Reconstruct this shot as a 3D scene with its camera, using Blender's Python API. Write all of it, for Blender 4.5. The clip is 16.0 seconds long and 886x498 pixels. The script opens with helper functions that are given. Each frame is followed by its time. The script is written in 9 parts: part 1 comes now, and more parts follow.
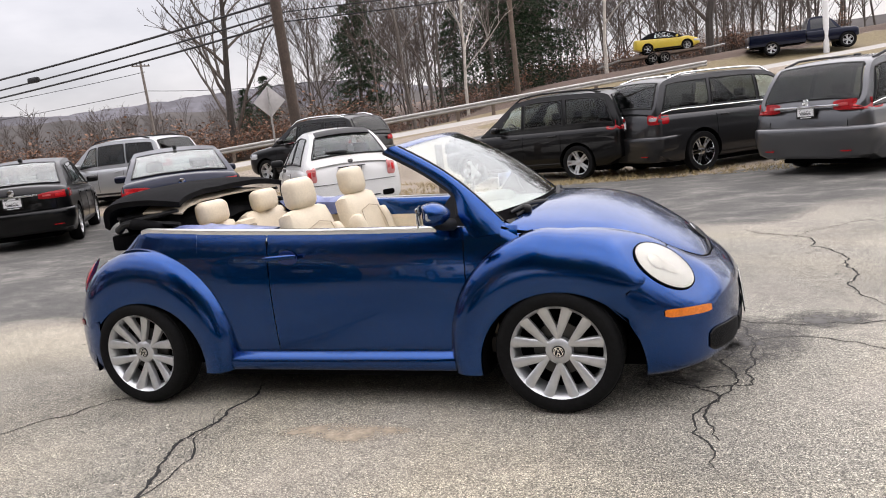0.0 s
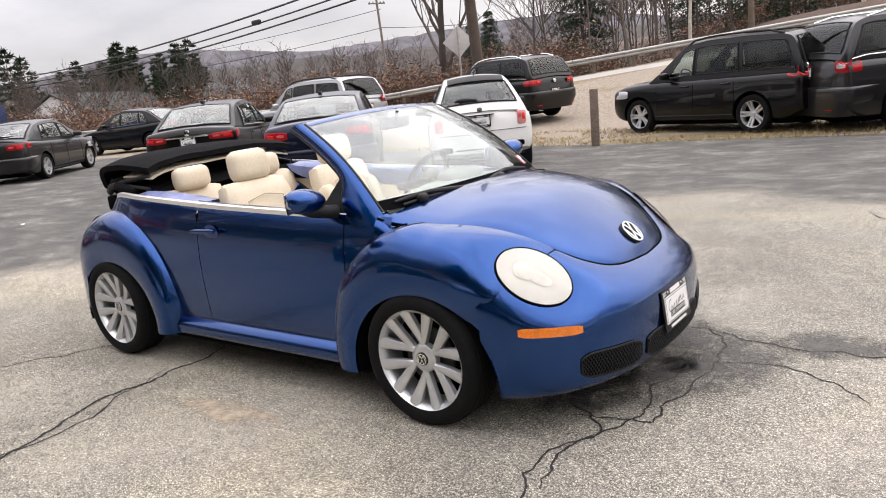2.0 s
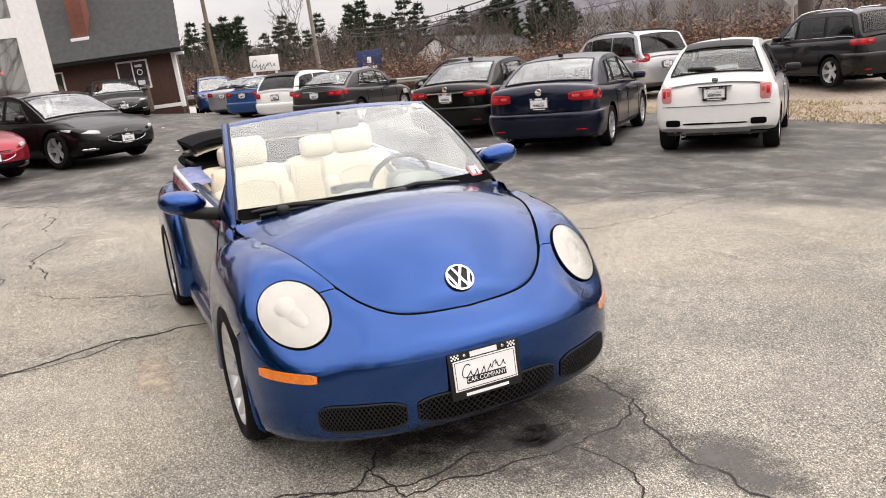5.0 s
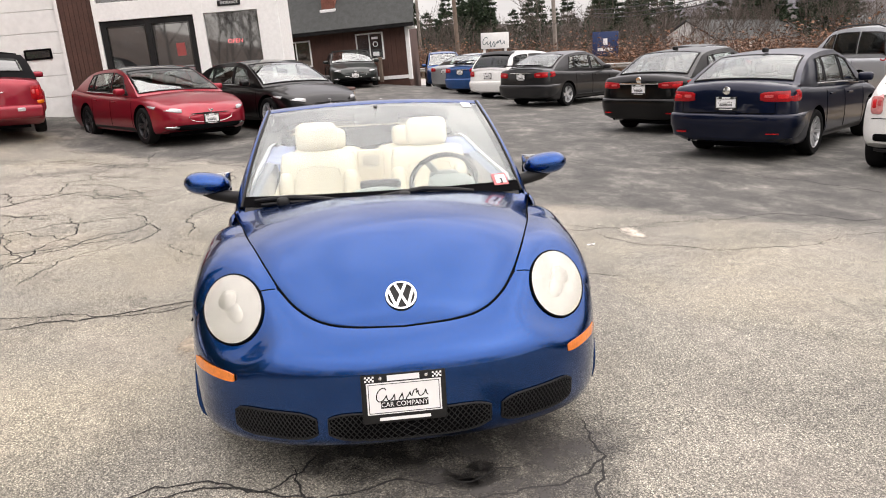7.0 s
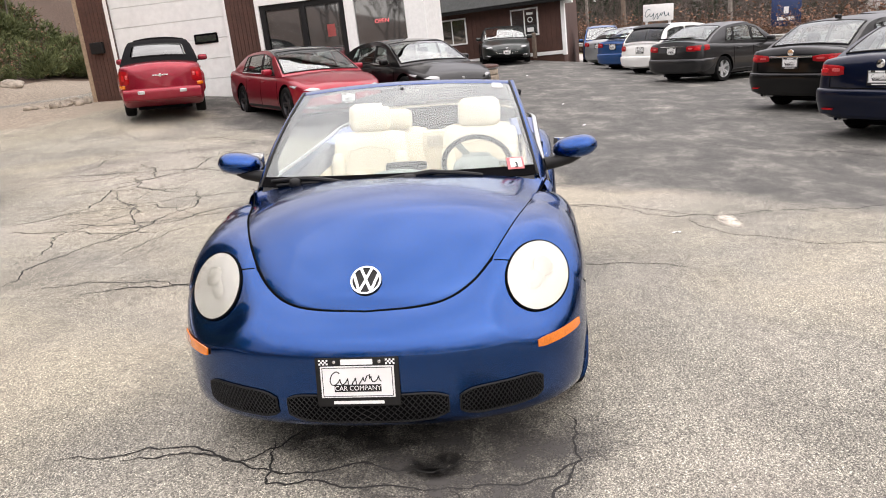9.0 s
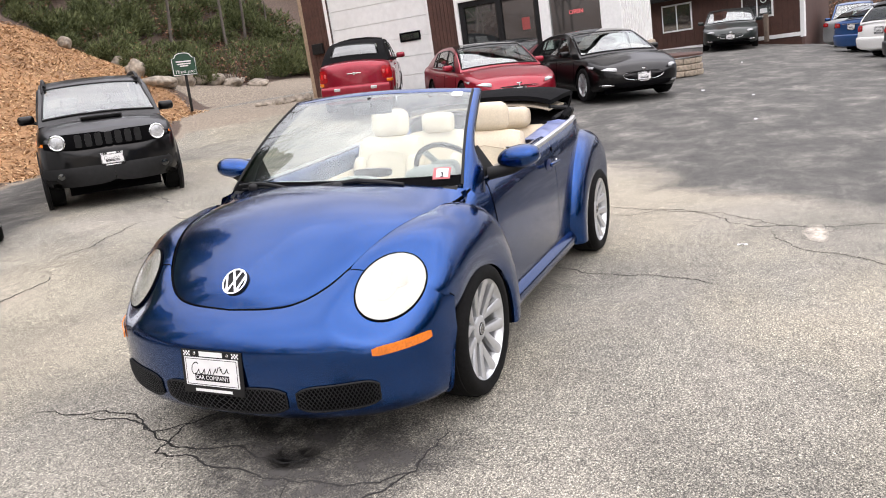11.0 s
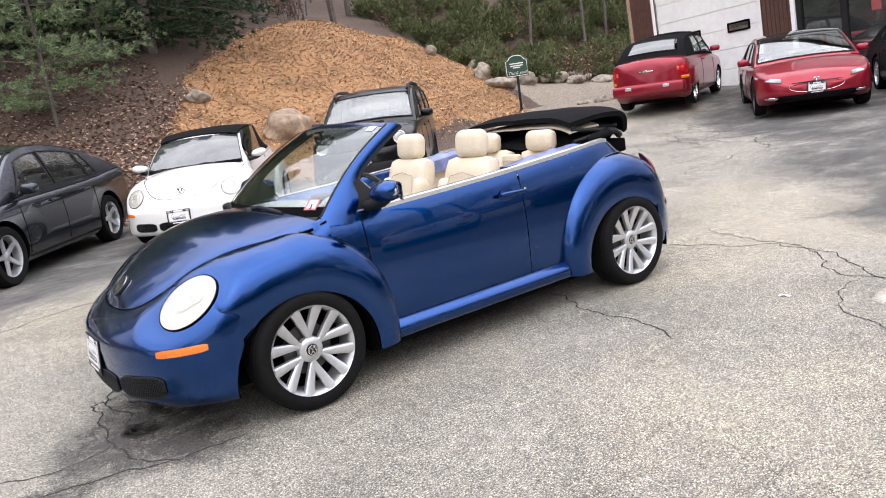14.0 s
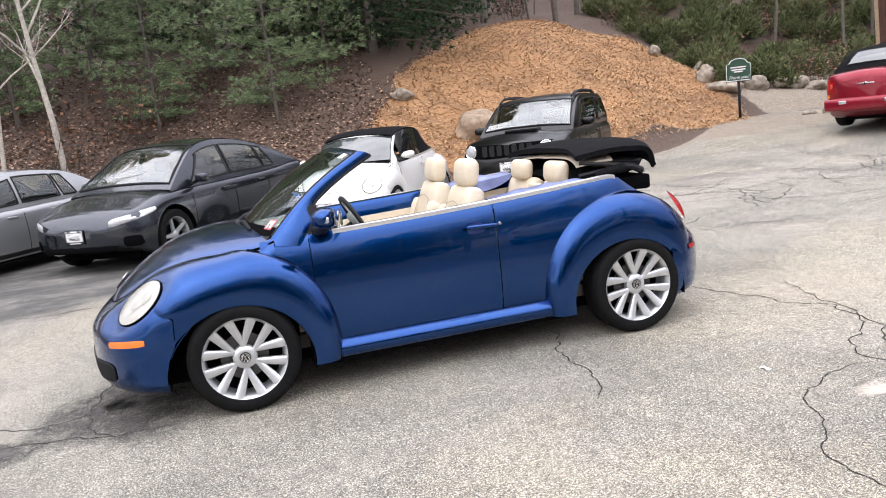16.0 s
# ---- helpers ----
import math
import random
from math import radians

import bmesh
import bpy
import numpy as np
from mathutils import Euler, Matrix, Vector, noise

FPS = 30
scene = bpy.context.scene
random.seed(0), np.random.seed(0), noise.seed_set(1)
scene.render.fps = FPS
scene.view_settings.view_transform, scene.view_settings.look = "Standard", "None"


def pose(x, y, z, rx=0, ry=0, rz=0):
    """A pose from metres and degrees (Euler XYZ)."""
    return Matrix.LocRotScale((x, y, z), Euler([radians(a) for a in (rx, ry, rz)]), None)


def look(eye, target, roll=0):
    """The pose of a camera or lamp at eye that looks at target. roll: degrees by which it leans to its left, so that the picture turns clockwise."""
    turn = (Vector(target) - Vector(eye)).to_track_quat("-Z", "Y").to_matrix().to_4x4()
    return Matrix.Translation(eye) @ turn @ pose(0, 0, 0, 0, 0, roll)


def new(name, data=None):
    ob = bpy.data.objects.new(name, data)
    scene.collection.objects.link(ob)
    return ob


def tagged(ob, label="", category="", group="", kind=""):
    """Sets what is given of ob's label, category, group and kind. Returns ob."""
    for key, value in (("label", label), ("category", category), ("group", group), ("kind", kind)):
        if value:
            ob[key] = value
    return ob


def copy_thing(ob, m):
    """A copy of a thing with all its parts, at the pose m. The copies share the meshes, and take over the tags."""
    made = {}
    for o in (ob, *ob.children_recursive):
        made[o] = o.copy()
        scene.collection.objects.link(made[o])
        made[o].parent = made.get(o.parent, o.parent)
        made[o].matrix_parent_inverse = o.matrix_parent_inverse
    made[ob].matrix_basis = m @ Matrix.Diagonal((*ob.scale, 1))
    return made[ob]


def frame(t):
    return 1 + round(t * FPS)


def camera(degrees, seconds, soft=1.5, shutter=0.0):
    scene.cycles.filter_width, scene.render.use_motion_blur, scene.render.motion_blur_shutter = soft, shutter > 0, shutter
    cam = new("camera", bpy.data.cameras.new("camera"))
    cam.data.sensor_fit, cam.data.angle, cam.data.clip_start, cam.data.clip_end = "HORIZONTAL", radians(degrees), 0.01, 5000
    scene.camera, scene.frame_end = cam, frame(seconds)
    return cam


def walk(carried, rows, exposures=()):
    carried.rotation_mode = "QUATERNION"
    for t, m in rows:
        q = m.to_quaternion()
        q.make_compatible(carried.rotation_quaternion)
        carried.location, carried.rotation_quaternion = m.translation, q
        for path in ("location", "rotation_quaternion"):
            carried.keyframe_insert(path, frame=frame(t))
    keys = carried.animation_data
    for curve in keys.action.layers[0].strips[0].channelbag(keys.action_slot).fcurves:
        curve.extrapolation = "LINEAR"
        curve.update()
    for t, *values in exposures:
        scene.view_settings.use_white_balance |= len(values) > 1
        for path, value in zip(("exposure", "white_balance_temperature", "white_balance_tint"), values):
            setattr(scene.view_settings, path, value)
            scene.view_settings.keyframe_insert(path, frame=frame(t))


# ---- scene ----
cam = camera(60.8, 16.0, 1.0)
PATH = [
    (0, (1.978, -4.337, 1.489), (1.311, -2.481, 1.153), -6.3),
    (0.5, (2.336, -4.116, 1.489), (1.529, -2.322, 1.132), -6.5),
    (1, (2.664, -3.866, 1.492), (1.721, -2.144, 1.109), -6.4),
    (1.5, (2.989, -3.527, 1.503), (1.909, -1.894, 1.092), -6.3),
    (2, (3.333, -3.264, 1.52), (2.135, -1.723, 1.085), -6.2),
    (2.5, (3.569, -2.964, 1.521), (2.269, -1.513, 1.072), -6.1),
    (3, (3.823, -2.65, 1.533), (2.417, -1.303, 1.072), -6.3),
    (3.2, (3.957, -2.511, 1.547), (2.506, -1.215, 1.082), -6.2),
    (5.3, (4.629, -1.105, 1.595), (2.829, -0.378, 1.113), -5.1),
    (5.5, (4.659, -0.995, 1.595), (2.839, -0.32, 1.112), -4.9),
    (6, (4.736, -0.649, 1.611), (2.862, -0.143, 1.128), -4.2),
    (6.5, (4.679, -0.377, 1.603), (2.772, -0.015, 1.118), -3.3),
    (7, (4.699, -0.163, 1.622), (2.774, 0.068, 1.129), -2.5),
    (7.5, (4.703, -0.053, 1.612), (2.771, 0.087, 1.115), -2.2),
    (8, (4.709, 0.024, 1.613), (2.775, 0.068, 1.106), -2.3),
    (8.5, (4.693, 0.239, 1.596), (2.763, 0.17, 1.078), -3.0),
    (9, (4.643, 0.594, 1.601), (2.724, 0.39, 1.073), -3.8),
    (9.2, (4.631, 0.714, 1.603), (2.719, 0.459, 1.074), -4.0),
    (11.3, (4.209, 2.375, 1.577), (2.501, 1.455, 1.088), -6.2),
    (11.5, (4.11, 2.554, 1.567), (2.438, 1.567, 1.089), -6.3),
    (12, (3.925, 2.922, 1.539), (2.331, 1.805, 1.078), -6.5),
    (12.5, (3.714, 3.317, 1.534), (2.222, 2.062, 1.091), -7.0),
    (13, (3.418, 3.635, 1.522), (2.04, 2.251, 1.094), -7.5),
    (13.5, (3.116, 4.017, 1.512), (1.87, 2.508, 1.097), -8.1),
    (14, (2.765, 4.31, 1.498), (1.649, 2.699, 1.098), -8.4),
    (14.5, (2.44, 4.572, 1.49), (1.448, 2.878, 1.106), -8.4),
    (15, (2.088, 4.831, 1.505), (1.236, 3.06, 1.137), -8.1),
    (15.5, (1.653, 4.97, 1.501), (0.958, 3.128, 1.153), -7.4),
    (16, (1.26, 5.113, 1.505), (0.716, 3.218, 1.171), -6.4),
]
walk(cam, [(t, look(eye, target, roll)) for t, eye, target, roll in PATH], [(0, 0.42, 6550, 12), (3, 0.54, 6750, 12), (5.5, 0.51, 6950, 12), (9, 0.60, 6800, 12), (11.5, 0.57, 6450, 12), (13, 0.61, 6300, 12), (16, 0.72, 6250, 12)])

# ---- sky and light: an overcast late-winter noon ----
SUN_DIR = Vector((0.42, 0.48, 0.77)).normalized()  # towards the brighter side of the clouds
SUN_ELEV, SUN_AZ = math.asin(SUN_DIR.z), math.atan2(SUN_DIR.x, SUN_DIR.y)
world = bpy.data.worlds.new("overcast_sky")
scene.world = world
world.use_nodes = True
wn, wl = world.node_tree.nodes, world.node_tree.links
wn.clear()
w_out = wn.new("ShaderNodeOutputWorld")
w_sky = wn.new("ShaderNodeTexSky")
w_sky.sky_type = "NISHITA"
w_sky.sun_disc = False
w_sky.sun_elevation, w_sky.sun_rotation = SUN_ELEV, SUN_AZ
w_sky.dust_density, w_sky.air_density = 3.0, 1.0
w_bg = wn.new("ShaderNodeBackground")
w_bg.inputs["Strength"].default_value = 0.03
wl.new(w_sky.outputs["Color"], w_bg.inputs["Color"])
w_tc = wn.new("ShaderNodeTexCoord")
w_sep = wn.new("ShaderNodeSeparateXYZ")
wl.new(w_tc.outputs["Generated"], w_sep.inputs[0])
w_map = wn.new("ShaderNodeMapping")
w_map.inputs["Scale"].default_value = (1.6, 1.6, 4.5)
wl.new(w_tc.outputs["Generated"], w_map.inputs["Vector"])
w_noise = wn.new("ShaderNodeTexNoise")
w_noise.inputs["Scale"].default_value = 1.7
w_noise.inputs["Detail"].default_value = 6
w_noise.inputs["Roughness"].default_value = 0.55
wl.new(w_map.outputs[0], w_noise.inputs["Vector"])
w_ramp = wn.new("ShaderNodeValToRGB")
w_ramp.color_ramp.elements[0].position, w_ramp.color_ramp.elements[0].color = 0.36, (0.595, 0.582, 0.618, 1)
w_ramp.color_ramp.elements[1].position, w_ramp.color_ramp.elements[1].color = 0.62, (0.85, 0.822, 0.85, 1)
wl.new(w_noise.outputs["Fac"], w_ramp.inputs["Fac"])
w_zen = wn.new("ShaderNodeMapRange")
w_zen.inputs["From Min"].default_value, w_zen.inputs["From Max"].default_value = 0.20, 0.85
w_zen.inputs["To Min"].default_value, w_zen.inputs["To Max"].default_value = 0.66, 2.42
wl.new(w_sep.outputs["Z"], w_zen.inputs["Value"])
# the cloud is brighter towards the sun's side
w_side = wn.new("ShaderNodeMapRange")
w_side.inputs["From Min"].default_value, w_side.inputs["From Max"].default_value = -1.0, 1.0
w_side.inputs["To Min"].default_value, w_side.inputs["To Max"].default_value = 0.88, 1.10
wl.new(w_sep.outputs["Y"], w_side.inputs["Value"])
w_mul = wn.new("ShaderNodeMath")
w_mul.operation = "MULTIPLY"
wl.new(w_zen.outputs[0], w_mul.inputs[0])
wl.new(w_side.outputs[0], w_mul.inputs[1])
w_cloud = wn.new("ShaderNodeBackground")
wl.new(w_ramp.outputs["Color"], w_cloud.inputs["Color"])
wl.new(w_mul.outputs[0], w_cloud.inputs["Strength"])
w_add = wn.new("ShaderNodeAddShader")
wl.new(w_bg.outputs[0], w_add.inputs[0])
wl.new(w_cloud.outputs[0], w_add.inputs[1])
wl.new(w_add.outputs[0], w_out.inputs["Surface"])

sun_data = bpy.data.lights.new("sun", "SUN")
sun_data.energy, sun_data.angle, sun_data.color = 1.1, radians(140), (1.0, 0.96, 0.90)
sun = new("sun", sun_data)
sun.rotation_euler = SUN_DIR.to_track_quat("Z", "Y").to_euler()

# ---- materials ----
MATS = {}


def node_mat(name):
    m = bpy.data.materials.new(name)
    m.use_nodes = True
    return m, m.node_tree.nodes, m.node_tree.links, m.node_tree.nodes["Principled BSDF"]


def ramp_of(nodes, links, src, stops):
    r = nodes.new("ShaderNodeValToRGB")
    e = r.color_ramp.elements
    e[0].position, e[0].color = stops[0][0], (*stops[0][1], 1)
    e[1].position, e[1].color = stops[-1][0], (*stops[-1][1], 1)
    for p, c in stops[1:-1]:
        q = e.new(p)
        q.color = (*c, 1)
    links.new(src, r.inputs["Fac"])
    return r.outputs["Color"]


def noise_of(nodes, links, scale, detail=4.0, rough=0.55, stretch=None, coord="Object", warp=0.0):
    tc = nodes.new("ShaderNodeTexCoord")
    v = tc.outputs[coord]
    if stretch:
        mp = nodes.new("ShaderNodeMapping")
        mp.inputs["Scale"].default_value = stretch
        links.new(v, mp.inputs["Vector"])
        v = mp.outputs[0]
    n = nodes.new("ShaderNodeTexNoise")
    n.inputs["Scale"].default_value, n.inputs["Detail"].default_value = scale, detail
    n.inputs["Roughness"].default_value, n.inputs["Distortion"].default_value = rough, warp
    links.new(v, n.inputs["Vector"])
    return n.outputs["Fac"]


def bump_on(nodes, links, bsdf, src, strength, dist=0.01):
    b = nodes.new("ShaderNodeBump")
    b.inputs["Strength"].default_value, b.inputs["Distance"].default_value = strength, dist
    links.new(src, b.inputs["Height"])
    links.new(b.outputs[0], bsdf.inputs["Normal"])


def blend(nodes, links, a, b, fac, mode="MIX"):
    m = nodes.new("ShaderNodeMix")
    m.data_type, m.blend_type = "RGBA", mode
    for s, k in ((fac, 0), (a, 6), (b, 7)):
        if isinstance(s, (int, float)):
            m.inputs[k].default_value = s
        elif isinstance(s, tuple):
            m.inputs[k].default_value = (*s, 1)
        else:
            links.new(s, m.inputs[k])
    return m.outputs[2]


def plain(name, col, rough=0.5, metal=0.0, scale=18.0, vary=0.12, bump=0.0, coat=0.0, coord="Object", spec=0.5):
    """A surface with grain at two scales round one colour."""
    if name in MATS:
        return MATS[name]
    m, n, l, b = node_mat(name)
    f1, f2 = noise_of(n, l, scale, 5, coord=coord), noise_of(n, l, scale * 0.13, 3, coord=coord)
    lo, hi = tuple(c * (1 - vary) for c in col), tuple(min(1, c * (1 + vary)) for c in col)
    c1 = ramp_of(n, l, f1, [(0.3, lo), (0.7, hi)])
    c2 = ramp_of(n, l, f2, [(0.3, tuple(1 - vary for _ in col)), (0.7, (1, 1, 1))])
    l.new(blend(n, l, c1, c2, 1.0, "MULTIPLY"), b.inputs["Base Color"])
    b.inputs["Roughness"].default_value, b.inputs["Metallic"].default_value = rough, metal
    b.inputs["Coat Weight"].default_value, b.inputs["Coat Roughness"].default_value = coat, 0.04
    b.inputs["Specular IOR Level"].default_value = spec
    if bump:
        bump_on(n, l, b, f1, bump, 0.004)
    MATS[name] = m
    return m


def paint(name, col, metal=0.35, rough=0.35, dust=0.08, edge=None, coat=0.8, spec=0.15):
    """Car paint: flake under a clear coat, with a film of road dust."""
    if name in MATS:
        return MATS[name]
    m, n, l, b = node_mat(name)
    flake = noise_of(n, l, 900, 2)
    f = ramp_of(n, l, flake, [(0.35, tuple(c * 0.8 for c in col)), (0.75, tuple(min(1, c * 1.2) for c in col))])
    dirt = noise_of(n, l, 5, 6, 0.65)
    d = ramp_of(n, l, dirt, [(0.45, (0, 0, 0)), (0.8, (dust, dust, dust))])
    l.new(blend(n, l, f, (0.32, 0.30, 0.27), d), b.inputs["Base Color"])
    b.inputs["Metallic"].default_value, b.inputs["Roughness"].default_value = metal, rough
    b.inputs["Coat Weight"].default_value, b.inputs["Coat Roughness"].default_value = coat, 0.02
    b.inputs["Specular IOR Level"].default_value = spec
    if edge:
        lw = n.new("ShaderNodeLayerWeight")
        lw.inputs["Blend"].default_value = 0.35
        r = n.new("ShaderNodeMapRange")
        r.inputs["To Min"].default_value, r.inputs["To Max"].default_value = rough, edge
        l.new(lw.outputs["Facing"], r.inputs["Value"])
        l.new(r.outputs[0], b.inputs["Roughness"])
    MATS[name] = m
    return m


def glass(name, tint=(1, 1, 1), rough=0.0, ior=1.45):
    if name in MATS:
        return MATS[name]
    m, n, l, b = node_mat(name)
    b.inputs["Base Color"].default_value = (*tint, 1)
    b.inputs["Transmission Weight"].default_value = 1.0
    b.inputs["Roughness"].default_value = rough
    b.inputs["IOR"].default_value = ior
    MATS[name] = m
    return m


BLUE = paint("blue_metallic_paint", (0.0001, 0.043, 0.190), 0.97, 0.22, 0.001, coat=0.75, spec=0.5)
BLACK_PLASTIC = plain("black_plastic", (0.012, 0.012, 0.0125), 0.5, vary=0.2, spec=0.25)
# near-black, almost no gloss: paints in the shade of seams, arches and vents
GAP = plain("dark_seam", (0.004, 0.004, 0.0045), 0.9, spec=0.03)
RUBBER = plain("tyre_rubber", (0.007, 0.007, 0.0072), 0.8, scale=60, vary=0.3, bump=0.1, spec=0.15)
ALLOY = plain("silver_alloy", (0.60, 0.61, 0.62), 0.33, 0.7, 30, 0.05)
DARK_ALLOY = plain("dark_alloy", (0.06, 0.06, 0.065), 0.35, 0.7, 30, 0.1)
CHROME = plain("chrome", (0.8, 0.81, 0.82), 0.08, 1.0, 20, 0.03)
DARK_GLASS = plain("tinted_car_glass", (0.012, 0.014, 0.014), 0.03, 0.0, 3, 0.3, coat=1.0)
MID_GLASS = plain("clear_car_glass", (0.06, 0.068, 0.066), 0.02, 0.0, 3, 0.3)
MID_GLASS.node_tree.nodes["Principled BSDF"].inputs["IOR"].default_value = 2.1
CAR_GLASS = glass("green_tinted_car_window", (0.80, 0.88, 0.85), 0.0, 1.55)
WIND_GLASS = glass("reflecting_windshield", (0.66, 0.74, 0.72), 0.0, 1.95)
PRIVACY_GLASS = glass("privacy_car_window", (0.16, 0.18, 0.18), 0.0, 1.36)
TRIM_DARK = plain("dark_cabin_trim", (0.018, 0.018, 0.018), 0.85, 0, 40, 0.2, spec=0.2)
RED_LENS = plain("red_lamp_lens", (0.34, 0.006, 0.010), 0.2, 0, 60, 0.25, coat=0.25, spec=0.3)
HOT_RED = plain("bright_red_lamp_lens", (0.60, 0.014, 0.018), 0.2, 0, 60, 0.2, coat=0.25, spec=0.3)
PALE_RED = plain("pale_red_lamp_lens", (0.58, 0.10, 0.10), 0.2, 0, 60, 0.3, coat=0.25, spec=0.3)
CLEAR_LENS = plain("clear_lamp_lens", (0.58, 0.59, 0.60), 0.12, 0.35, 60, 0.3, coat=1.0)
AMBER = plain("amber_lens", (0.75, 0.19, 0.01), 0.2, 0, 120, 0.2, coat=1.0)
WHITE_PLATE = plain("white_plate", (0.78, 0.78, 0.78), 0.4, vary=0.04)

# ---- mesh helpers ----
def empty_at(name, m=None):
    e = new(name)
    e.empty_display_size = 0.2
    if m is not None:
        e.matrix_world = m
    return e


def part(name, bm, material, parent=None, label="", smooth=True, angle=40):
    """Links a bmesh as one mesh object under a thing or a part."""
    me = bpy.data.meshes.new(name)
    if smooth:
        lim = math.cos(radians(angle))
        for f in bm.faces:
            f.smooth = True
        for e in bm.edges:
            if len(e.link_faces) == 2 and e.link_faces[0].normal.dot(e.link_faces[1].normal) < lim:
                e.smooth = False
    bm.to_mesh(me)
    bm.free()
    for mm in (material if isinstance(material, (list, tuple)) else [material]):
        me.materials.append(mm)
    ob = new(name, me)
    if parent is not None:
        ob.parent = parent
    if label:
        ob["label"] = label
    return ob


def grid_bm(rows, closed_u=False, closed_v=False, bm=None, mat=0):
    """A surface through rows of points."""
    bm = bm or bmesh.new()
    vs = [[bm.verts.new(p) for p in r] for r in rows]
    nu, nv = len(vs), len(vs[0])
    for i in range(nu if closed_u else nu - 1):
        for j in range(nv if closed_v else nv - 1):
            q = [vs[i][j], vs[(i + 1) % nu][j], vs[(i + 1) % nu][(j + 1) % nv], vs[i][(j + 1) % nv]]
            try:
                bm.faces.new(q).material_index = mat
            except ValueError:
                pass
    bm.normal_update()
    return bm, vs


def thick(bm, t):
    """Gives an open sheet a thickness (against its normals)."""
    bm.normal_update()
    g = bmesh.ops.solidify(bm, geom=bm.faces[:], thickness=t)
    bm.normal_update()
    return bm


def weld(bm, d=1e-5):
    bmesh.ops.remove_doubles(bm, verts=bm.verts[:], dist=d)
    bmesh.ops.dissolve_degenerate(bm, edges=bm.edges[:], dist=1e-6)
    bmesh.ops.recalc_face_normals(bm, faces=bm.faces[:])
    return bm


def box_bm(x0, x1, y0, y1, z0, z1, bevel=0.0, bm=None, seg=2):
    own = bm is None
    bm = bm or bmesh.new()
    r = bmesh.ops.create_cube(bm, size=1)
    for v in r["verts"]:
        v.co = Vector((x0 + (v.co.x + 0.5) * (x1 - x0), y0 + (v.co.y + 0.5) * (y1 - y0), z0 + (v.co.z + 0.5) * (z1 - z0)))
    if bevel:
        es = list({e for v in r["verts"] for e in v.link_edges})
        bmesh.ops.bevel(bm, geom=es, offset=bevel, segments=seg, affect="EDGES", profile=0.6)
    return bm


def tube_bm(pts, radius, seg=8, bm=None, cap=True):
    """A tube along points; radius may be a list."""
    bm = bm or bmesh.new()
    rings = []
    n = len(pts)
    pts = [Vector(p) for p in pts]
    for i, p in enumerate(pts):
        d = (pts[min(i + 1, n - 1)] - pts[max(i - 1, 0)]).normalized()
        a = d.cross(Vector((0, 0, 1)) if abs(d.z) < 0.9 else Vector((1, 0, 0))).normalized()
        b = d.cross(a).normalized()
        r = radius[i] if isinstance(radius, (list, tuple)) else radius
        rings.append([bm.verts.new(p + (a * math.cos(2 * math.pi * k / seg) + b * math.sin(2 * math.pi * k / seg)) * r) for k in range(seg)])
    for i in range(n - 1):
        for k in range(seg):
            bm.faces.new([rings[i][k], rings[i][(k + 1) % seg], rings[i + 1][(k + 1) % seg], rings[i + 1][k]])
    if cap:
        bm.faces.new(rings[0][::-1])
        bm.faces.new(rings[-1])
    bm.normal_update()
    return bm


def lathe_bm(profile, seg=48, bm=None):
    """Turns (radius, y) points round the y axis."""
    rows = [[(r * math.cos(2 * math.pi * k / seg), y, r * math.sin(2 * math.pi * k / seg)) for k in range(seg)] for r, y in profile]
    bm, _ = grid_bm(rows, closed_v=True, bm=bm)
    return bm


def lerp_table(tab, x):
    if x <= tab[0][0]:
        return tab[0][1]
    for (a, p), (b, q) in zip(tab, tab[1:]):
        if x <= b:
            return p + (q - p) * (x - a) / (b - a)
    return tab[-1][1]


def curve_table(tab, x):
    """Smooth (cubic) reading of a table."""
    n = len(tab)
    if x <= tab[0][0]:
        return tab[0][1]
    if x >= tab[-1][0]:
        return tab[-1][1]
    i = max(k for k in range(n - 1) if tab[k][0] <= x)
    x0, x1 = tab[i][0], tab[i + 1][0]
    y0, y1 = tab[i][1], tab[i + 1][1]
    d = (y1 - y0) / (x1 - x0)
    m0 = d if i == 0 else (y1 - tab[i - 1][1]) / (x1 - tab[i - 1][0])
    m1 = d if i + 2 >= n else (tab[i + 2][1] - y0) / (tab[i + 2][0] - x0)
    h, t = x1 - x0, (x - x0) / (x1 - x0)
    return (2 * t**3 - 3 * t**2 + 1) * y0 + (t**3 - 2 * t**2 + t) * h * m0 + (-2 * t**3 + 3 * t**2) * y1 + (t**3 - t**2) * h * m1


def smooth01(a, b, x):
    t = min(1.0, max(0.0, (x - a) / (b - a)))
    return t * t * (3 - 2 * t)


def cut_with(ob, cutters):
    """Cuts closed shapes out of ob for good."""
    for c in cutters:
        md = ob.modifiers.new("cut", "BOOLEAN")
        md.operation, md.object, md.solver = "DIFFERENCE", c, "EXACT"
        md.material_mode = "TRANSFER"
    bpy.context.view_layer.update()
    me = bpy.data.meshes.new_from_object(ob.evaluated_get(bpy.context.evaluated_depsgraph_get()))
    ob.modifiers.clear()
    old = ob.data
    ob.data = me
    for c in cutters:
        cm = c.data
        bpy.data.objects.remove(c)
        bpy.data.meshes.remove(cm)
    return ob


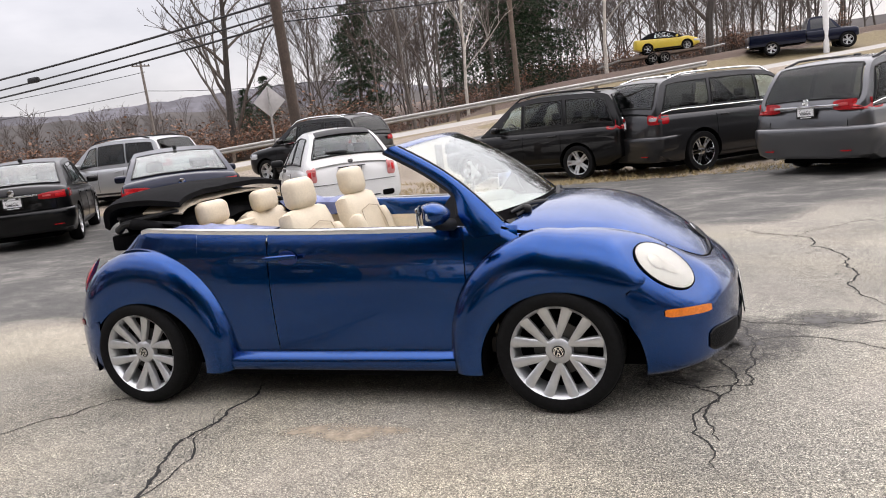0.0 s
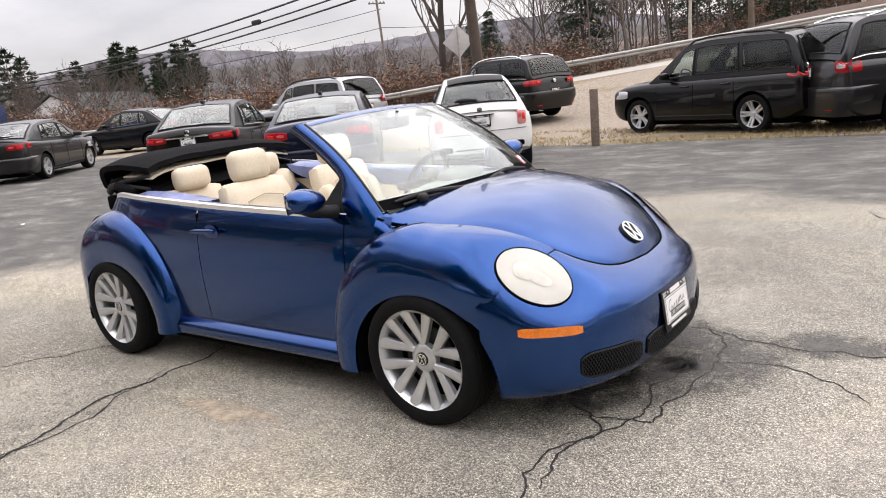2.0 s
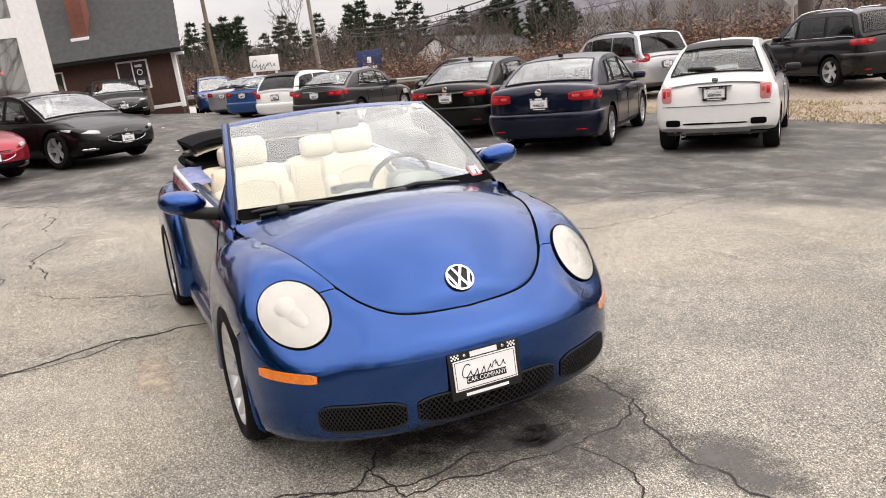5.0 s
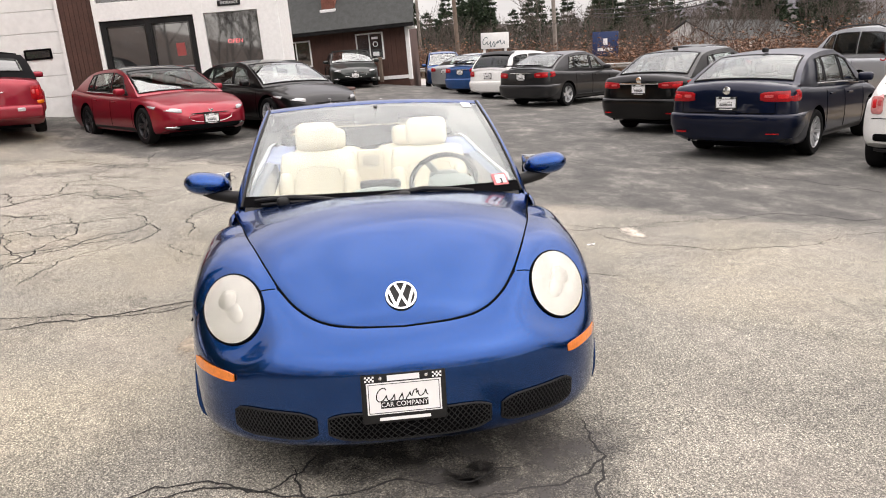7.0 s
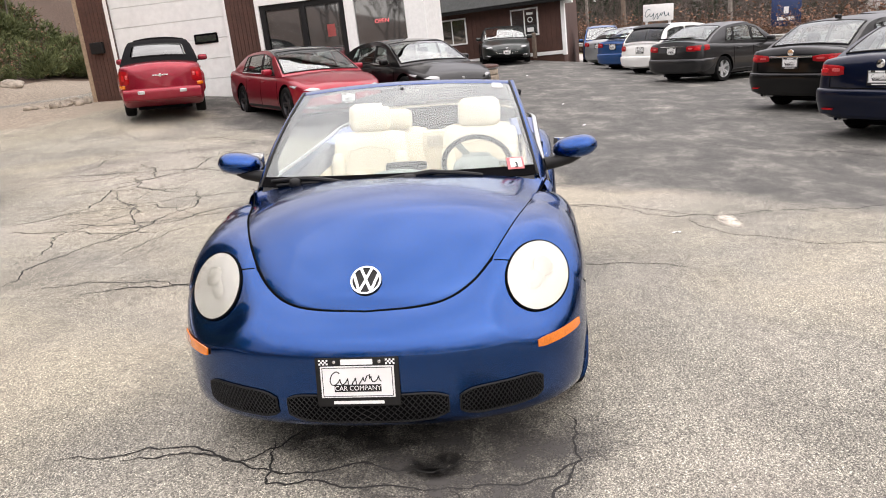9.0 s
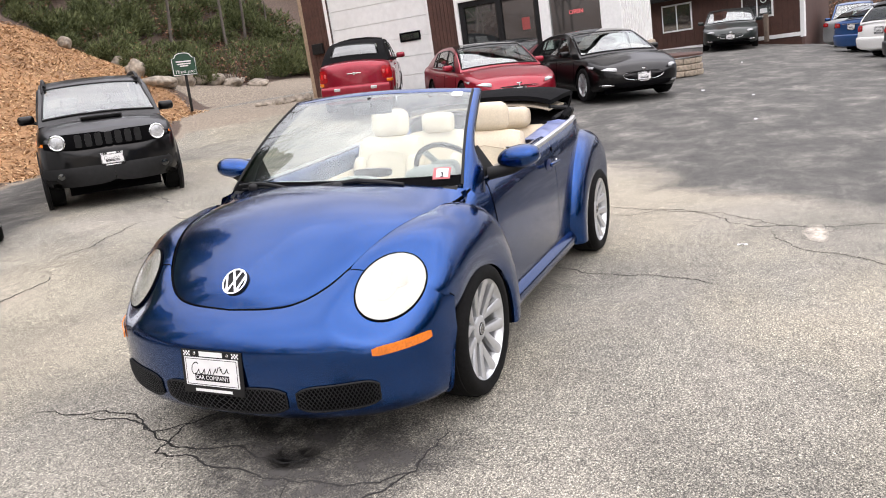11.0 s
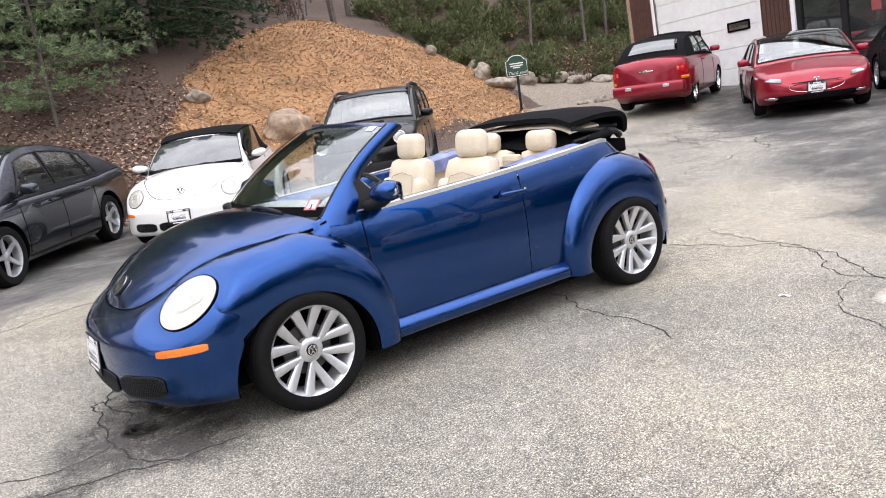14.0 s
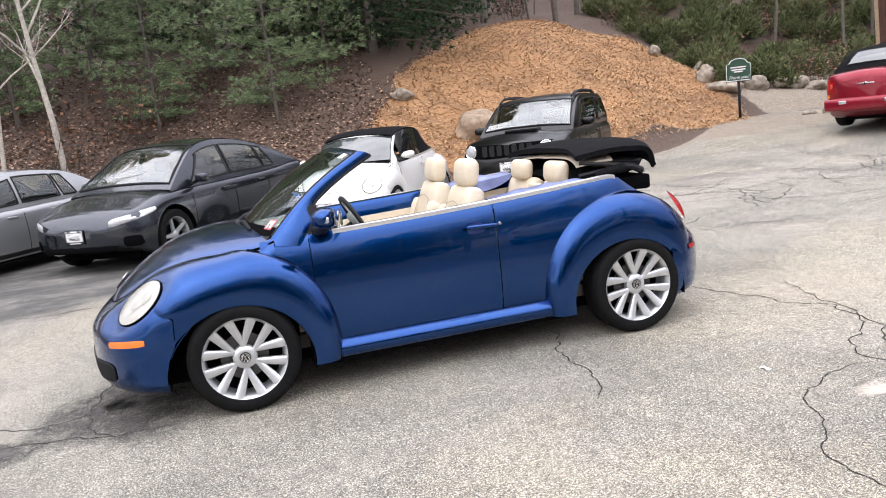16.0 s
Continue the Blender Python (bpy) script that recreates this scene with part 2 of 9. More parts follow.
def text_part(name, words, size, material, parent, m, label="", depth=0.0015, squash=1.0, shear=0.0):
    c = bpy.data.curves.new(name, "FONT")
    c.body, c.size, c.extrude, c.align_x, c.align_y, c.shear = words, size, depth, "CENTER", "CENTER", shear
    c.resolution_u = 3
    tmp = bpy.data.objects.new(name, c)
    scene.collection.objects.link(tmp)
    bpy.context.view_layer.update()
    me = bpy.data.meshes.new_from_object(tmp.evaluated_get(bpy.context.evaluated_depsgraph_get()))
    bpy.data.objects.remove(tmp)
    bpy.data.curves.remove(c)
    me.materials.clear()
    me.materials.append(material)
    ob = new(name, me)
    ob.parent = parent
    ob.matrix_local = m @ Matrix.Diagonal((squash, 1, 1, 1))
    if label:
        ob["label"] = label
    return ob

# ---- ground ----
ROAD_R, ROAD_N = Vector((0.87, 0.49)), Vector((-0.49, 0.87))


def road_z(q):
    return 0.75 + 0.07 * q if q > -8 else 0.19 + 0.01 * (q + 8)


def toe_y(x):
    """Foot of the bank behind the row of parked cars."""
    return -10.6 - 3.6 * smooth01(-8, -14, x) - 0.4 * math.sin(x * 0.7)


def ground_z(x, y):
    z = 0.024 * max(0.0, -x - 3.5) * (1 - 0.6 * smooth01(0, 7, y)) * (1 - smooth01(-28, -60, x))
    z += 0.30 * smooth01(-4, -9, y) * smooth01(-8, -13, x)
    p, q = ROAD_N.x * x + ROAD_N.y * y, ROAD_R.x * x + ROAD_R.y * y
    rz = road_z(max(-30, min(60, q)))
    k = smooth01(15, 25, p)
    z = z * (1 - k) + rz * k
    if p > 34:
        up = smooth01(6, 17, q)
        z += (1 - up) * -0.9 * smooth01(36, 50, p) + up * 1.15 * smooth01(34.5, 40, p) + 0.02 * max(0, min(p, 200) - 60)
    d = toe_y(x) - y
    if d > 0:
        far = 0.47 * d if d < 9 else 0.47 * 9 + 0.22 * (d - 9)
        z += far * smooth01(0, 1.5, d) * (1 - 0.75 * smooth01(-14.5, -18.5, x) * (1 - smooth01(5, 12, d)))
        z += 0.35 * noise.noise((x * 0.25, y * 0.25, 0)) * smooth01(0.5, 3, d)
    elif p < 25:
        z += 0.012 * noise.noise((x * 0.3, y * 0.3, 3)) * smooth01(4, 9, math.hypot(x, y))
    return z


def axis(dense, far):
    a = [0.0]
    while a[-1] < far:
        a.append(a[-1] + dense * (1 + max(0, a[-1] - 22) * 0.09))
    return [-v for v in a[:0:-1]] + a


F_HI = [(-30, -20), (-14, -8.3), (-9.6, -4.4), (-6.5, -1.2), (-3.5, 1.1), (-2.5, 2.5), (-1.4, 4.2), (2, 4.6), (5, 6), (10, 8), (20, 9)]
F_LO = [(-30, -30), (-14, -15.5), (-8, -10.8), (-4, -8.0), (-1, -5.4), (1.6, -3.95), (3.4, -2.85), (10, -0.5), (20, 2)]
MULCH_EDGE = [(-14.2, -14.2), (-9, -12.0), (-5.5, -11.0), (-2.4, -11.6), (-2.5, -13.4), (-4.0, -16.2), (-6.3, -18.9), (-8.5, -20.6), (-12.0, -21.6), (-14.8, -22.0), (-16.0, -19.5), (-15.3, -16.5)]


def inside(poly, x, y):
    """Signed distance to a closed outline, positive within."""
    d, hit = 1e9, False
    for (ax, ay), (bx, by) in zip(poly, poly[1:] + poly[:1]):
        t = max(0, min(1, ((x - ax) * (bx - ax) + (y - ay) * (by - ay)) / ((bx - ax) ** 2 + (by - ay) ** 2)))
        d = min(d, math.hypot(x - ax - t * (bx - ax), y - ay - t * (by - ay)))
        if (ay > y) != (by > y) and x < (bx - ax) * (y - ay) / (by - ay) + ax:
            hit = not hit
    return d if hit else -d


def zones(x, y):
    """Shares of sealed asphalt, mulch, leaf litter, dry grass, gravel and road."""
    p, q = ROAD_N.x * x + ROAD_N.y * y, ROAD_R.x * x + ROAD_R.y * y
    bank = smooth01(-0.3, 0.5, toe_y(x) - y)
    mul = smooth01(-0.25, 0.25, inside(MULCH_EDGE, x, y) + 0.3 * noise.noise((x, y, 0))) if -18 < x < -1 and -24 < y < -10 else 0.0
    drive = smooth01(-15.0, -16.2, x) * smooth01(-17.5, -16.5, y) * bank if -26 < x < -12 else 0.0
    seal = 1 - smooth01(-1.3, 0.9, min(lerp_table(F_HI, x) - y, y - lerp_table(F_LO, x)) + 0.8 * noise.noise((x * 0.6, y * 0.6, 5)))
    edge = 10.25 + 0.25 * noise.noise((x * 0.5, y * 0.5, 9)) + (0.9 * smooth01(1.5, 4, x)) + 3.5 * smooth01(-30, -45, x)
    over = smooth01(-0.2, 0.2, y - edge)
    road = smooth01(25.3, 25.6, p) * (1 - smooth01(33.4, 33.7, p))
    grass = max(over * smooth01(0.0, 1.0, 0.55 + noise.noise((x * 0.35, y * 0.35, 2)) - 0.8 * smooth01(10.9, 11.8, y) * (1 - smooth01(18, 23, p))), smooth01(33.6, 34.0, p))
    gravel = max(over, drive, smooth01(-0.6, 0.6, -math.hypot((x + 14.5) / 3.5, (y + 11.5) / 2.0) + 1.2), smooth01(0.8, -0.1, abs(toe_y(x) - y - 0.1)) * 0.8)
    wood = smooth01(36.0, 38.5, p + 1.5 * noise.noise((x * 0.2, y * 0.2, 4)))
    return seal, mul, max(bank * (1 - mul) * (1 - drive), wood), grass * (1 - road) * (1 - wood), gravel * (1 - mul), road


gx, gy = axis(0.24, 900), axis(0.24, 900)
flat = [(x, y) for x in gx for y in gy]
bm, gv = grid_bm([[(x, y, ground_z(x, y)) for y in gy] for x in gx])
m, n, l, b = node_mat("lot_and_bank_surface")


def attr(name):
    a = n.new("ShaderNodeAttribute")
    a.attribute_name = name
    return a.outputs["Fac"]


def sharpen(src, nz, lo=0.42, hi=0.58, amount=0.5):
    """Breaks a soft border with noise."""
    a = n.new("ShaderNodeMath")
    a.operation = "MULTIPLY_ADD"
    l.new(nz, a.inputs[0])
    a.inputs[1].default_value, a.inputs[2].default_value = amount, -amount / 2
    c = n.new("ShaderNodeMath")
    c.operation = "ADD"
    l.new(src, c.inputs[0])
    l.new(a.outputs[0], c.inputs[1])
    r = n.new("ShaderNodeMapRange")
    r.interpolation_type = "SMOOTHSTEP"
    r.inputs["From Min"].default_value, r.inputs["From Max"].default_value = lo, hi
    l.new(c.outputs[0], r.inputs["Value"])
    return r.outputs[0]


speck = noise_of(n, l, 80, 5, 0.95)
fine = noise_of(n, l, 190, 3, 0.85)
stone = ramp_of(n, l, speck, [(0.37, (0.030, 0.029, 0.027)), (0.46, (0.196, 0.188, 0.162)), (0.55, (0.372, 0.357, 0.308)), (0.65, (0.845, 0.815, 0.71))])
grit = ramp_of(n, l, fine, [(0.36, (0.22, 0.22, 0.22)), (0.5, (0.95, 0.94, 0.92)), (0.64, (1.72, 1.70, 1.65))])
aged = blend(n, l, stone, grit, 0.85, "MULTIPLY")
# single stones of the worn surface, with dark joints
vor = n.new("ShaderNodeTexVoronoi")
vor.inputs["Scale"].default_value = 165
l.new(n.new("ShaderNodeTexCoord").outputs["Object"], vor.inputs["Vector"])
joint = ramp_of(n, l, vor.outputs["Distance"], [(0.25, (1.12, 1.12, 1.12)), (0.55, (0.9, 0.9, 0.9)), (0.75, (0.28, 0.28, 0.28))])
tone = n.new("ShaderNodeSeparateColor")
l.new(vor.outputs["Color"], tone.inputs[0])
pebble = ramp_of(n, l, tone.outputs[0], [(0.0, (0.5, 0.5, 0.51)), (0.3, (1.0, 0.99, 0.97)), (0.7, (1.3, 1.29, 1.26)), (1.0, (1.9, 1.86, 1.78))])
pebble = blend(n, l, pebble, joint, 1.0, "MULTIPLY")
aged = blend(n, l, aged, pebble, 0.85, "MULTIPLY")
wash = noise_of(n, l, 0.5, 7, 0.62, warp=0.6)
pale = ramp_of(n, l, wash, [(0.46, (0, 0, 0)), (0.70, (0.26, 0.26, 0.26))])
aged = blend(n, l, aged, (0.46, 0.405, 0.35), pale)
worn = ramp_of(n, l, noise_of(n, l, 0.23, 6, 0.6, warp=0.8), [(0.44, (0.90, 0.905, 0.925)), (0.60, (1.07, 1.04, 0.98))])
aged = blend(n, l, aged, worn, 1.0, "MULTIPLY")
damp = ramp_of(n, l, noise_of(n, l, 0.6, 6, 0.65, warp=0.5), [(0.34, (0.62, 0.62, 0.63)), (0.54, (1, 1, 1))])
aged = blend(n, l, aged, damp, 0.8, "MULTIPLY")
mottle = ramp_of(n, l, noise_of(n, l, 13, 5, 0.8), [(0.34, (0.66, 0.66, 0.66)), (0.5, (1.0, 1.0, 1.0)), (0.66, (1.26, 1.25, 1.22))])
aged = blend(n, l, aged, mottle, 0.8, "MULTIPLY")
streak = noise_of(n, l, 1.7, 8, 0.75, stretch=(0.75, 1.1, 1), warp=0.15)
sealed = ramp_of(n, l, streak, [(0.35, (0.056, 0.056, 0.054)), (0.50, (0.094, 0.092, 0.087)), (0.60, (0.155, 0.150, 0.139)), (0.72, (0.31, 0.294, 0.266))])
sealed = blend(n, l, blend(n, l, sealed, grit, 0.6, "MULTIPLY"), pebble, 0.45, "MULTIPLY")
base = blend(n, l, aged, sealed, sharpen(attr("seal"), noise_of(n, l, 1.3, 7, 0.75, warp=0.3), 0.15, 0.85, 1.1))
grav = blend(n, l, ramp_of(n, l, noise_of(n, l, 14, 7, 0.75), [(0.32, (0.10, 0.083, 0.064)), (0.5, (0.25, 0.208, 0.162)), (0.7, (0.45, 0.39, 0.32))]), grit, 0.6, "MULTIPLY")
base = blend(n, l, base, grav, sharpen(attr("gravel"), noise_of(n, l, 3, 6, 0.7), 0.4, 0.6, 0.8))
dry = ramp_of(n, l, noise_of(n, l, 9, 8, 0.75, stretch=(1, 2.2, 1)), [(0.3, (0.07, 0.055, 0.03)), (0.5, (0.18, 0.143, 0.08)), (0.72, (0.32, 0.265, 0.155))])
base = blend(n, l, base, dry, sharpen(attr("grass"), noise_of(n, l, 2.2, 7, 0.75), 0.4, 0.6, 1.0))
leaf = ramp_of(n, l, noise_of(n, l, 24, 8, 0.85), [(0.3, (0.012, 0.009, 0.007)), (0.45, (0.056, 0.037, 0.028)), (0.58, (0.135, 0.092, 0.068)), (0.72, (0.30, 0.22, 0.17))])
base = blend(n, l, base, leaf, sharpen(attr("leaf"), noise_of(n, l, 2, 6, 0.7), 0.4, 0.6, 0.6))
chips = ramp_of(n, l, noise_of(n, l, 16, 8, 0.8, stretch=(1, 1.8, 1)), [(0.28, (0.085, 0.042, 0.02)), (0.45, (0.30, 0.165, 0.08)), (0.62, (0.48, 0.29, 0.145)), (0.78, (0.70, 0.49, 0.28))])
clod = ramp_of(n, l, noise_of(n, l, 0.8, 5, 0.65), [(0.38, (0.58, 0.56, 0.55)), (0.6, (1.05, 1.03, 1.0))])
chips = blend(n, l, chips, clod, 0.9, "MULTIPLY")
base = blend(n, l, base, chips, sharpen(attr("mulch"), noise_of(n, l, 2.5, 6, 0.7), 0.4, 0.6, 0.5))
tar = ramp_of(n, l, noise_of(n, l, 3, 6, 0.7, stretch=(1, 1, 1)), [(0.3, (0.30, 0.285, 0.265)), (0.7, (0.42, 0.40, 0.375))])
base = blend(n, l, base, tar, attr("road"))
l.new(base, b.inputs["Base Color"])
b.inputs["Roughness"].default_value = 0.82
b.inputs["Specular IOR Level"].default_value = 0.35
bump_on(n, l, b, blend(n, l, speck, noise_of(n, l, 12, 8, 0.8), sharpen(attr("leaf"), speck)), 0.35, 0.004)
ground = part("ground", bm, m)
zs = [zones(x, y) for x, y in flat]
for k, nm in enumerate(("seal", "mulch", "leaf", "grass", "gravel", "road")):
    a = ground.data.attributes.new(nm, "FLOAT", "POINT")
    a.data.foreach_set("value", [z_[k] for z_ in zs])
tagged(ground, "aged cracked asphalt lot with a mulched bank and a road beyond", "ground", kind="structure")

# ---- the blue convertible ----
CREAM = plain("cream_leather", (0.66, 0.57, 0.43), 0.5, 0, 90, 0.07, 0.12)
CANVAS = plain("black_canvas", (0.010, 0.010, 0.011), 0.95, 0, 160, 0.3, 0.25, spec=0.08)
LINER = plain("beige_headliner", (0.46, 0.40, 0.31), 0.9, 0, 90, 0.12, 0.1)
DASH = plain("grey_dashboard", (0.30, 0.31, 0.29), 0.7, 0, 70, 0.1, 0.2)
CARPET = plain("grey_carpet", (0.10, 0.09, 0.08), 0.95, 0, 120, 0.25, 0.3)
WINDSHIELD = glass("windshield_glass", (0.80, 0.89, 0.855), 0.0, 1.7)
LAMP_GLASS = glass("lamp_glass", (0.97, 0.97, 0.95), 0.16)
LAMP_BOWL = plain("pale_reflector", (0.74, 0.72, 0.665), 0.3, 0.1, 14, 0.09)

PLAN_N = 2.4


def nose_plan(x):
    return 0.868 if x <= 1.5 else 0.868 * max(0.0, 1 - (min(x, 2.1199) - 1.5) ** PLAN_N / 0.62**PLAN_N) ** (1 / PLAN_N)


def tail_plan(x):
    return 0.866 if x >= -1.42 else 0.866 * max(0.0, 1 - (-1.42 - max(x, -1.9799)) ** PLAN_N / 0.56**PLAN_N) ** (1 / PLAN_N)


BUMP_PROFILE = [(0.16, 0.185), (0.07, 0.19), (0.03, 0.215), (0.012, 0.25), (0.003, 0.30), (0.0, 0.38), (0.0, 0.46), (0.004, 0.50), (0.018, 0.54), (0.045, 0.575), (0.09, 0.605), (0.15, 0.64), (0.22, 0.68), (0.30, 0.72)]


def wrap_point(phi, inset, z, off=0.0, front=True):
    """A point on the bumper wrap at the plan angle phi."""
    c, s = math.cos(phi), math.sin(phi)
    e = 2 / PLAN_N
    cx, rx, ry = (1.5, 0.62, 0.868) if front else (-1.42, 0.56, 0.866)
    x = (rx - inset + off) * abs(c) ** e * (1 if c >= 0 else -1)
    y = (ry - inset * (0.55 if front else 0.5) + off) * abs(s) ** e * (1 if s >= 0 else -1)
    return Vector((cx + x if front else cx - x, y, z))


def wrap_at(phi, z, off=0.0, front=True):
    inset = lerp_table([(zz, i) for i, zz in BUMP_PROFILE], z)
    return wrap_point(phi, inset, z, off, front)


ZC = [(0.95, 0.985), (1.2, 1.0), (1.37, 0.992), (1.58, 0.94), (1.76, 0.842), (1.9, 0.742), (1.95, 0.694), (1.985, 0.64), (2.1, 0.5)]
# the seam round the bonnet: half width and height
HOOD_Y = [(1.0, 0.728), (1.12, 0.692), (1.25, 0.66), (1.4, 0.626), (1.55, 0.577), (1.68, 0.522), (1.78, 0.466), (1.87, 0.395), (1.94, 0.295), (1.972, 0.175), (1.985, 0.0)]
HOOD_Z = [(1.0, 0.938), (1.06, 0.914), (1.14, 0.900), (1.25, 0.896), (1.4, 0.891), (1.55, 0.866), (1.68, 0.815), (1.78, 0.755), (1.87, 0.700), (1.94, 0.660), (1.985, 0.64)]
# the headlamp's plane and its long and short axes
LAMP_C, LAMP_N = Vector((1.768, 0.660, 0.692)), Vector((0.6395, 0.4159, 0.6467))
LAMP_R, LAMP_U = Vector((-0.765, 0.427, 0.482)), Vector((-0.0755, -0.803, 0.591))
LAMP_A, LAMP_B = 0.166, 0.122


def flush(p, depth=0.0):
    """Draws the skin round a headlamp into the lamp's plane."""
    s = 1 if p[1] >= 0 else -1
    q = Vector((p[0], p[1] * s, p[2]))
    d = q - LAMP_C
    rho = math.hypot(d.dot(LAMP_R) / LAMP_A, d.dot(LAMP_U) / LAMP_B)
    h = d.dot(LAMP_N)
    if rho > 2.0 or abs(h) > 0.2:
        return Vector(p)
    w = 1 - smooth01(1.05, 2.0, rho)
    q = q + LAMP_N * (-0.005 - depth - 0.030 * max(0.0, rho - 0.9) ** 2 - h) * w
    return Vector((q.x, q.y * s, q.z))


def dome_z(x, y):
    """The bonnet's surface, from its crest to the seam."""
    edge = max(curve_table(HOOD_Y, x), 0.05)
    zc, zs = curve_table(ZC, x), curve_table(HOOD_Z, x)
    return zc - (zc - zs) * (abs(y) / edge) ** (2.3 + 1.2 * smooth01(1.3, 1.0, x))


def seam_at(a):
    """The joint above the front bumper skin at the plan angle a in degrees: round the bonnet, then across the lamp to the wheel arch."""
    if a < 40:
        y = 0.476 * (a / 40)
        lo, hi = 1.766, 1.985
        for _ in range(30):
            mid = (lo + hi) / 2
            lo, hi = (mid, hi) if curve_table(HOOD_Y, mid) > y else (lo, mid)
        return Vector((lo + 0.006, y + 0.004 * min(1, a / 10), curve_table(HOOD_Z, lo) - 0.006))
    tab = [(40, (1.772, 0.480, 0.756)), (50, (1.755, 0.58, 0.74)), (60, (1.70, 0.72, 0.70)), (70, (1.641, 0.829, 0.636)), (83, (1.600, 0.860, 0.600))]
    return Vector(tuple(lerp_table([(k, v[i]) for k, v in tab], a) for i in range(3)))


def arch_x(z):
    return 1.268 + 0.405 * math.sqrt(max(0.0, 1 - ((z - 0.25) / 0.368) ** 2))


def bumper_bm(front):
    lim = 83.0
    rows = []
    for k in range(141):
        deg = -lim + 2 * lim * k / 140
        phi = radians(deg)
        if not front:
            prof = []
            for (i0, z0), (i1, z1) in zip(BUMP_PROFILE, BUMP_PROFILE[1:]):
                n_ = 5 if z0 > 0.57 else 1
                prof += [(i0 + (i1 - i0) * q / n_, z0 + (z1 - z0) * q / n_) for q in range(n_)]
            rows.append([wrap_point(phi, i, z, 0, front) for i, z in prof + [BUMP_PROFILE[-1]]])
            continue
        row = [wrap_point(phi, i, z) for i, z in BUMP_PROFILE[:8]]
        p0, top = row[-1], seam_at(abs(deg))
        if deg < 0:
            top.y = -top.y
        out = (Vector((p0.x, p0.y, 0)) - Vector((top.x, top.y, 0)))
        h = top.z - p0.z
        c1 = p0 + Vector((0, 0, 0.40 * h)) - out * 0.06
        c2 = top + out * 0.42 - Vector((0, 0, 0.20 * h))
        for q in range(1, 21):
            t = q / 20
            p = p0 * (1 - t) ** 3 + c1 * 3 * t * (1 - t) ** 2 + c2 * 3 * t * t * (1 - t) + top * t**3
            row.append(flush(p, 0.0))
        for p in row:
            if p.z < 0.615:
                p.x = max(p.x, arch_x(p.z) + 0.004)
        rows.append(row)
    bm, _ = grid_bm(rows)
    return bm


def hood_bm(grow=0.0, lift=0.0):
    rows = []
    for i in range(37):
        t = math.sin(math.pi / 2 * i / 36)
        row = []
        for j in range(41):
            w = math.sin(math.pi / 2 * (-1 + 2 * j / 40) * 0.999)
            xe = 1.0 + t * 0.985
            ye = max(curve_table(HOOD_Y, min(xe, 1.9849)) - 0.003, 0.0)
            x = (1.142 + t * 0.840) - 0.142 * w * w * (1 - t)
            x = x if abs(w) < 1e-3 else x + (xe - x) * abs(w) ** 3
            y = w * ye
            edge = max(abs(w), t) ** 20
            row.append((x, y, dome_z(min(x, 1.984), y) + lift - 0.007 * edge))
        rows.append(row)
    bm, _ = grid_bm(rows)
    return weld(bm, 1e-4)


FENDER_F = [(6, 0.655), (20, 0.661), (40, 0.666), (57, 0.676), (76, 0.678), (90, 0.67), (117, 0.652), (140, 0.63), (160, 0.60), (180, 0.573), (187, 0.565)]
FENDER_R = [(-7, 0.572), (0, 0.575), (20, 0.612), (42, 0.65), (65, 0.672), (90, 0.685), (110, 0.678), (130, 0.668), (150, 0.65), (172, 0.632)]
SECTION = [(0.0, 0.79), (-0.004, 0.845), (0.02, 0.857), (0.20, 0.866), (0.42, 0.866), (0.62, 0.857), (0.78, 0.838), (0.90, 0.806), (0.97, 0.762), (1.0, 0.71)]


def front_fender_bm(s):
    """From the wheel arch's lip over the round crown to the bonnet's seam; behind the wheel it runs out on the door's skin."""
    cx, cz = 1.268, 0.25
    rows = []
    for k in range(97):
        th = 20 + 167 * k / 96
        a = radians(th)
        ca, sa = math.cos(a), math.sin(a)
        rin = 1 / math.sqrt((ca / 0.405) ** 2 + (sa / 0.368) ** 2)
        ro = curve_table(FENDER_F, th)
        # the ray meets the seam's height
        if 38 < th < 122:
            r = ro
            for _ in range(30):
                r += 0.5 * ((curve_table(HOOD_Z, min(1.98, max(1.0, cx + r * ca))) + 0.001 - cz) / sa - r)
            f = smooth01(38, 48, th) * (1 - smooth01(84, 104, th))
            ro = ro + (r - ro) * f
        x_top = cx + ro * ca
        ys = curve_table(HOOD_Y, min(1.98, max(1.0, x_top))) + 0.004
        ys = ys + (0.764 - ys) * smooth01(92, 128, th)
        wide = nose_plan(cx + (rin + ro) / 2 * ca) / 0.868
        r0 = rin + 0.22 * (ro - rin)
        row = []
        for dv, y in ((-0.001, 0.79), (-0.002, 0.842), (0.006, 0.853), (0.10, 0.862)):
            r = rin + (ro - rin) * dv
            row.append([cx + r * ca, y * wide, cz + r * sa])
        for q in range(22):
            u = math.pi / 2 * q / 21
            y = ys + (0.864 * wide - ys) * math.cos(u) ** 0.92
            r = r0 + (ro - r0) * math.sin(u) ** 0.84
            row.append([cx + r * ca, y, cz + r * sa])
        row.append([row[-1][0], row[-1][1] - 0.006, row[-1][2] - 0.035])
        out = []
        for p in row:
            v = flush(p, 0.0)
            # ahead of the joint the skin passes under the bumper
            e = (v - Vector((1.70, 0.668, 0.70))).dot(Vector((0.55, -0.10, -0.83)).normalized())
            v -= Vector((0.62, 0.45, 0.62)) * 0.012 * smooth01(-0.004, 0.05, e)
            out.append((v.x, s * v.y, max(v.z, 0.2)))
        rows.append(out)
    bm, _ = grid_bm(rows)
    return weld(bm, 1e-4), [r[25] for r in rows if r[25][0] < 1.17]


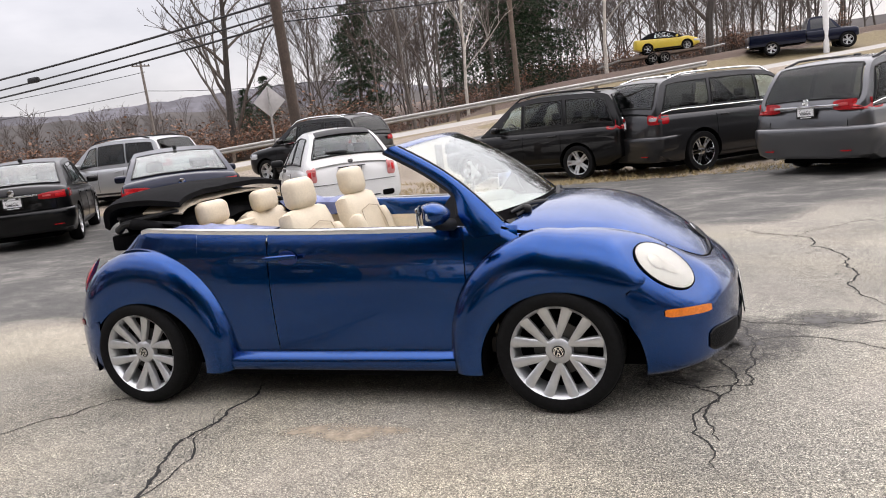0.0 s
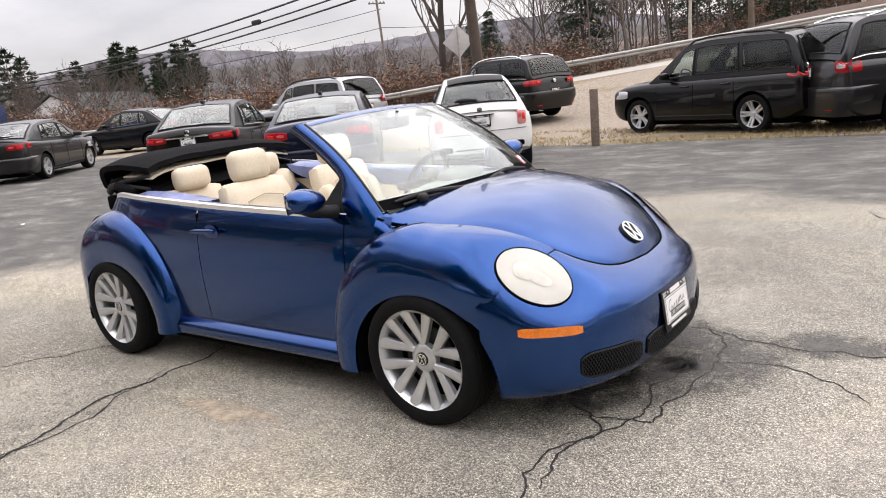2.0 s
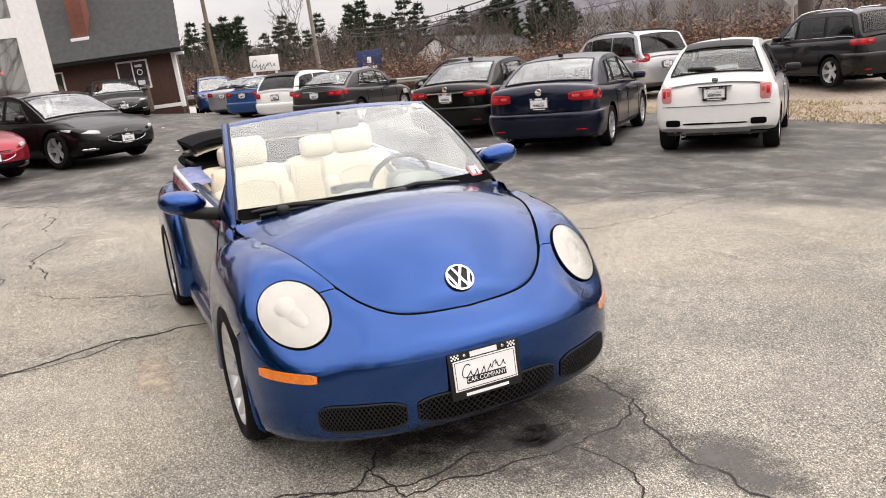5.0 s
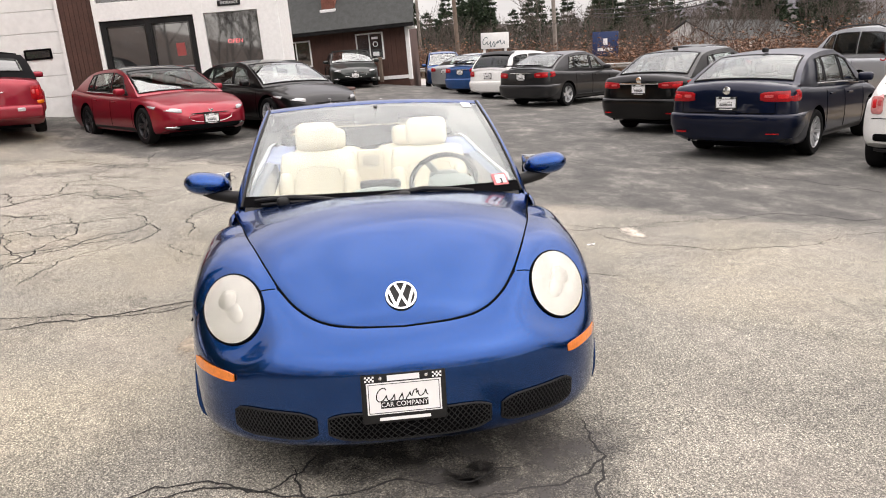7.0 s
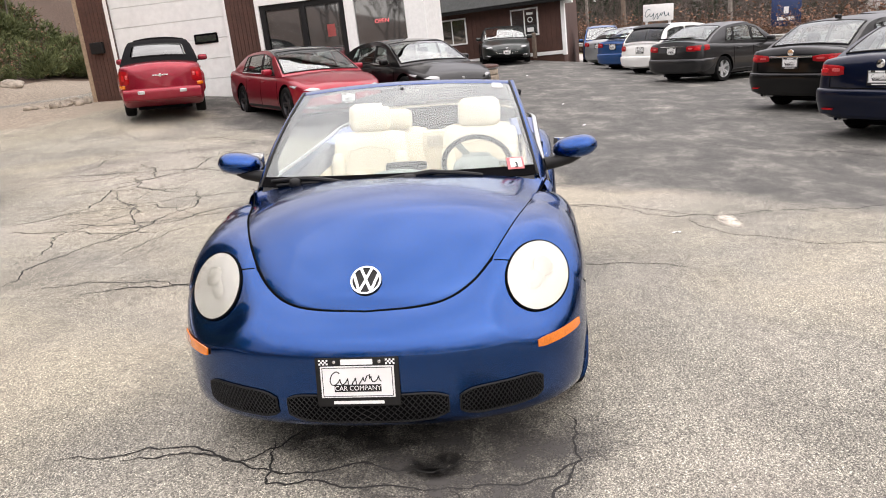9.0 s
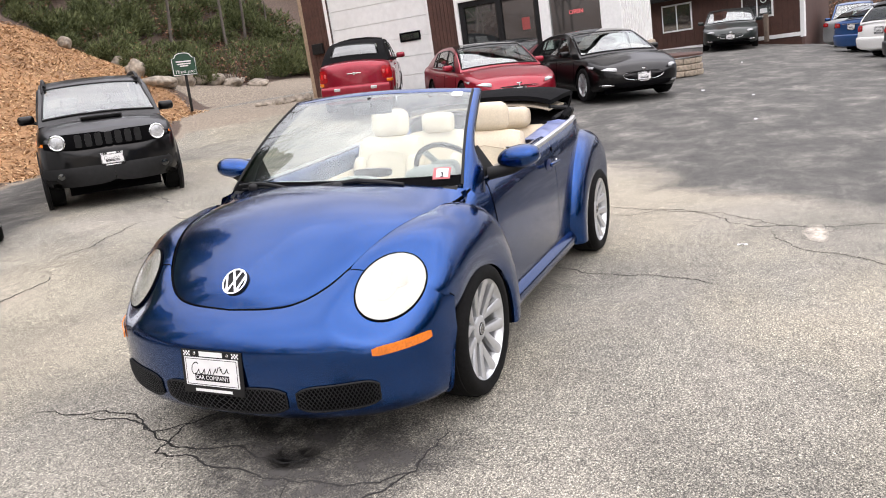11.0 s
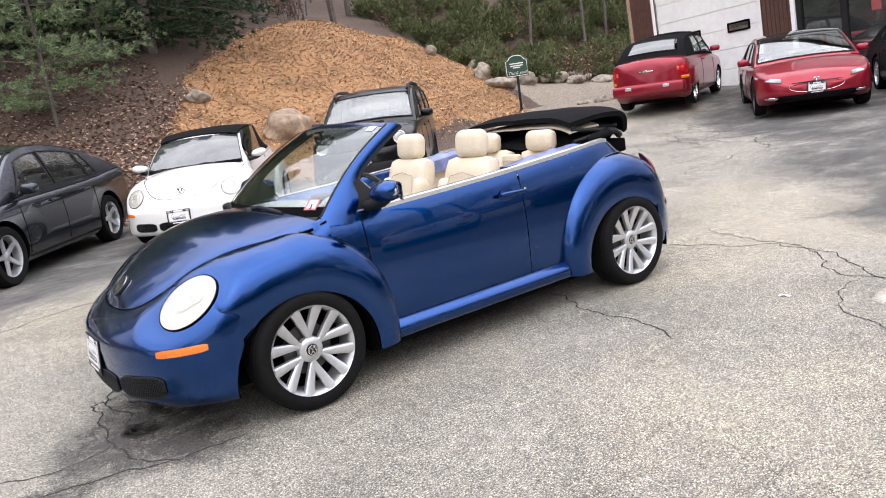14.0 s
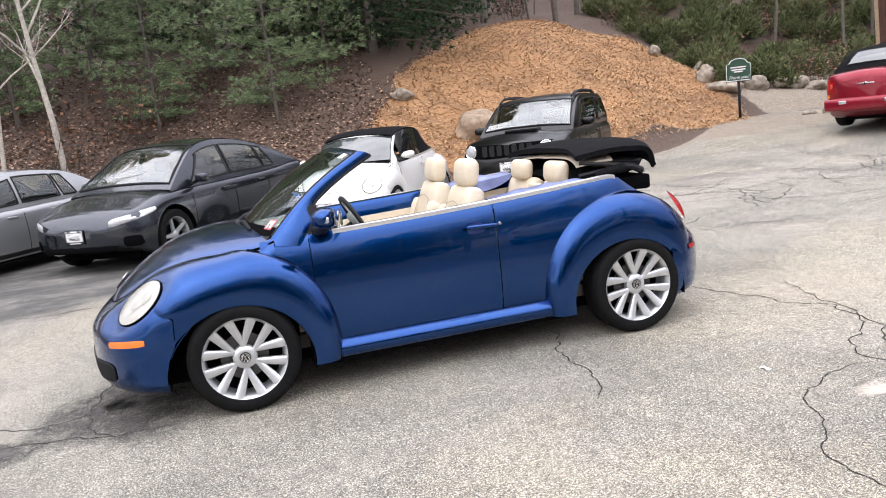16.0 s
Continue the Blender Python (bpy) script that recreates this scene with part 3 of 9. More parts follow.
def fender_bm(s):
    cx, cz, tab = -1.205, 0.25, FENDER_R
    lo, hi = tab[0][0], tab[-1][0]
    rows = []
    for k in range(73):
        th = lo + (hi - lo) * k / 72
        a = radians(th)
        ro = curve_table(tab, th)
        rin = 1 / math.sqrt((math.cos(a) / 0.405) ** 2 + (math.sin(a) / 0.368) ** 2)
        row = []
        for v, y in SECTION:
            r = rin + (ro - rin) * v
            x, z = cx + r * math.cos(a), cz + r * math.sin(a)
            row.append((x, s * y * tail_plan(x) / 0.866, max(z, 0.2)))
        cr = Vector(row[-1])
        end = Vector((cr.x, s * (abs(cr.y) - 0.20), cr.z - 0.03))
        for q, lift in ((0.3, 0.010), (0.65, 0.008), (1.0, 0.0)):
            w_ = cr.lerp(end, q)
            row.append((w_.x, w_.y, w_.z + lift * min(1, abs(cr.y - end.y) / 0.1)))
        rows.append(row)
    bm, _ = grid_bm(rows)
    return weld(bm, 1e-4)


def belt_z(x):
    return curve_table([(-1.45, 0.87), (-1.34, 0.945), (-1.24, 1.015), (-1.16, 1.033), (-0.7, 1.005), (-0.22, 0.977), (0.2, 0.96), (0.6, 0.947), (1.05, 0.935)], x)


SIDE = [(0.0, 0.69), (0.06, 0.742), (0.12, 0.768), (0.3, 0.784), (0.5, 0.79), (0.7, 0.785), (0.84, 0.772), (0.93, 0.756), (0.98, 0.742), (1.0, 0.732)]


def side_y(x, z):
    t = (z - 0.2) / (belt_z(x) - 0.2)
    y = curve_table(SIDE, t)
    return y - 0.06 * smooth01(-0.95, -1.45, x) * t - 0.02 * smooth01(0.75, 1.05, x)


def side_bm(s, x0, x1, t0=0.0, t1=1.0, off=0.0, nx=24):
    rows = []
    for i in range(nx + 1):
        x = x0 + (x1 - x0) * i / nx
        h = belt_z(x) - 0.2
        ts = [t0 + (t1 - t0) * (k / 18) for k in range(19)]
        rows.append([(x, s * (side_y(x, 0.2 + t * h) + off), 0.2 + t * h) for t in ts])
    bm, _ = grid_bm(rows)
    return bm


def wheel(parent, x, y, s, front_label):
    """Alloy wheel with paired spokes; s tells the outer side."""
    w = part("tyre", lathe_bm([(0.225, -0.10), (0.25, -0.105), (0.285, -0.108), (0.303, -0.095), (0.312, -0.07), (0.3145, -0.03), (0.3145, 0.03), (0.312, 0.07), (0.303, 0.095), (0.285, 0.108), (0.255, 0.106), (0.24, 0.10), (0.232, 0.085), (0.228, -0.06)], 64), RUBBER)
    bm = bmesh.new()
    # tread blocks: grooves round and across the tyre
    for ring in (-0.052, -0.018, 0.018, 0.052):
        lathe_bm([(0.3128, ring - 0.014), (0.3168, ring - 0.0125), (0.3168, ring + 0.0125), (0.3128, ring + 0.014)], 96, bm)
    tr = part("tread", bm, RUBBER, w)
    rim = part("rim", lathe_bm([(0.232, -0.085), (0.215, -0.07), (0.215, 0.05), (0.222, 0.082), (0.236, 0.096), (0.239, 0.092), (0.2385, 0.08), (0.232, -0.085)], 64), ALLOY, w, "silver alloy rim")
    part("brake_disc", lathe_bm([(0.001, 0.0), (0.135, 0.0), (0.135, 0.012), (0.05, 0.014), (0.001, 0.014)], 40), plain("brake_iron", (0.10, 0.095, 0.09), 0.5, 0.6), w)
    part("wheel_back", lathe_bm([(0.001, -0.045), (0.216, -0.045), (0.216, -0.04), (0.001, -0.04)], 32), GAP, w)
    bm = bmesh.new()
    for k in range(6):
        for d in (-1, 1):
            a0 = 2 * math.pi * k / 6
            c, si = math.cos(a0), math.sin(a0)
            rows = []
            for i in range(9):
                r = 0.035 + (0.226 - 0.035) * i / 8
                lat = d * (0.032 + 0.024 * i / 8)
                half = 0.0135 + 0.0145 * i / 8
                yo = 0.060 + 0.034 * (i / 8) ** 1.5
                rows.append([(r * c - (lat + px * half) * si, yo + py, r * si + (lat + px * half) * c) for px, py in ((-1, -0.03), (-1, -0.006), (-0.6, 0.0), (0.6, 0.0), (1, -0.006), (1, -0.03))])
            grid_bm(rows, bm=bm)
    part("spokes", weld(bm), ALLOY, rim)
    part("hub", lathe_bm([(0.07, 0.03), (0.066, 0.058), (0.052, 0.068), (0.034, 0.07), (0.032, 0.066), (0.001, 0.067)], 40), ALLOY, rim)
    part("centre_cap", lathe_bm([(0.031, 0.066), (0.029, 0.0705), (0.001, 0.072)], 32), BLACK_PLASTIC, rim, "dark centre cap with silver emblem")
    em = emblem_bm(0.026)
    e = part("emblem", em, CHROME, rim)
    e.matrix_local = pose(0, 0.0725, 0, -90, 0, 0)
    w.parent = parent
    w.matrix_local = pose(x, y, 0.3145, 0, 0, 0 if s > 0 else 180)
    return w


def emblem_bm(r):
    """A ring round two stacked chevrons, in the xy plane."""
    bm = bmesh.new()
    seg = 40
    rows = [[(rr * math.cos(2 * math.pi * k / seg), rr * math.sin(2 * math.pi * k / seg), zz) for k in range(seg)] for rr, zz in ((r, -0.002), (r, 0.002), (r * 0.88, 0.002), (r * 0.88, -0.002))]
    grid_bm(rows, closed_v=True, bm=bm)

    def bar(a, b):
        a, b = Vector((*a, 0)) * r, Vector((*b, 0)) * r
        d = (b - a).normalized()
        n_ = Vector((-d.y, d.x, 0)) * r * 0.085
        ps = [a - n_, b - n_, b + n_, a + n_]
        lo = [bm.verts.new((p.x, p.y, -0.002)) for p in ps]
        hi = [bm.verts.new((p.x, p.y, 0.0018)) for p in ps]
        bm.faces.new(hi)
        for i in range(4):
            bm.faces.new([lo[i], lo[(i + 1) % 4], hi[(i + 1) % 4], hi[i]])

    for p in (((-0.36, 0.84), (0.0, 0.05)), ((0.36, 0.84), (0.0, 0.05)), ((-0.8, 0.42), (-0.38, -0.8)), ((0.8, 0.42), (0.38, -0.8)), ((-0.38, -0.8), (0.0, 0.0)), ((0.38, -0.8), (0.0, 0.0))):
        bar(*p)
    bm.normal_update()
    return bm


def ellipsoid_patch(c, n_, up, a, b, bulge, seg=40, rings=9, depth=0.0, bend=0.0):
    """A domed oval: centre, normal, up, half axes."""
    n_ = Vector(n_).normalized()
    r = Vector(up).cross(n_).normalized()
    u = n_.cross(r).normalized()
    rows = []
    for i in range(rings + 1):
        q = i / rings
        h = bulge * (1 - q * q) + depth
        rows.append([Vector(c) + r * (a * q * math.cos(2 * math.pi * k / seg)) + u * (b * q * math.sin(2 * math.pi * k / seg)) + n_ * (h - abs(bend) * max(0.0, q * math.cos(2 * math.pi * k / seg) * (1 if bend > 0 else -1)) ** 2) for k in range(seg)])
    bm, _ = grid_bm(rows, closed_v=True)
    return weld(bm, 1e-5)


def oval_ring(c, n_, up, a, b, tube, seg=48, bend=0.0):
    n_ = Vector(n_).normalized()
    r = Vector(up).cross(n_).normalized()
    u = n_.cross(r).normalized()
    rows = []
    for k in range(seg):
        t = 2 * math.pi * k / seg
        p = Vector(c) + r * a * math.cos(t) + u * b * math.sin(t) - n_ * abs(bend) * max(0.0, math.cos(t) * (1 if bend > 0 else -1)) ** 2
        o = (r * math.cos(t) + u * math.sin(t)).normalized()
        rows.append([p + o * tube * math.cos(f) + n_ * tube * math.sin(f) for f in (0, 1.05, 2.1, 3.14, 4.2, 5.24)])
    bm, _ = grid_bm(rows, closed_u=True, closed_v=True)
    return bm


def cushion(x0, x1, y0, y1, z0, z1, r=0.05, puff=0.0):
    bm = box_bm(x0, x1, y0, y1, z0, z1)
    bmesh.ops.subdivide_edges(bm, edges=bm.edges[:], cuts=5, use_grid_fill=True)
    c = Vector(((x0 + x1) / 2, (y0 + y1) / 2, (z0 + z1) / 2))
    h = Vector(((x1 - x0) / 2, (y1 - y0) / 2, (z1 - z0) / 2))
    for v in bm.verts:
        d = v.co - c
        q = Vector(tuple(max(0.0, abs(d[i]) - (h[i] - r)) for i in range(3)))
        if q.length > 0:
            inner = Vector(tuple(max(-(h[i] - r), min(h[i] - r, d[i])) for i in range(3)))
            d = inner + (d - inner).normalized() * min(r, (d - inner).length)
        if puff:
            k = (1 - (d.x / h.x) ** 2 * 0.9) * (1 - (d.y / h.y) ** 2 * 0.9) * (1 - (d.z / h.z) ** 2 * 0.9)
            d = d + Vector((d.x / h.x, d.y / h.y, d.z / h.z)) * puff * max(0, k)
        v.co = c + d
    bm.normal_update()
    return bm


def rotated(bm, m):
    bmesh.ops.transform(bm, matrix=m, verts=bm.verts[:])
    bm.normal_update()
    return bm


def script_bm(width, height):
    """A slanted pen flourish with a tall first loop, in the xy plane."""
    pts = []
    for i in range(15):
        a = radians(40 + 290 * i / 14)
        pts.append((-0.42 * width + 0.09 * width * math.cos(a), 0.5 * height * math.sin(a), 0))
    for i in range(1, 61):
        t = i / 60
        y = height * (-0.28 + 0.22 * math.sin(t * 36)) - (0.35 * height if 0.28 < t < 0.33 or 0.45 < t < 0.5 else 0) + (0.5 * height if 0.64 < t < 0.69 else 0)
        pts.append((width * (-0.36 + 0.84 * t) + 0.02 * width * math.cos(t * 36), y, 0))
    pts = [(x + 0.3 * y, y, z) for x, y, z in pts]
    bm = tube_bm(pts, height * 0.045, 5)
    for v in bm.verts:
        v.co.z *= 0.12
    return bm


def dealer_plate(parent, m, framed=True, plain_white=False):
    """Dealer plate: white panel in a black printed frame."""
    p = part("plate", box_bm(-0.157, 0.157, -0.094, 0.094, -0.006, 0.0, 0.004), BLACK_PLASTIC, parent, "dealer plate in a black frame")
    p.matrix_local = m
    part("plate_panel", box_bm(-0.138, 0.138, -0.058, 0.062, 0.0, 0.003), WHITE_PLATE, p, "white panel")
    if framed:
        # the framed border line and the lettering
        for b_ in ((-0.132, 0.132, 0.055, 0.0575), (-0.132, 0.132, -0.054, -0.0515), (-0.132, -0.1295, -0.054, 0.0575), (0.1295, 0.132, -0.054, 0.0575)):
            part("border", box_bm(b_[0], b_[1], b_[2], b_[3], 0.003, 0.0036), BLACK_PLASTIC, p)
        part("name_band", box_bm(-0.088, 0.088, -0.036, -0.008, 0.003, 0.0042), BLACK_PLASTIC, p)
        text_part("lettering", "CAR COMPANY", 0.026, WHITE_PLATE, p, pose(0, -0.0225, 0.0043), depth=0.0004, squash=0.94)
        part("lettering_bar", box_bm(-0.095, 0.095, -0.084, -0.072, 0.0, 0.0008), WHITE_PLATE, p)
        part("lettering_bar", box_bm(-0.06, 0.06, 0.067, 0.088, 0.0, 0.0008), WHITE_PLATE, p)
        part("script_logo", script_bm(0.2, 0.05), BLACK_PLASTIC, p, "black script flourish").matrix_local = pose(0.0, 0.022, 0.0036, 0, 0, 4)
        for sx in (-1, 1):
            bm = bmesh.new()
            for i in range(5):
                for j in range(3):
                    if (i + j) % 2 == 0:
                        x0, y0 = sx * 0.125 - 0.018 + i * 0.007, 0.067 + j * 0.007
                        box_bm(x0, x0 + 0.007, y0, y0 + 0.007, 0.0, 0.0006, bm=bm)
            part("checker", bm, WHITE_PLATE, p, smooth=False)
        for sx in (-1, 1):
            s_ = part("screw", rotated(lathe_bm([(0.001, 0.003), (0.006, 0.002), (0.007, 0.0)], 12), pose(0, 0, 0, 90)), CHROME, p)
            s_.matrix_local = pose(sx * 0.085, 0.078, 0)
    else:
        for y, h, w_ in ((0.022, 0.02, 0.09), (-0.022, 0.013, 0.085)):
            part("lettering_bar", box_bm(-w_, w_, y - h, y + h, 0.003, 0.0042), BLACK_PLASTIC, p)
    return p


def round_convertible(colour, m, roof_up=False, interior=True):
    car = empty_at("convertible", m)
    P = lambda nm, bm, mat, label="", par=None: part(nm, bm, mat, par or car, label)
    def ws(t, w):
        xb, zb = 1.165 - 0.165 * w * w, 0.965 - 0.012 * w * w
        xt, zt = 0.520 - 0.085 * w * w, 1.400 - 0.032 * w * w
        y = w * (0.695 + (0.572 - 0.695) * t)
        bow = 0.035 * math.sin(math.pi * t)
        return (xb + (xt - xb) * t + bow * 0.55, y, zb + (zt - zb) * t + bow * 0.83)

    def pillar_edges(t):
        """Front edge of the windshield pillar along the glass, and its rear edge at the door window."""
        if t < 0:
            q = -t / 0.14
            f = Vector((1.0 + 0.055 * q, 0.697 + 0.016 * q, 0.957 - 0.056 * q))
            r = Vector((0.815 + 0.03 * q, 0.738 + 0.012 * q, 0.945 - 0.06 * q))
        else:
            f = Vector(ws(t, 1.0)) + Vector((0.004, 0.002, 0.004))
            r = f + Vector((-0.185 + 0.125 * smooth01(0.0, 0.42, t) - 0.012 * t, 0.041 - 0.025 * smooth01(0.0, 0.5, t), -0.012 - 0.012 * smooth01(0.0, 0.5, t)))
        return f, r

    hood = P("hood", thick(hood_bm(0.0, 0.004), 0.004), colour)
    edge = [1.0 + 0.985 * math.sin(math.pi / 2 * i / 50) for i in range(51)]
    edge = [(x, curve_table(HOOD_Y, x), curve_table(HOOD_Z, x) - 0.005) for x in edge]
    P("hood_seam", tube_bm(edge + [(x, -y, z) for x, y, z in edge[-2::-1]], 0.0052, 6), GAP)
    # nose under the hood, running out to the lamps
    rows = []
    for i in range(25):
        x = 1.05 + (1.975 - 1.05) * i / 24
        hw = curve_table(HOOD_Y, x) + 0.004
        rows.append([(x, y * hw, dome_z(x, y * hw) - 0.028) for y in [-1 + 2 * j / 30 for j in range(31)]])
    bm, _ = grid_bm(rows)
    P("nose", bm, colour)
    fb = P("front_bumper", bumper_bm(True), colour)
    rb = P("rear_bumper", bumper_bm(False), colour)
    rows = []
    for i in range(21):
        x = -1.25 - 0.69 * i / 20
        hw = min(0.64, tail_plan(x - 0.03) * 0.9 - 0.02) / 0.64
        rows.append([(x, y * hw * 0.64, curve_table([(-2.0, 0.52), (-1.9, 0.65), (-1.75, 0.78), (-1.5, 0.90), (-1.25, 0.985)], x) - 0.3 * (y * hw * 0.64) ** 2) for y in [-1 + 2 * j / 24 for j in range(25)]])
    bm, _ = grid_bm(rows)
    P("trunk_lid", weld(bm), colour)
    # lower grilles with their mesh
    for a0, a1, z0, z1 in ((-0.29, 0.29, 0.235, 0.352), (0.345, 0.80, 0.255, 0.365), (-0.80, -0.345, 0.255, 0.365)):
        def gp(u, v, off):
            phi = a0 + (a1 - a0) * u
            mid, hh = (z0 + z1) / 2, (z1 - z0) / 2
            sq = (1 - (2 * abs(u - 0.5)) ** 6 * 0.45)
            tilt = 0.03 * (abs(phi) - abs((a0 + a1) / 2)) if a0 * a1 > 0 else 0.01 * (phi / 0.29) ** 2
            return wrap_at(phi, mid + tilt + (2 * v - 1) * hh * sq, off)
        bm, _ = grid_bm([[gp(i / 16, j / 6, 0.0035) for j in range(7)] for i in range(17)])
        gr = P("grille", weld(thick(bm, 0.003)), GAP, "black honeycomb grille", fb)
        bm = bmesh.new()
        nd = int(abs(a1 - a0) * 46)
        for sgn in (1, -1):
            for k in range(-5, nd + 5):
                pts = []
                for q in range(8):
                    v = q / 7
                    u = (k + sgn * (v - 0.5) * 4.2) / nd
                    if -0.001 < u < 1.001:
                        pts.append(gp(u, v, 0.007))
                if len(pts) > 1:
                    tube_bm(pts, 0.0021, 4, bm)
        P("grille_mesh", bm, BLACK_PLASTIC, "", gr)
        rim_pts = [gp(i / 20, 0, 0.004) for i in range(21)] + [gp(1, j / 5, 0.004) for j in range(1, 6)] + [gp(1 - i / 20, 1, 0.004) for i in range(1, 21)] + [gp(0, 1 - j / 5, 0.004) for j in range(1, 6)]
        P("grille_rim", tube_bm(rim_pts, 0.0045, 6), BLACK_PLASTIC, "", gr)
    for s in (1, -1):
        fender, line = front_fender_bm(s)
        P("front_fender", fender, colour)
        P("fender_seam", tube_bm([(x, y + s * 0.003, z + 0.002) for x, y, z in line], 0.0035, 5), GAP)
        P("door_seam", tube_bm([(0.803, s * (side_y(0.803, z) + 0.0005), z) for z in [0.45 + (belt_z(0.8) - 0.47) * i / 10 for i in range(11)]], 0.003, 5), GAP)
        P("rear_fender", fender_bm(s), colour)
        for cx in (1.268, -1.205):
            bm, _ = grid_bm([[(cx + 0.402 * math.cos(a), s * y, 0.25 + 0.366 * math.sin(a)) for y in (0.40, 0.84)] for a in [radians(-8 + 196 * k / 32) for k in range(33)]])
            P("wheel_arch_liner", bm, GAP)
            P("wheel_well", box_bm(cx - 0.41, cx + 0.41, s * 0.40 - 0.01, s * 0.40 + 0.01, 0.18, 0.64), GAP)
        # door and flanks
        P("quarter_panel", side_bm(s, -0.80, -0.342), colour)
        P("upper_quarter", side_bm(s, -1.45, -0.80, 0.5, 1.0, nx=16), colour)
        P("upper_cowl_side", side_bm(s, 0.80, 1.08, 0.5, 1.0, nx=8), colour)
        # shoulder between the bonnet's edge, the pillar's foot and the fender
        rows = []
        for i in range(15):
            x = 1.0 + 0.23 * i / 14
            yh, zh = curve_table(HOOD_Y, max(1.0, x)) + 0.002, curve_table(HOOD_Z, max(1.0, x)) - 0.010
            rows.append([(x, s * (yh + (0.772 - yh) * q), zh - d) for q, d in ((-0.5, 0.012), (0.0, 0.0), (0.3, 0.006), (0.6, 0.022), (0.85, 0.055), (0.98, 0.11), (1.0, 0.2))])
        bm, _ = grid_bm(rows)
        P("cowl_shoulder", bm, colour)
        door = P("door", thick(side_bm(s, -0.336, 0.80, 0.0, 1.0), 0.02 * -s), colour)
        P("door_gap", box_bm(-0.342, -0.336, min(s * 0.6, s * 0.765), max(s * 0.6, s * 0.765), 0.24, belt_z(-0.34) - 0.05), GAP)
        hx, hz = -0.24, 0.845
        hb = P("door_handle", rotated(cushion(-0.105, 0.105, -0.012, 0.012, -0.014, 0.014, 0.012), pose(hx, s * 0.812, hz, 0, -2, 0)), colour, "", door)
        # handle recess: a raised patch in a darker blue, its shade in the paint
        P("handle_cup", ellipsoid_patch((hx + 0.03, s * 0.778, hz - 0.012), (0, s, 0), (0, 0, 1), 0.062, 0.045, 0.003), paint("blue_shade_cup", (0.008, 0.03, 0.16), 0.5, 0.3) if colour is BLUE else colour, "", door)
        if s > 0:
            P("lock", rotated(lathe_bm([(0.001, 0.004), (0.009, 0.004), (0.011, 0.0)], 16), pose(hx - 0.125, 0.783, hz)), CHROME, "", door)
        # sill board
        rows = []
        for i in range(25):
            x = -0.70 + 1.46 * i / 24
            k = min(1, (i + 0.4) / 1.6, (24.4 - i) / 1.6)
            rows.append([(x, s * y, z) for y, z in ((0.70, 0.185), (0.772, 0.19), (0.80, 0.205), (0.808 + 0.008 * k, 0.232), (0.806 + 0.008 * k, 0.262), (0.795 + 0.006 * k, 0.282), (0.765, 0.304))])
        bm, _ = grid_bm(rows)
        P("sill_board", bm, colour)
        # belt trim and inner cap
        rows = [[(x, s * (side_y(x, belt_z(x)) + dy), belt_z(x) + dz) for dy, dz in ((0.007, -0.022), (0.011, -0.012), (0.009, 0.006), (0.0, 0.011), (-0.016, 0.010), (-0.018, 0.0))] for x in [-1.22 + 1.88 * i / 40 for i in range(41)]]
        bm, _ = grid_bm(rows)
        P("belt_trim", bm, plain("satin_chrome", (0.86, 0.86, 0.85), 0.28, 0.8, 20, 0.03), "bright chrome belt strip")
        rows = [[(x, s * (side_y(x, belt_z(x)) - d), belt_z(x) + dz) for d, dz in ((0.014, 0.0), (0.05, 0.008), (0.085, 0.0), (0.105, -0.03), (0.11, -0.12))] for x in [-0.40 + 1.35 * i / 30 for i in range(31)]]
        bm, _ = grid_bm(rows)
        P("door_cap", bm, colour)
        rows = [[(x, s * (side_y(x, belt_z(x)) - d), z) for d, z in ((0.11, belt_z(x) - 0.11), (0.125, 0.78), (0.13, 0.55), (0.10, 0.35))] for x in [-1.1 + 2.1 * i / 20 for i in range(21)]]
        bm, _ = grid_bm(rows)
        P("door_lining", bm, CREAM)
        # painted rear quarter cap beside the back seat
        rows = [[(x, s * (side_y(x, belt_z(x)) - d), belt_z(x) + dz * math.sin(math.pi * min(1, max(0, (x + 1.02) / 0.66))) ** 0.5) for d, dz in ((0.02, -0.004), (0.05, 0.014), (0.09, 0.022 + 0.012 * math.sin(x * 31)), (0.14, 0.016), (0.17, -0.01), (0.18, -0.10))] for x in [-1.02 + 0.66 * i / 18 for i in range(19)]]
        bm, _ = grid_bm(rows)
        # lavender stands for loose cloth and a sky reflection painted into the colour
        P("quarter_cap", bm, plain("lavender_cloth_sheen", (0.20, 0.24, 0.46), 0.3, 0, 9, 0.35, 0.3) if interior else colour, "pale lavender quarter cap")
        # round lamps
        c, n_, up_ = (LAMP_C.x, s * LAMP_C.y, LAMP_C.z), Vector((LAMP_N.x, s * LAMP_N.y, LAMP_N.z)), (LAMP_U.x, s * LAMP_U.y, LAMP_U.z)
        long_ = Vector((LAMP_R.x, s * LAMP_R.y, LAMP_R.z))
        lamp = P("headlamp", ellipsoid_patch(c, n_, up_, LAMP_A, LAMP_B, -0.004, depth=0.001), LAMP_BOWL, "round cloudy pale headlamp")
        P("reflector", ellipsoid_patch(Vector(c) + long_ * 0.05, n_, up_, 0.044, 0.042, 0.006, depth=0.002), plain("lamp_chrome", (0.66, 0.64, 0.58), 0.2, 0.2), "", lamp)
        P("bulb_shield", ellipsoid_patch(Vector(c) - long_ * 0.025, n_, up_, 0.055, 0.030, 0.004, depth=0.001), plain("lamp_inner", (0.71, 0.69, 0.63), 0.25, 0.15), "", lamp)
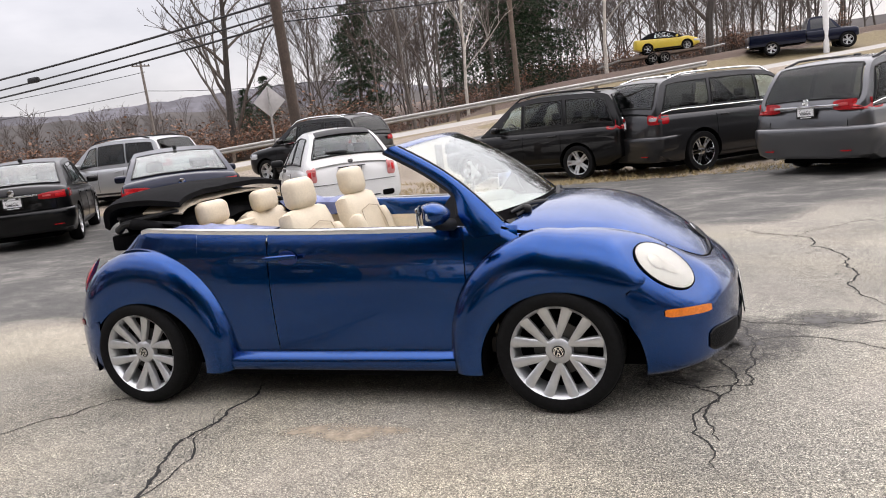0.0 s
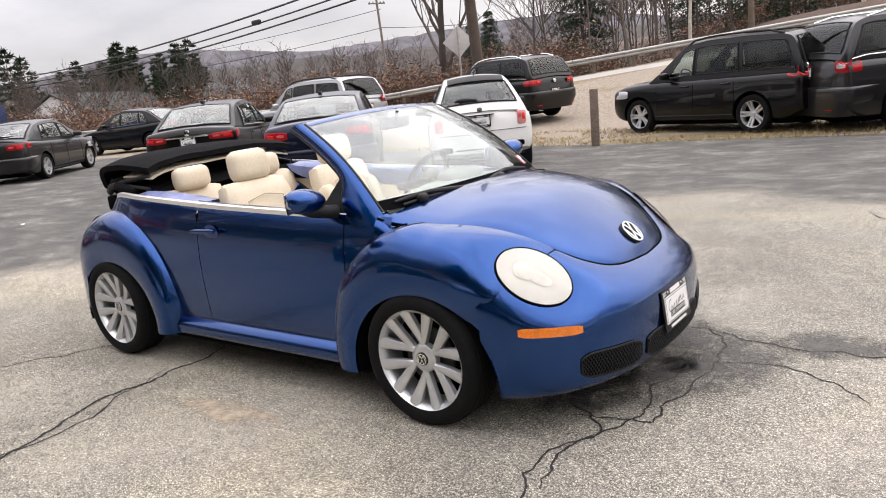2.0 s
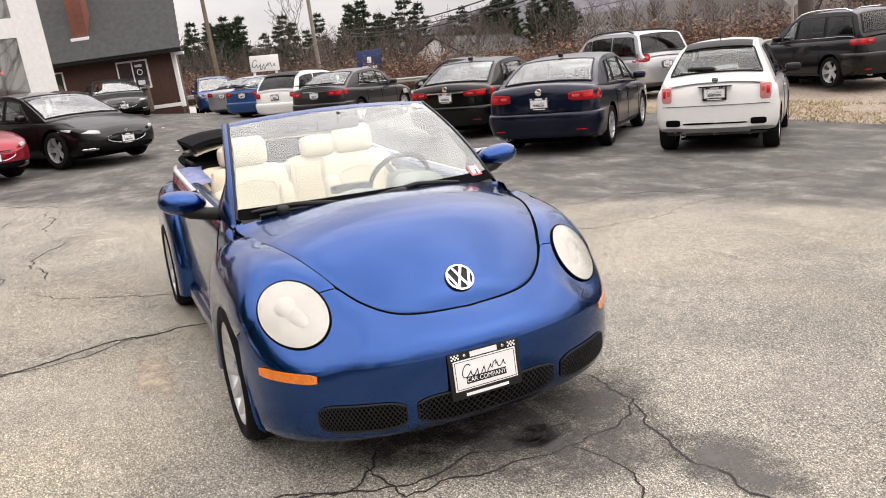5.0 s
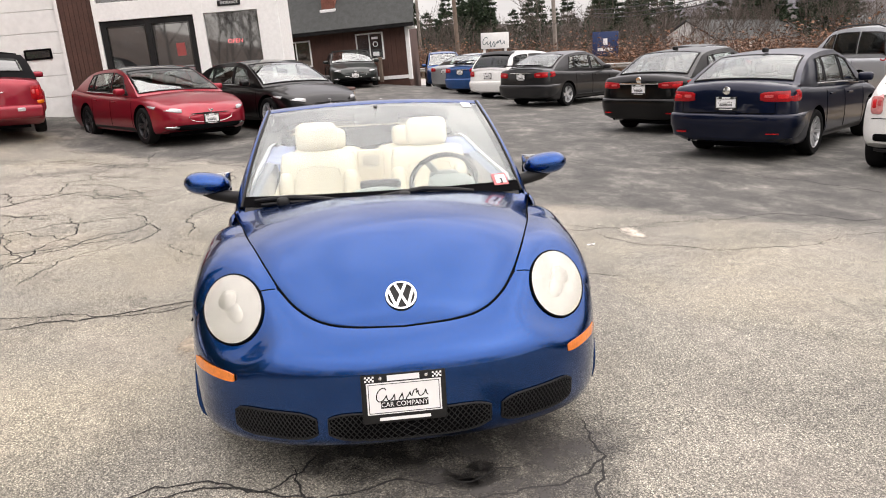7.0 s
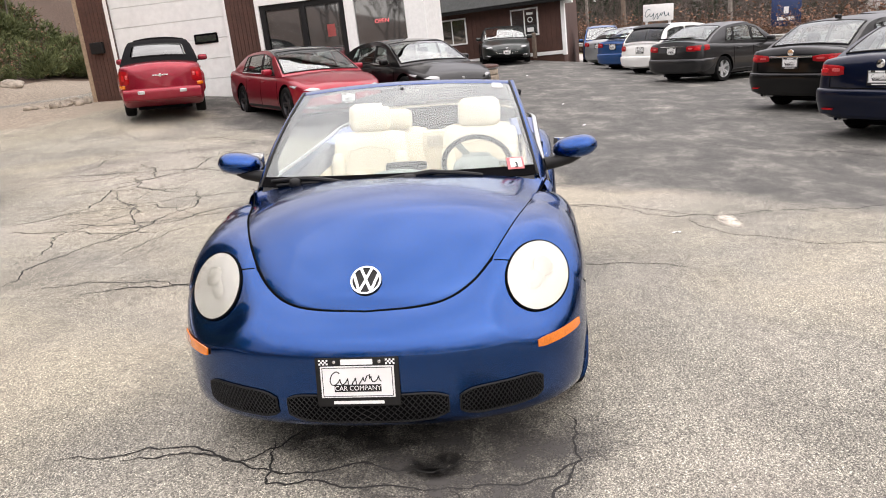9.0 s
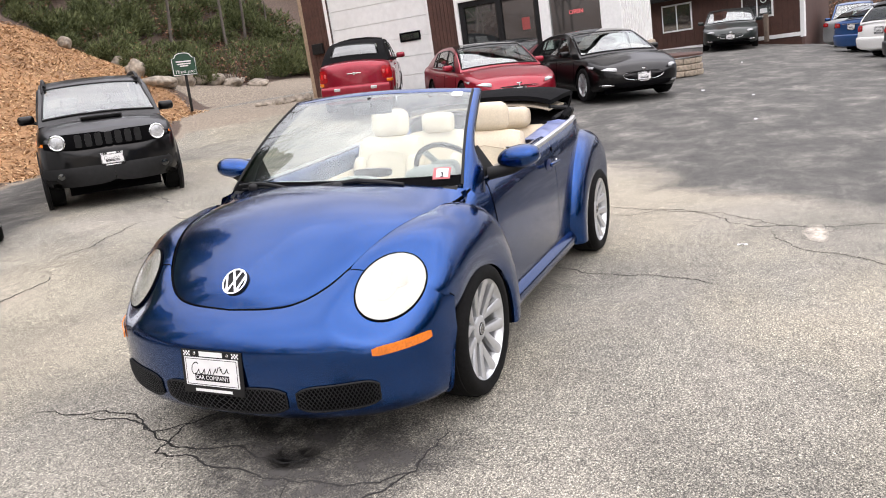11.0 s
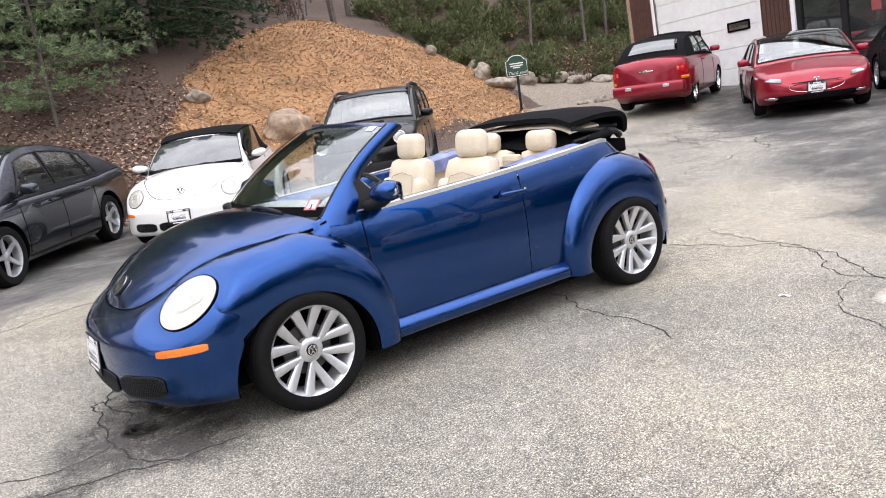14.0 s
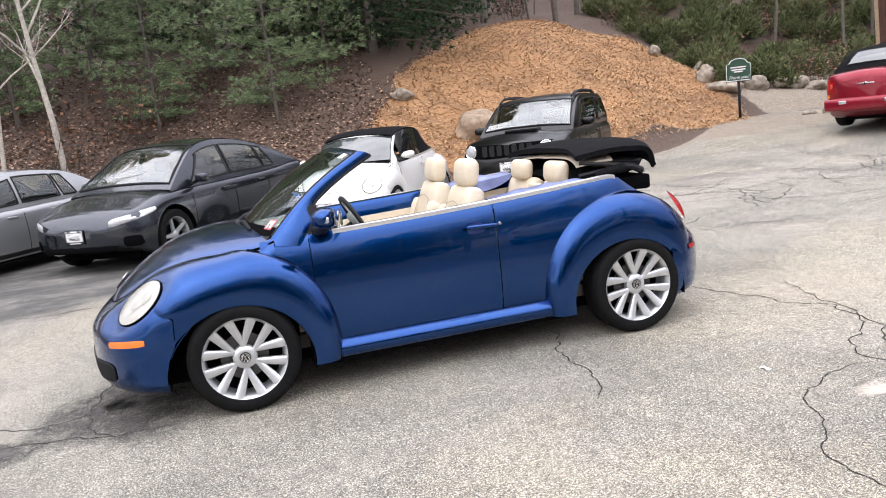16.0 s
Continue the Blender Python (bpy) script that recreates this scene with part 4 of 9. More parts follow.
        P("lamp_lens", thick(ellipsoid_patch(c, n_, up_, LAMP_A, LAMP_B, 0.020, depth=0.003), 0.002), LAMP_GLASS, "", lamp)
        P("lamp_seam", oval_ring(Vector(c) - n_ * 0.001, n_, up_, LAMP_A + 0.003, LAMP_B + 0.003, 0.0045), GAP, "", lamp)
        # joint between fender and bumper skin
        for a0, a1 in ((40.5, 47.0), (67.5, 83.0)):
            js = [flush(seam_at(a0 + (a1 - a0) * i / 8)) for i in range(9)]
            P("fender_seam", tube_bm([(p.x, s * p.y, p.z) for p in js], 0.0025, 5), GAP)
        # amber side marker in the bumper
        rows = []
        for i in range(13):
            ph = s * (0.78 + 0.42 * i / 12)
            hh = 0.019 * (1 - (abs(i - 6) / 6) ** 8 * 0.3)
            rows.append([wrap_at(ph, 0.494 - 0.014 * (1 - i / 12) + 0.001 + v * hh, 0.004) for v in (-1, -0.8, 0, 0.8, 1)])
        bm, _ = grid_bm(rows)
        P("turn_signal", weld(thick(bm, 0.006)), AMBER, "amber turn signal", fb)
        # red tail lamps
        c, n_ = (-1.70, s * 0.66, 0.77), (-0.75, s * 0.45, 0.48)
        P("tail_lamp", ellipsoid_patch(c, n_, (0, 0, 1), 0.085, 0.115, 0.028, depth=-0.006), RED_LENS, "round red tail lamp")
        bm, _ = grid_bm([[wrap_at(s * (0.95 + 0.22 * i / 6), 0.50 + 0.016 * v, 0.004, False) for v in (-1, 0, 1)] for i in range(7)])
        P("side_reflector", bm, RED_LENS, "", rb)
        # mirrors
        rows = []
        for i in range(17):
            u = -0.985 + 1.97 * i / 16
            k = (1 - abs(u) ** 2.5) ** 0.5
            hh, dd = 0.068 * k * (0.93 + 0.07 * u), 0.085 * k
            rows.append([(0.008 + dd * max(-0.62, math.cos(a)), 0.118 * u * s, 0.012 * u + hh * math.sin(a) * (1.0 if math.sin(a) > 0 else 0.86)) for a in [2 * math.pi * q / 20 for q in range(20)]])
        bm, vs = grid_bm(rows, closed_v=True)
        bm.faces.new(vs[0])
        bm.faces.new(vs[-1][::-1])
        bmesh.ops.recalc_face_normals(bm, faces=bm.faces[:])
        mir = P("mirror", rotated(bm, pose(0.70, s * 0.893, 1.035, 0, 0, -14 * s)), colour, "door mirror with body-coloured shell")
        P("mirror_foot", tube_bm([(0.745, s * 0.735, 0.962), (0.735, s * 0.79, 0.970), (0.722, s * 0.86, 0.987), (0.712, s * 0.92, 1.004)], [0.034, 0.032, 0.034, 0.022], 10), BLACK_PLASTIC, "", mir)
        P("mirror_glass", rotated(box_bm(-0.004, 0.004, -0.085, 0.085, -0.048, 0.048, 0.003), pose(0.624, s * 0.872, 1.03, 0, 0, -14 * s)), CHROME, "", mir)
        P("mirror_indicator", rotated(cushion(-0.022, 0.03, -0.012, 0.012, -0.02, 0.02, 0.012), pose(0.725, s * 0.99, 1.04, 0, 0, -22 * s)), CLEAR_LENS, "clear mirror indicator", mir)
        # sail panel ahead of the door glass
        bm = bmesh.new()
        vs = [bm.verts.new(p) for p in ((0.62, s * 0.722, 0.955), (0.93, s * 0.718, 0.945), (0.765, s * 0.675, 1.105), (0.742, s * 0.678, 1.108))]
        bm.faces.new(vs)
        P("sail_panel", weld(thick(bm, 0.01)), BLACK_PLASTIC)
        # windshield pillar: a broad painted strip, its dark lining and the rubber along the glass
        rows, inner = [], []
        for i in range(31):
            t = -0.14 + 1.165 * i / 30
            f, r = pillar_edges(min(t, 1.02))
            row = []
            for q in range(9):
                v = q / 8
                p = f.lerp(r, v) + Vector((0.25, 0.85, 0.45)) * 0.016 * math.sin(math.pi * v) ** 0.8
                row.append((p.x, s * p.y, p.z))
            row.append((r.x - 0.004, s * (r.y - 0.028), r.z - 0.006))
            rows.append(row)
            if t > 0.0:
                f2, r2 = f - Vector((0.012, 0.016, 0.022)), r - Vector((-0.004, 0.026, 0.010))
                inner.append([(p.x, s * p.y, p.z) for p in (f2, f2.lerp(r2, 0.5) - Vector((0.0, 0.012, 0.008)), r2)])
        bm, _ = grid_bm(rows)
        P("windshield_pillar", bm, colour)
        bm, _ = grid_bm(inner)
        P("pillar_lining", bm, BLACK_PLASTIC)
        edge_ = [pillar_edges(i / 14)[0] for i in range(15)]
        P("windshield_rubber", tube_bm([(p.x - 0.002, s * (p.y - 0.006), p.z) for p in edge_], 0.008, 6), BLACK_PLASTIC)
        back_ = [pillar_edges(0.12 + 0.90 * i / 12)[1] for i in range(13)]
        P("pillar_seal", tube_bm([(p.x - 0.006, s * (p.y - 0.014), p.z - 0.006) for p in back_], 0.012, 8), BLACK_PLASTIC)
        # wiper: hub, arm and blade lying along the foot of the glass
        hub, line = ((0.02, 0.13), ((0.0, -0.24), (0.022, -0.02), (0.05, 0.18), (0.062, 0.27), (0.04, 0.45), (0.012, 0.62))) if s > 0 else ((0.02, -0.70), ((0.03, -0.90), (0.045, -0.74), (0.05, -0.62), (0.03, -0.44), (0.005, -0.26)))
        lift = Vector((0.55, 0, 0.83))
        arm = P("wiper", tube_bm([Vector(ws(t, w)) + lift * 0.022 for t, w in line], [0.007] + [0.012] * (len(line) - 2) + [0.008], 8), BLACK_PLASTIC, "black wiper arm and blade")
        P("wiper_blade", tube_bm([Vector(ws(t - 0.022, w + 0.05)) + lift * 0.012 for t, w in line], 0.008, 6), BLACK_PLASTIC, "", arm)
        h_ = Vector(ws(*hub))
        P("wiper_hub", cushion(h_.x - 0.03, h_.x + 0.035, h_.y - 0.032, h_.y + 0.032, h_.z - 0.012, h_.z + 0.038, 0.022), BLACK_PLASTIC, "", arm)
    # windshield, header and cowl
    bm, _ = grid_bm([[ws(i / 16, -0.985 + 1.97 * j / 24) for j in range(25)] for i in range(17)])
    sh = P("windshield", thick(bm, 0.005), WINDSHIELD if interior else MID_GLASS, "raked clear windshield")
    sh.visible_shadow = False
    rows = []
    for j in range(25):
        w = -1 + 2 * j / 24
        p, q = Vector(ws(1.0, w)), Vector(ws(0.965, w))
        d = (p - q).normalized()
        up = Vector((0.55, 0, 0.83))
        rows.append([q + up * 0.006, q - up * 0.004, p - up * 0.035 + d * 0.0, p - up * 0.03 + d * 0.03, p - up * 0.008 + d * 0.034, p + up * 0.006 + d * 0.012])
    bm, _ = grid_bm(rows, closed_v=True)
    P("windshield_header", bm, colour)
    bm, _ = grid_bm([[Vector(ws(t, -0.985 + 1.97 * j / 24)) + Vector((0.55, 0, 0.83)) * 0.004 for j in range(25)] for t in (0.0, 0.04, 0.085)])
    P("windshield_band", thick(bm, 0.002), GAP)
    rows = []
    for w in [-0.97 + 1.94 * j / 24 for j in range(25)]:
        p = Vector(ws(0.0, w))
        xh = 1.165 - 0.15 * w * w
        zh = dome_z(xh, p.y) - 0.004
        rows.append([p + Vector((-0.03, 0, -0.02)), p + Vector((0.002, 0, 0.004)), (xh - 0.012, p.y, max(zh, p.z) + 0.003), (xh + 0.012, p.y, zh + 0.001), (xh + 0.016, p.y, zh - 0.02)])
    bm, _ = grid_bm(rows)
    P("cowl", bm, BLACK_PLASTIC)
    # emblem and plate
    bd = P("badge", rotated(lathe_bm([(0.062, -0.004), (0.06, 0.006), (0.001, 0.009)], 40), pose(0, 0, 0, 90)), BLACK_PLASTIC, "round chrome-ringed badge")
    nrm = Vector((0.71, 0, 0.705))
    bd.matrix_local = Matrix.Translation((1.915, 0, dome_z(1.915, 0) + 0.004)) @ nrm.to_track_quat("Z", "Y").to_matrix().to_4x4() @ pose(0, 0, 0, 0, 0, 0)
    em = P("emblem", emblem_bm(0.06), CHROME, "", bd)
    em.matrix_local = pose(0, 0, 0.0105)
    dealer_plate(car, Matrix.Translation((2.128, -0.022, 0.412)) @ pose(0, 0, 0, 84, 0, 90))
    # underside
    P("underbody", box_bm(-1.8, 1.85, -0.60, 0.60, 0.165, 0.33, 0.03), GAP)
    P("underbody_sill", box_bm(-0.84, 0.87, -0.765, 0.765, 0.162, 0.3, 0.01), GAP)
    for x, y, s in ((1.254, -0.757, -1), (-1.254, -0.757, -1), (1.254, 0.757, 1), (-1.254, 0.757, 1)):
        wheel(car, x, y, s, "")
    if not interior:
        return car
    # cabin
    P("floor_pan", box_bm(-1.15, 1.0, -0.66, 0.66, 0.26, 0.34), CARPET)
    P("firewall", box_bm(0.92, 0.98, -0.66, 0.66, 0.3, 0.92), GAP)
    rows = [[(x - 0.12 * w * w, w * 0.655, z - 0.015 * w * w) for x, z in ((1.12, 0.945), (0.95, 0.955), (0.75, 0.95), (0.62, 0.92), (0.58, 0.84), (0.60, 0.62), (0.66, 0.50))] for w in [-1 + 2 * j / 16 for j in range(17)]]
    bm, _ = grid_bm(rows)
    dash = P("dashboard", bm, DASH, "grey-green dashboard")
    P("dash_display", cushion(0.60, 0.67, -0.11, 0.11, 0.945, 0.99, 0.015), BLACK_PLASTIC, "", dash)
    P("dash_pod", ellipsoid_patch((0.80, -0.02, 0.95), (0, 0, 1), (1, 0, 0), 0.16, 0.10, 0.03), DASH, "", dash)
    P("instrument_hood", cushion(0.58, 0.80, 0.26, 0.50, 0.90, 1.00, 0.05, 0.01), DASH, "", dash)
    st = P("steering_wheel", rotated(oval_ring((0, 0, 0), (0, 0, 1), (1, 0, 0), 0.185, 0.185, 0.0155), pose(0.44, 0.37, 0.93, 0, -62, 0)), BLACK_PLASTIC, "dark three-spoke steering wheel")
    P("steering_hub", rotated(cushion(-0.075, 0.075, -0.085, 0.085, -0.02, 0.03, 0.03), pose(0.455, 0.37, 0.925, 0, -62, 0)), DASH, "", st)
    for a in (0, 125, 235):
        P("wheel_spoke", rotated(box_bm(0.05, 0.18, -0.017, 0.017, -0.008, 0.008, 0.004), pose(0.44, 0.37, 0.93, 0, -62, 0) @ pose(0, 0, 0, 0, 0, a + 90)), DASH, "", st)
    P("steering_column", tube_bm([(0.47, 0.37, 0.91), (0.68, 0.37, 0.80)], 0.035, 10), BLACK_PLASTIC, "", st)
    P("inner_mirror", rotated(cushion(-0.015, 0.015, -0.12, 0.12, -0.033, 0.033, 0.014), pose(0.55, 0.0, 1.315, 0, 8, 0)), BLACK_PLASTIC, "dark rear-view mirror")
    P("mirror_stalk", tube_bm([(0.56, 0, 1.32), (0.58, 0, 1.38)], 0.01, 8), BLACK_PLASTIC)
    def on_glass(t0, t1, w0, w1, lift):
        bm, _ = grid_bm([[Vector(ws(t0 + (t1 - t0) * i / 3, w0 + (w1 - w0) * j / 3)) + Vector((0.55, 0, 0.83)) * lift for j in range(4)] for i in range(4)])
        return thick(bm, 0.001)

    st = P("inspection_sticker", on_glass(0.055, 0.150, 0.80, 0.915, 0.007), plain("pink_print", (0.62, 0.16, 0.17), 0.6), "small inspection sticker with a pink border")
    P("sticker_field", on_glass(0.068, 0.138, 0.822, 0.902, 0.0095), WHITE_PLATE, "", st)
    a, u, v = Vector(ws(0.085, 0.858)), (Vector(ws(0.085, 0.88)) - Vector(ws(0.085, 0.83))).normalized(), (Vector(ws(0.12, 0.858)) - Vector(ws(0.085, 0.858))).normalized()
    nn = u.cross(v)
    text_part("sticker_number", "3", 0.045, BLACK_PLASTIC, st, Matrix(((u.x, v.x, nn.x, a.x + nn.x * 0.0125), (u.y, v.y, nn.y, a.y + nn.y * 0.0125), (u.z, v.z, nn.z, a.z + nn.z * 0.0125), (0, 0, 0, 1))))
    P("glass_label", on_glass(0.90, 0.965, 0.82, 0.91, 0.007), WHITE_PLATE, "small white label")
    for y in (-0.36, 0.36):
        seat = P("front_seat", cushion(-0.18, 0.34, y - 0.25, y + 0.25, 0.42, 0.60, 0.06, 0.02), CREAM, "cream leather front seat")
        P("backrest", rotated(cushion(-0.065, 0.065, -0.245, 0.245, 0.0, 0.585, 0.06, 0.02), pose(-0.15, y, 0.50, 0, -17, 0)), CREAM, "", seat)
        for sy in (-1, 1):
            P("bolster", rotated(cushion(-0.02, 0.105, sy * 0.205 - 0.05, sy * 0.205 + 0.05, 0.06, 0.44, 0.045, 0.01), pose(-0.15, y, 0.50, 0, -17, 0)), CREAM, "", seat)
        P("seam", rotated(tube_bm([(0.088, -0.15, 0.05), (0.086, -0.155, 0.35), (0.08, -0.13, 0.45), (0.083, 0.0, 0.475), (0.08, 0.13, 0.45), (0.086, 0.155, 0.35), (0.088, 0.15, 0.05)], 0.003, 5), pose(-0.15, y, 0.50, 0, -17, 0)), plain("leather_seam", (0.42, 0.35, 0.25), 0.7), "", seat)
        hr = P("headrest", rotated(cushion(-0.055, 0.06, -0.135, 0.135, 0.0, 0.185, 0.055, 0.012), pose(-0.31, y, 1.058, 0, -8, 0)), CREAM, "", seat)
        for sy in (-0.06, 0.06):
            P("headrest_post", tube_bm([(-0.30, y + sy, 1.0), (-0.31, y + sy, 1.09)], 0.007, 8), CHROME, "", hr)
        rs = P("rear_seat", cushion(-0.98, -0.50, y - 0.29, y + 0.29, 0.42, 0.62, 0.06, 0.02), CREAM, "cream leather rear seat")
        P("backrest", rotated(cushion(-0.06, 0.06, -0.27, 0.27, 0.0, 0.50, 0.06, 0.015), pose(-0.92, y * 0.9, 0.52, 0, -14, 0)), CREAM, "", rs)
        P("headrest", rotated(cushion(-0.055, 0.055, -0.13, 0.13, 0.0, 0.15, 0.05, 0.012), pose(-0.985, y * 0.84, 0.995, 0, -6, 0)), CREAM, "", rs)
    P("rear_console", cushion(-1.0, -0.93, -0.10, 0.10, 0.55, 0.98, 0.03), CREAM)
    P("console_latch", box_bm(-0.932, -0.924, -0.06, 0.06, 0.86, 0.94, 0.01), LINER)
    P("centre_console", cushion(-0.45, 0.6, -0.10, 0.10, 0.32, 0.60, 0.04), DASH)
    P("rear_bulkhead", box_bm(-1.22, -1.12, -0.68, 0.68, 0.3, 1.0), GAP)
    # folded roof: a stiff front panel upside up, with the cloth bunched below and behind
    rows = []
    for i in range(33):
        t = i / 32
        row = []
        for j in range(29):
            w = -1 + 2 * j / 28
            x = -1.10 + 0.09 * w * w - 0.60 * t - 0.05 * (1 - w * w) * t
            z = 1.168 + 0.062 * math.sin(math.pi * min(1, 0.1 + t * 0.75)) - 0.02 * t - 0.045 * abs(w) ** 4
            curl = smooth01(0.70, 1.0, t)
            x -= 0.03 * math.sin(curl * math.pi)
            z -= 0.105 * curl * curl
            y = w * (0.585 + 0.055 * math.sin(math.pi * t) - 0.05 * curl)
            z += 0.005 * noise.noise((x * 7, y * 5, 1.0))
            row.append((x, y, z))
        rows.append(row)
    bm, _ = grid_bm(rows)
    top = P("folded_roof", thick(bm, 0.035), CANVAS, "folded black canvas roof")
    bm, _ = grid_bm([[(p[0] + 0.012, p[1] * 0.965, p[2] - 0.048 - 0.012 * (i / 22)) for p in r] for i, r in enumerate(rows[1:15])])
    P("roof_lining", thick(bm, 0.010), LINER, "beige roof lining", top)
    bm, _ = grid_bm([[(p[0] + 0.0, p[1] * 0.97, p[2] - 0.072 - 0.03 * (i / 28)) for p in r] for i, r in enumerate(rows[6:24])])
    P("inner_cloth", thick(bm, 0.02), CANVAS, "", top)
    for k in range(4):
        rows2 = []
        for j in range(29):
            w = -1 + 2 * j / 28
            y = w * (0.62 - 0.015 * k)
            x0 = -1.46 + 0.07 * k + 0.12 * w * w
            z0 = 1.085 - 0.020 * k + 0.012 * math.sin(8 * w + k * 1.7) - 0.02 * w * w
            rows2.append([(x0 - 0.075, y, z0), (x0 - 0.03, y, z0 - 0.055), (x0 + 0.08, y, z0 - 0.07), (x0 + 0.15, y, z0 - 0.02), (x0 + 0.07, y, z0 + 0.02)])
        bm, _ = grid_bm(rows2, closed_v=True)
        P("roof_fold", bm, CANVAS, "", top)
    for s in (1, -1):
        P("roof_bow", tube_bm([(-1.04, s * 0.57, 1.125), (-1.22, s * 0.615, 1.10), (-1.40, s * 0.635, 1.065), (-1.48, s * 0.60, 1.03)], [0.012, 0.018, 0.022, 0.026], 8), BLACK_PLASTIC, "", top)
        P("roof_bow", tube_bm([(-1.02, s * 0.60, 1.045), (-1.25, s * 0.63, 1.07), (-1.50, s * 0.56, 1.10)], [0.014, 0.016, 0.014], 8), BLACK_PLASTIC, "", top)
        P("roof_flank", tube_bm([(-1.12, s * 0.63, 1.04), (-1.30, s * 0.63, 1.065), (-1.44, s * 0.58, 1.07), (-1.54, s * 0.48, 1.10)], [0.022, 0.036, 0.034, 0.025], 10), CANVAS, "", top)
    P("boot_well", box_bm(-1.55, -1.2, -0.6, 0.6, 0.9, 1.0, 0.02), GAP)
    return car


hero = round_convertible(BLUE, Matrix.Identity(4))
tagged(hero, "dark metallic blue convertible with cream leather seats, roof folded down", "car")

# ---- parked cars ----
def end_plan(x, L, W, d_f, d_r, n_=3.2):
    """Half width of a body at x, drawn in at both ends."""
    k = 1.0
    if x > L / 2 - d_f:
        k = max(0.0, 1 - ((x - (L / 2 - d_f)) / d_f) ** n_) ** (1 / n_)
    elif x < -L / 2 + d_r:
        k = max(0.0, 1 - ((-L / 2 + d_r - x) / d_r) ** n_) ** (1 / n_)
    return W / 2 * k


BODY_SEC = [(0.82, 0.0), (0.93, 0.03), (0.975, 0.12), (0.995, 0.28), (1.0, 0.48), (0.995, 0.62), (0.985, 0.74), (0.975, 0.84), (0.955, 0.92), (0.91, 0.97), (0.80, 1.0)]


class Shape:
    """Outline of one kind of car: lower body, cabin and their surfaces."""

    def __init__(self, L, W, H, top, cabin, wheels, clear=0.19, d_f=0.75, d_r=0.45, tumble=0.17, crown=0.05):
        self.L, self.W, self.H, self.top, self.cabin, self.wheels = L, W, H, top, cabin, wheels
        self.clear, self.d_f, self.d_r, self.tumble, self.crown = clear, d_f, d_r, tumble, crown

    def zt(self, x):
        return curve_table(self.top, x)

    def zb(self, x):
        L = self.L / 2
        return self.clear + 0.16 * smooth01(L - 0.55, L, x) + 0.16 * smooth01(-L + 0.5, -L, x)

    def w(self, x):
        return end_plan(x, self.L, self.W, self.d_f, self.d_r)

    def side(self, x, z, off=0.0):
        """The outer y at x and z."""
        zb, zt = self.zb(x), self.zt(x)
        t = min(1, max(0, (z - zb) / (zt - zb)))
        f = lerp_table([(v, q) for q, v in BODY_SEC], t)
        return self.w(x) * f + off

    def body(self):
        L = self.L / 2
        xs = sorted(set([L * math.sin(math.pi / 2 * k / 30) for k in range(-30, 31)] + [-L + self.d_r * (1 - math.cos(math.pi / 2 * k / 8)) for k in range(9)] + [L - self.d_f * (1 - math.cos(math.pi / 2 * k / 8)) for k in range(9)]))
        xs = [x for i, x in enumerate(xs) if i == 0 or x - xs[i - 1] > 0.004]
        rows = []
        for x in xs:
            x = min(L - 0.004, max(-L + 0.004, x))
            zb, zt, w = self.zb(x), self.zt(x), self.w(x)
            half = [(f * w, zb + v * (zt - zb)) for f, v in BODY_SEC]
            topc = [(f * 0.80 * w, zt + self.crown * (1 - f * f)) for f in (0.66, 0.33)]
            full = [(x, y, z) for y, z in half + topc] + [(x, 0, zt + self.crown)] + [(x, -y, z) for y, z in (half + topc)[::-1]]
            rows.append(full)
        bm, vs = grid_bm(rows, closed_v=True)
        bm.faces.new(vs[0])
        bm.faces.new(vs[-1][::-1])
        weld(bm, 1e-4)
        return bm

    def roof_z(self, x):
        return curve_table(self.cabin, x)

    def cab(self, x, v):
        """Side of the cabin: v 0 at the belt, 1 at the roof line."""
        z0, z1 = self.zt(x) - 0.03, max(self.roof_z(x), self.zt(x) - 0.02)
        w0 = self.w(x) * 0.93
        k = (z1 - z0) / max(0.1, self.H - z0)
        bulge = 0.02 * math.sin(math.pi * v) * k
        return Vector((x, w0 - self.tumble * k * v + bulge, z0 + (z1 - z0) * v))

    def lid(self, x, f):
        """Roof, windshield and rear glass: f -1 to 1 across."""
        p = self.cab(x, 1.0)
        return Vector((x + 0.05 * (1 - f * f) * (1 if x > 0 else -1) * 0, p.y * f, p.z + 0.045 * (1 - abs(f) ** 2.4)))

    def cabin_bm(self, side=(), lids=(), v0=0.14, v1=0.86):
        """The cabin shell, open where the panes sit."""
        x0, x1 = self.cabin[0][0], self.cabin[-1][0]
        rows = []
        n_x = 110
        vv = (0, v0, v0 + (v1 - v0) * 0.33, v0 + (v1 - v0) * 0.67, v1, (1 + v1) / 2, 1.0)
        for i in range(n_x + 1):
            x = x0 + (x1 - x0) * i / n_x
            half = [self.cab(x, v) for v in vv]
            lid = [self.lid(x, f) for f in (0.97, 0.9, 0.78, 0.45, 0.2)]
            right = half + lid
            rows.append([tuple(p) for p in right] + [(p.x, -p.y, p.z) for p in right[::-1]])
        bm, vs = grid_bm(rows)
        bm.faces.ensure_lookup_table()
        ff = (1.0, 0.97, 0.9, 0.78, 0.45, 0.2)
        nv = len(rows[0])
        dead = []
        for i in range(n_x):
            x = x0 + (x1 - x0) * (i + 0.5) / n_x
            for j in range(nv - 1):
                k = min(j, nv - 2 - j)
                if k < 6:
                    q = ((vv[k] + vv[k + 1]) / 2 - v0) / (v1 - v0)
                    gone = 0 < q < 1 and any(xa + ra * q + 0.01 < x < xb + rb * q - 0.01 for xa, xb, ra, rb in side)
                else:
                    f_ = (ff[k - 6] + ff[k - 5]) / 2 if k < 11 else 0.0
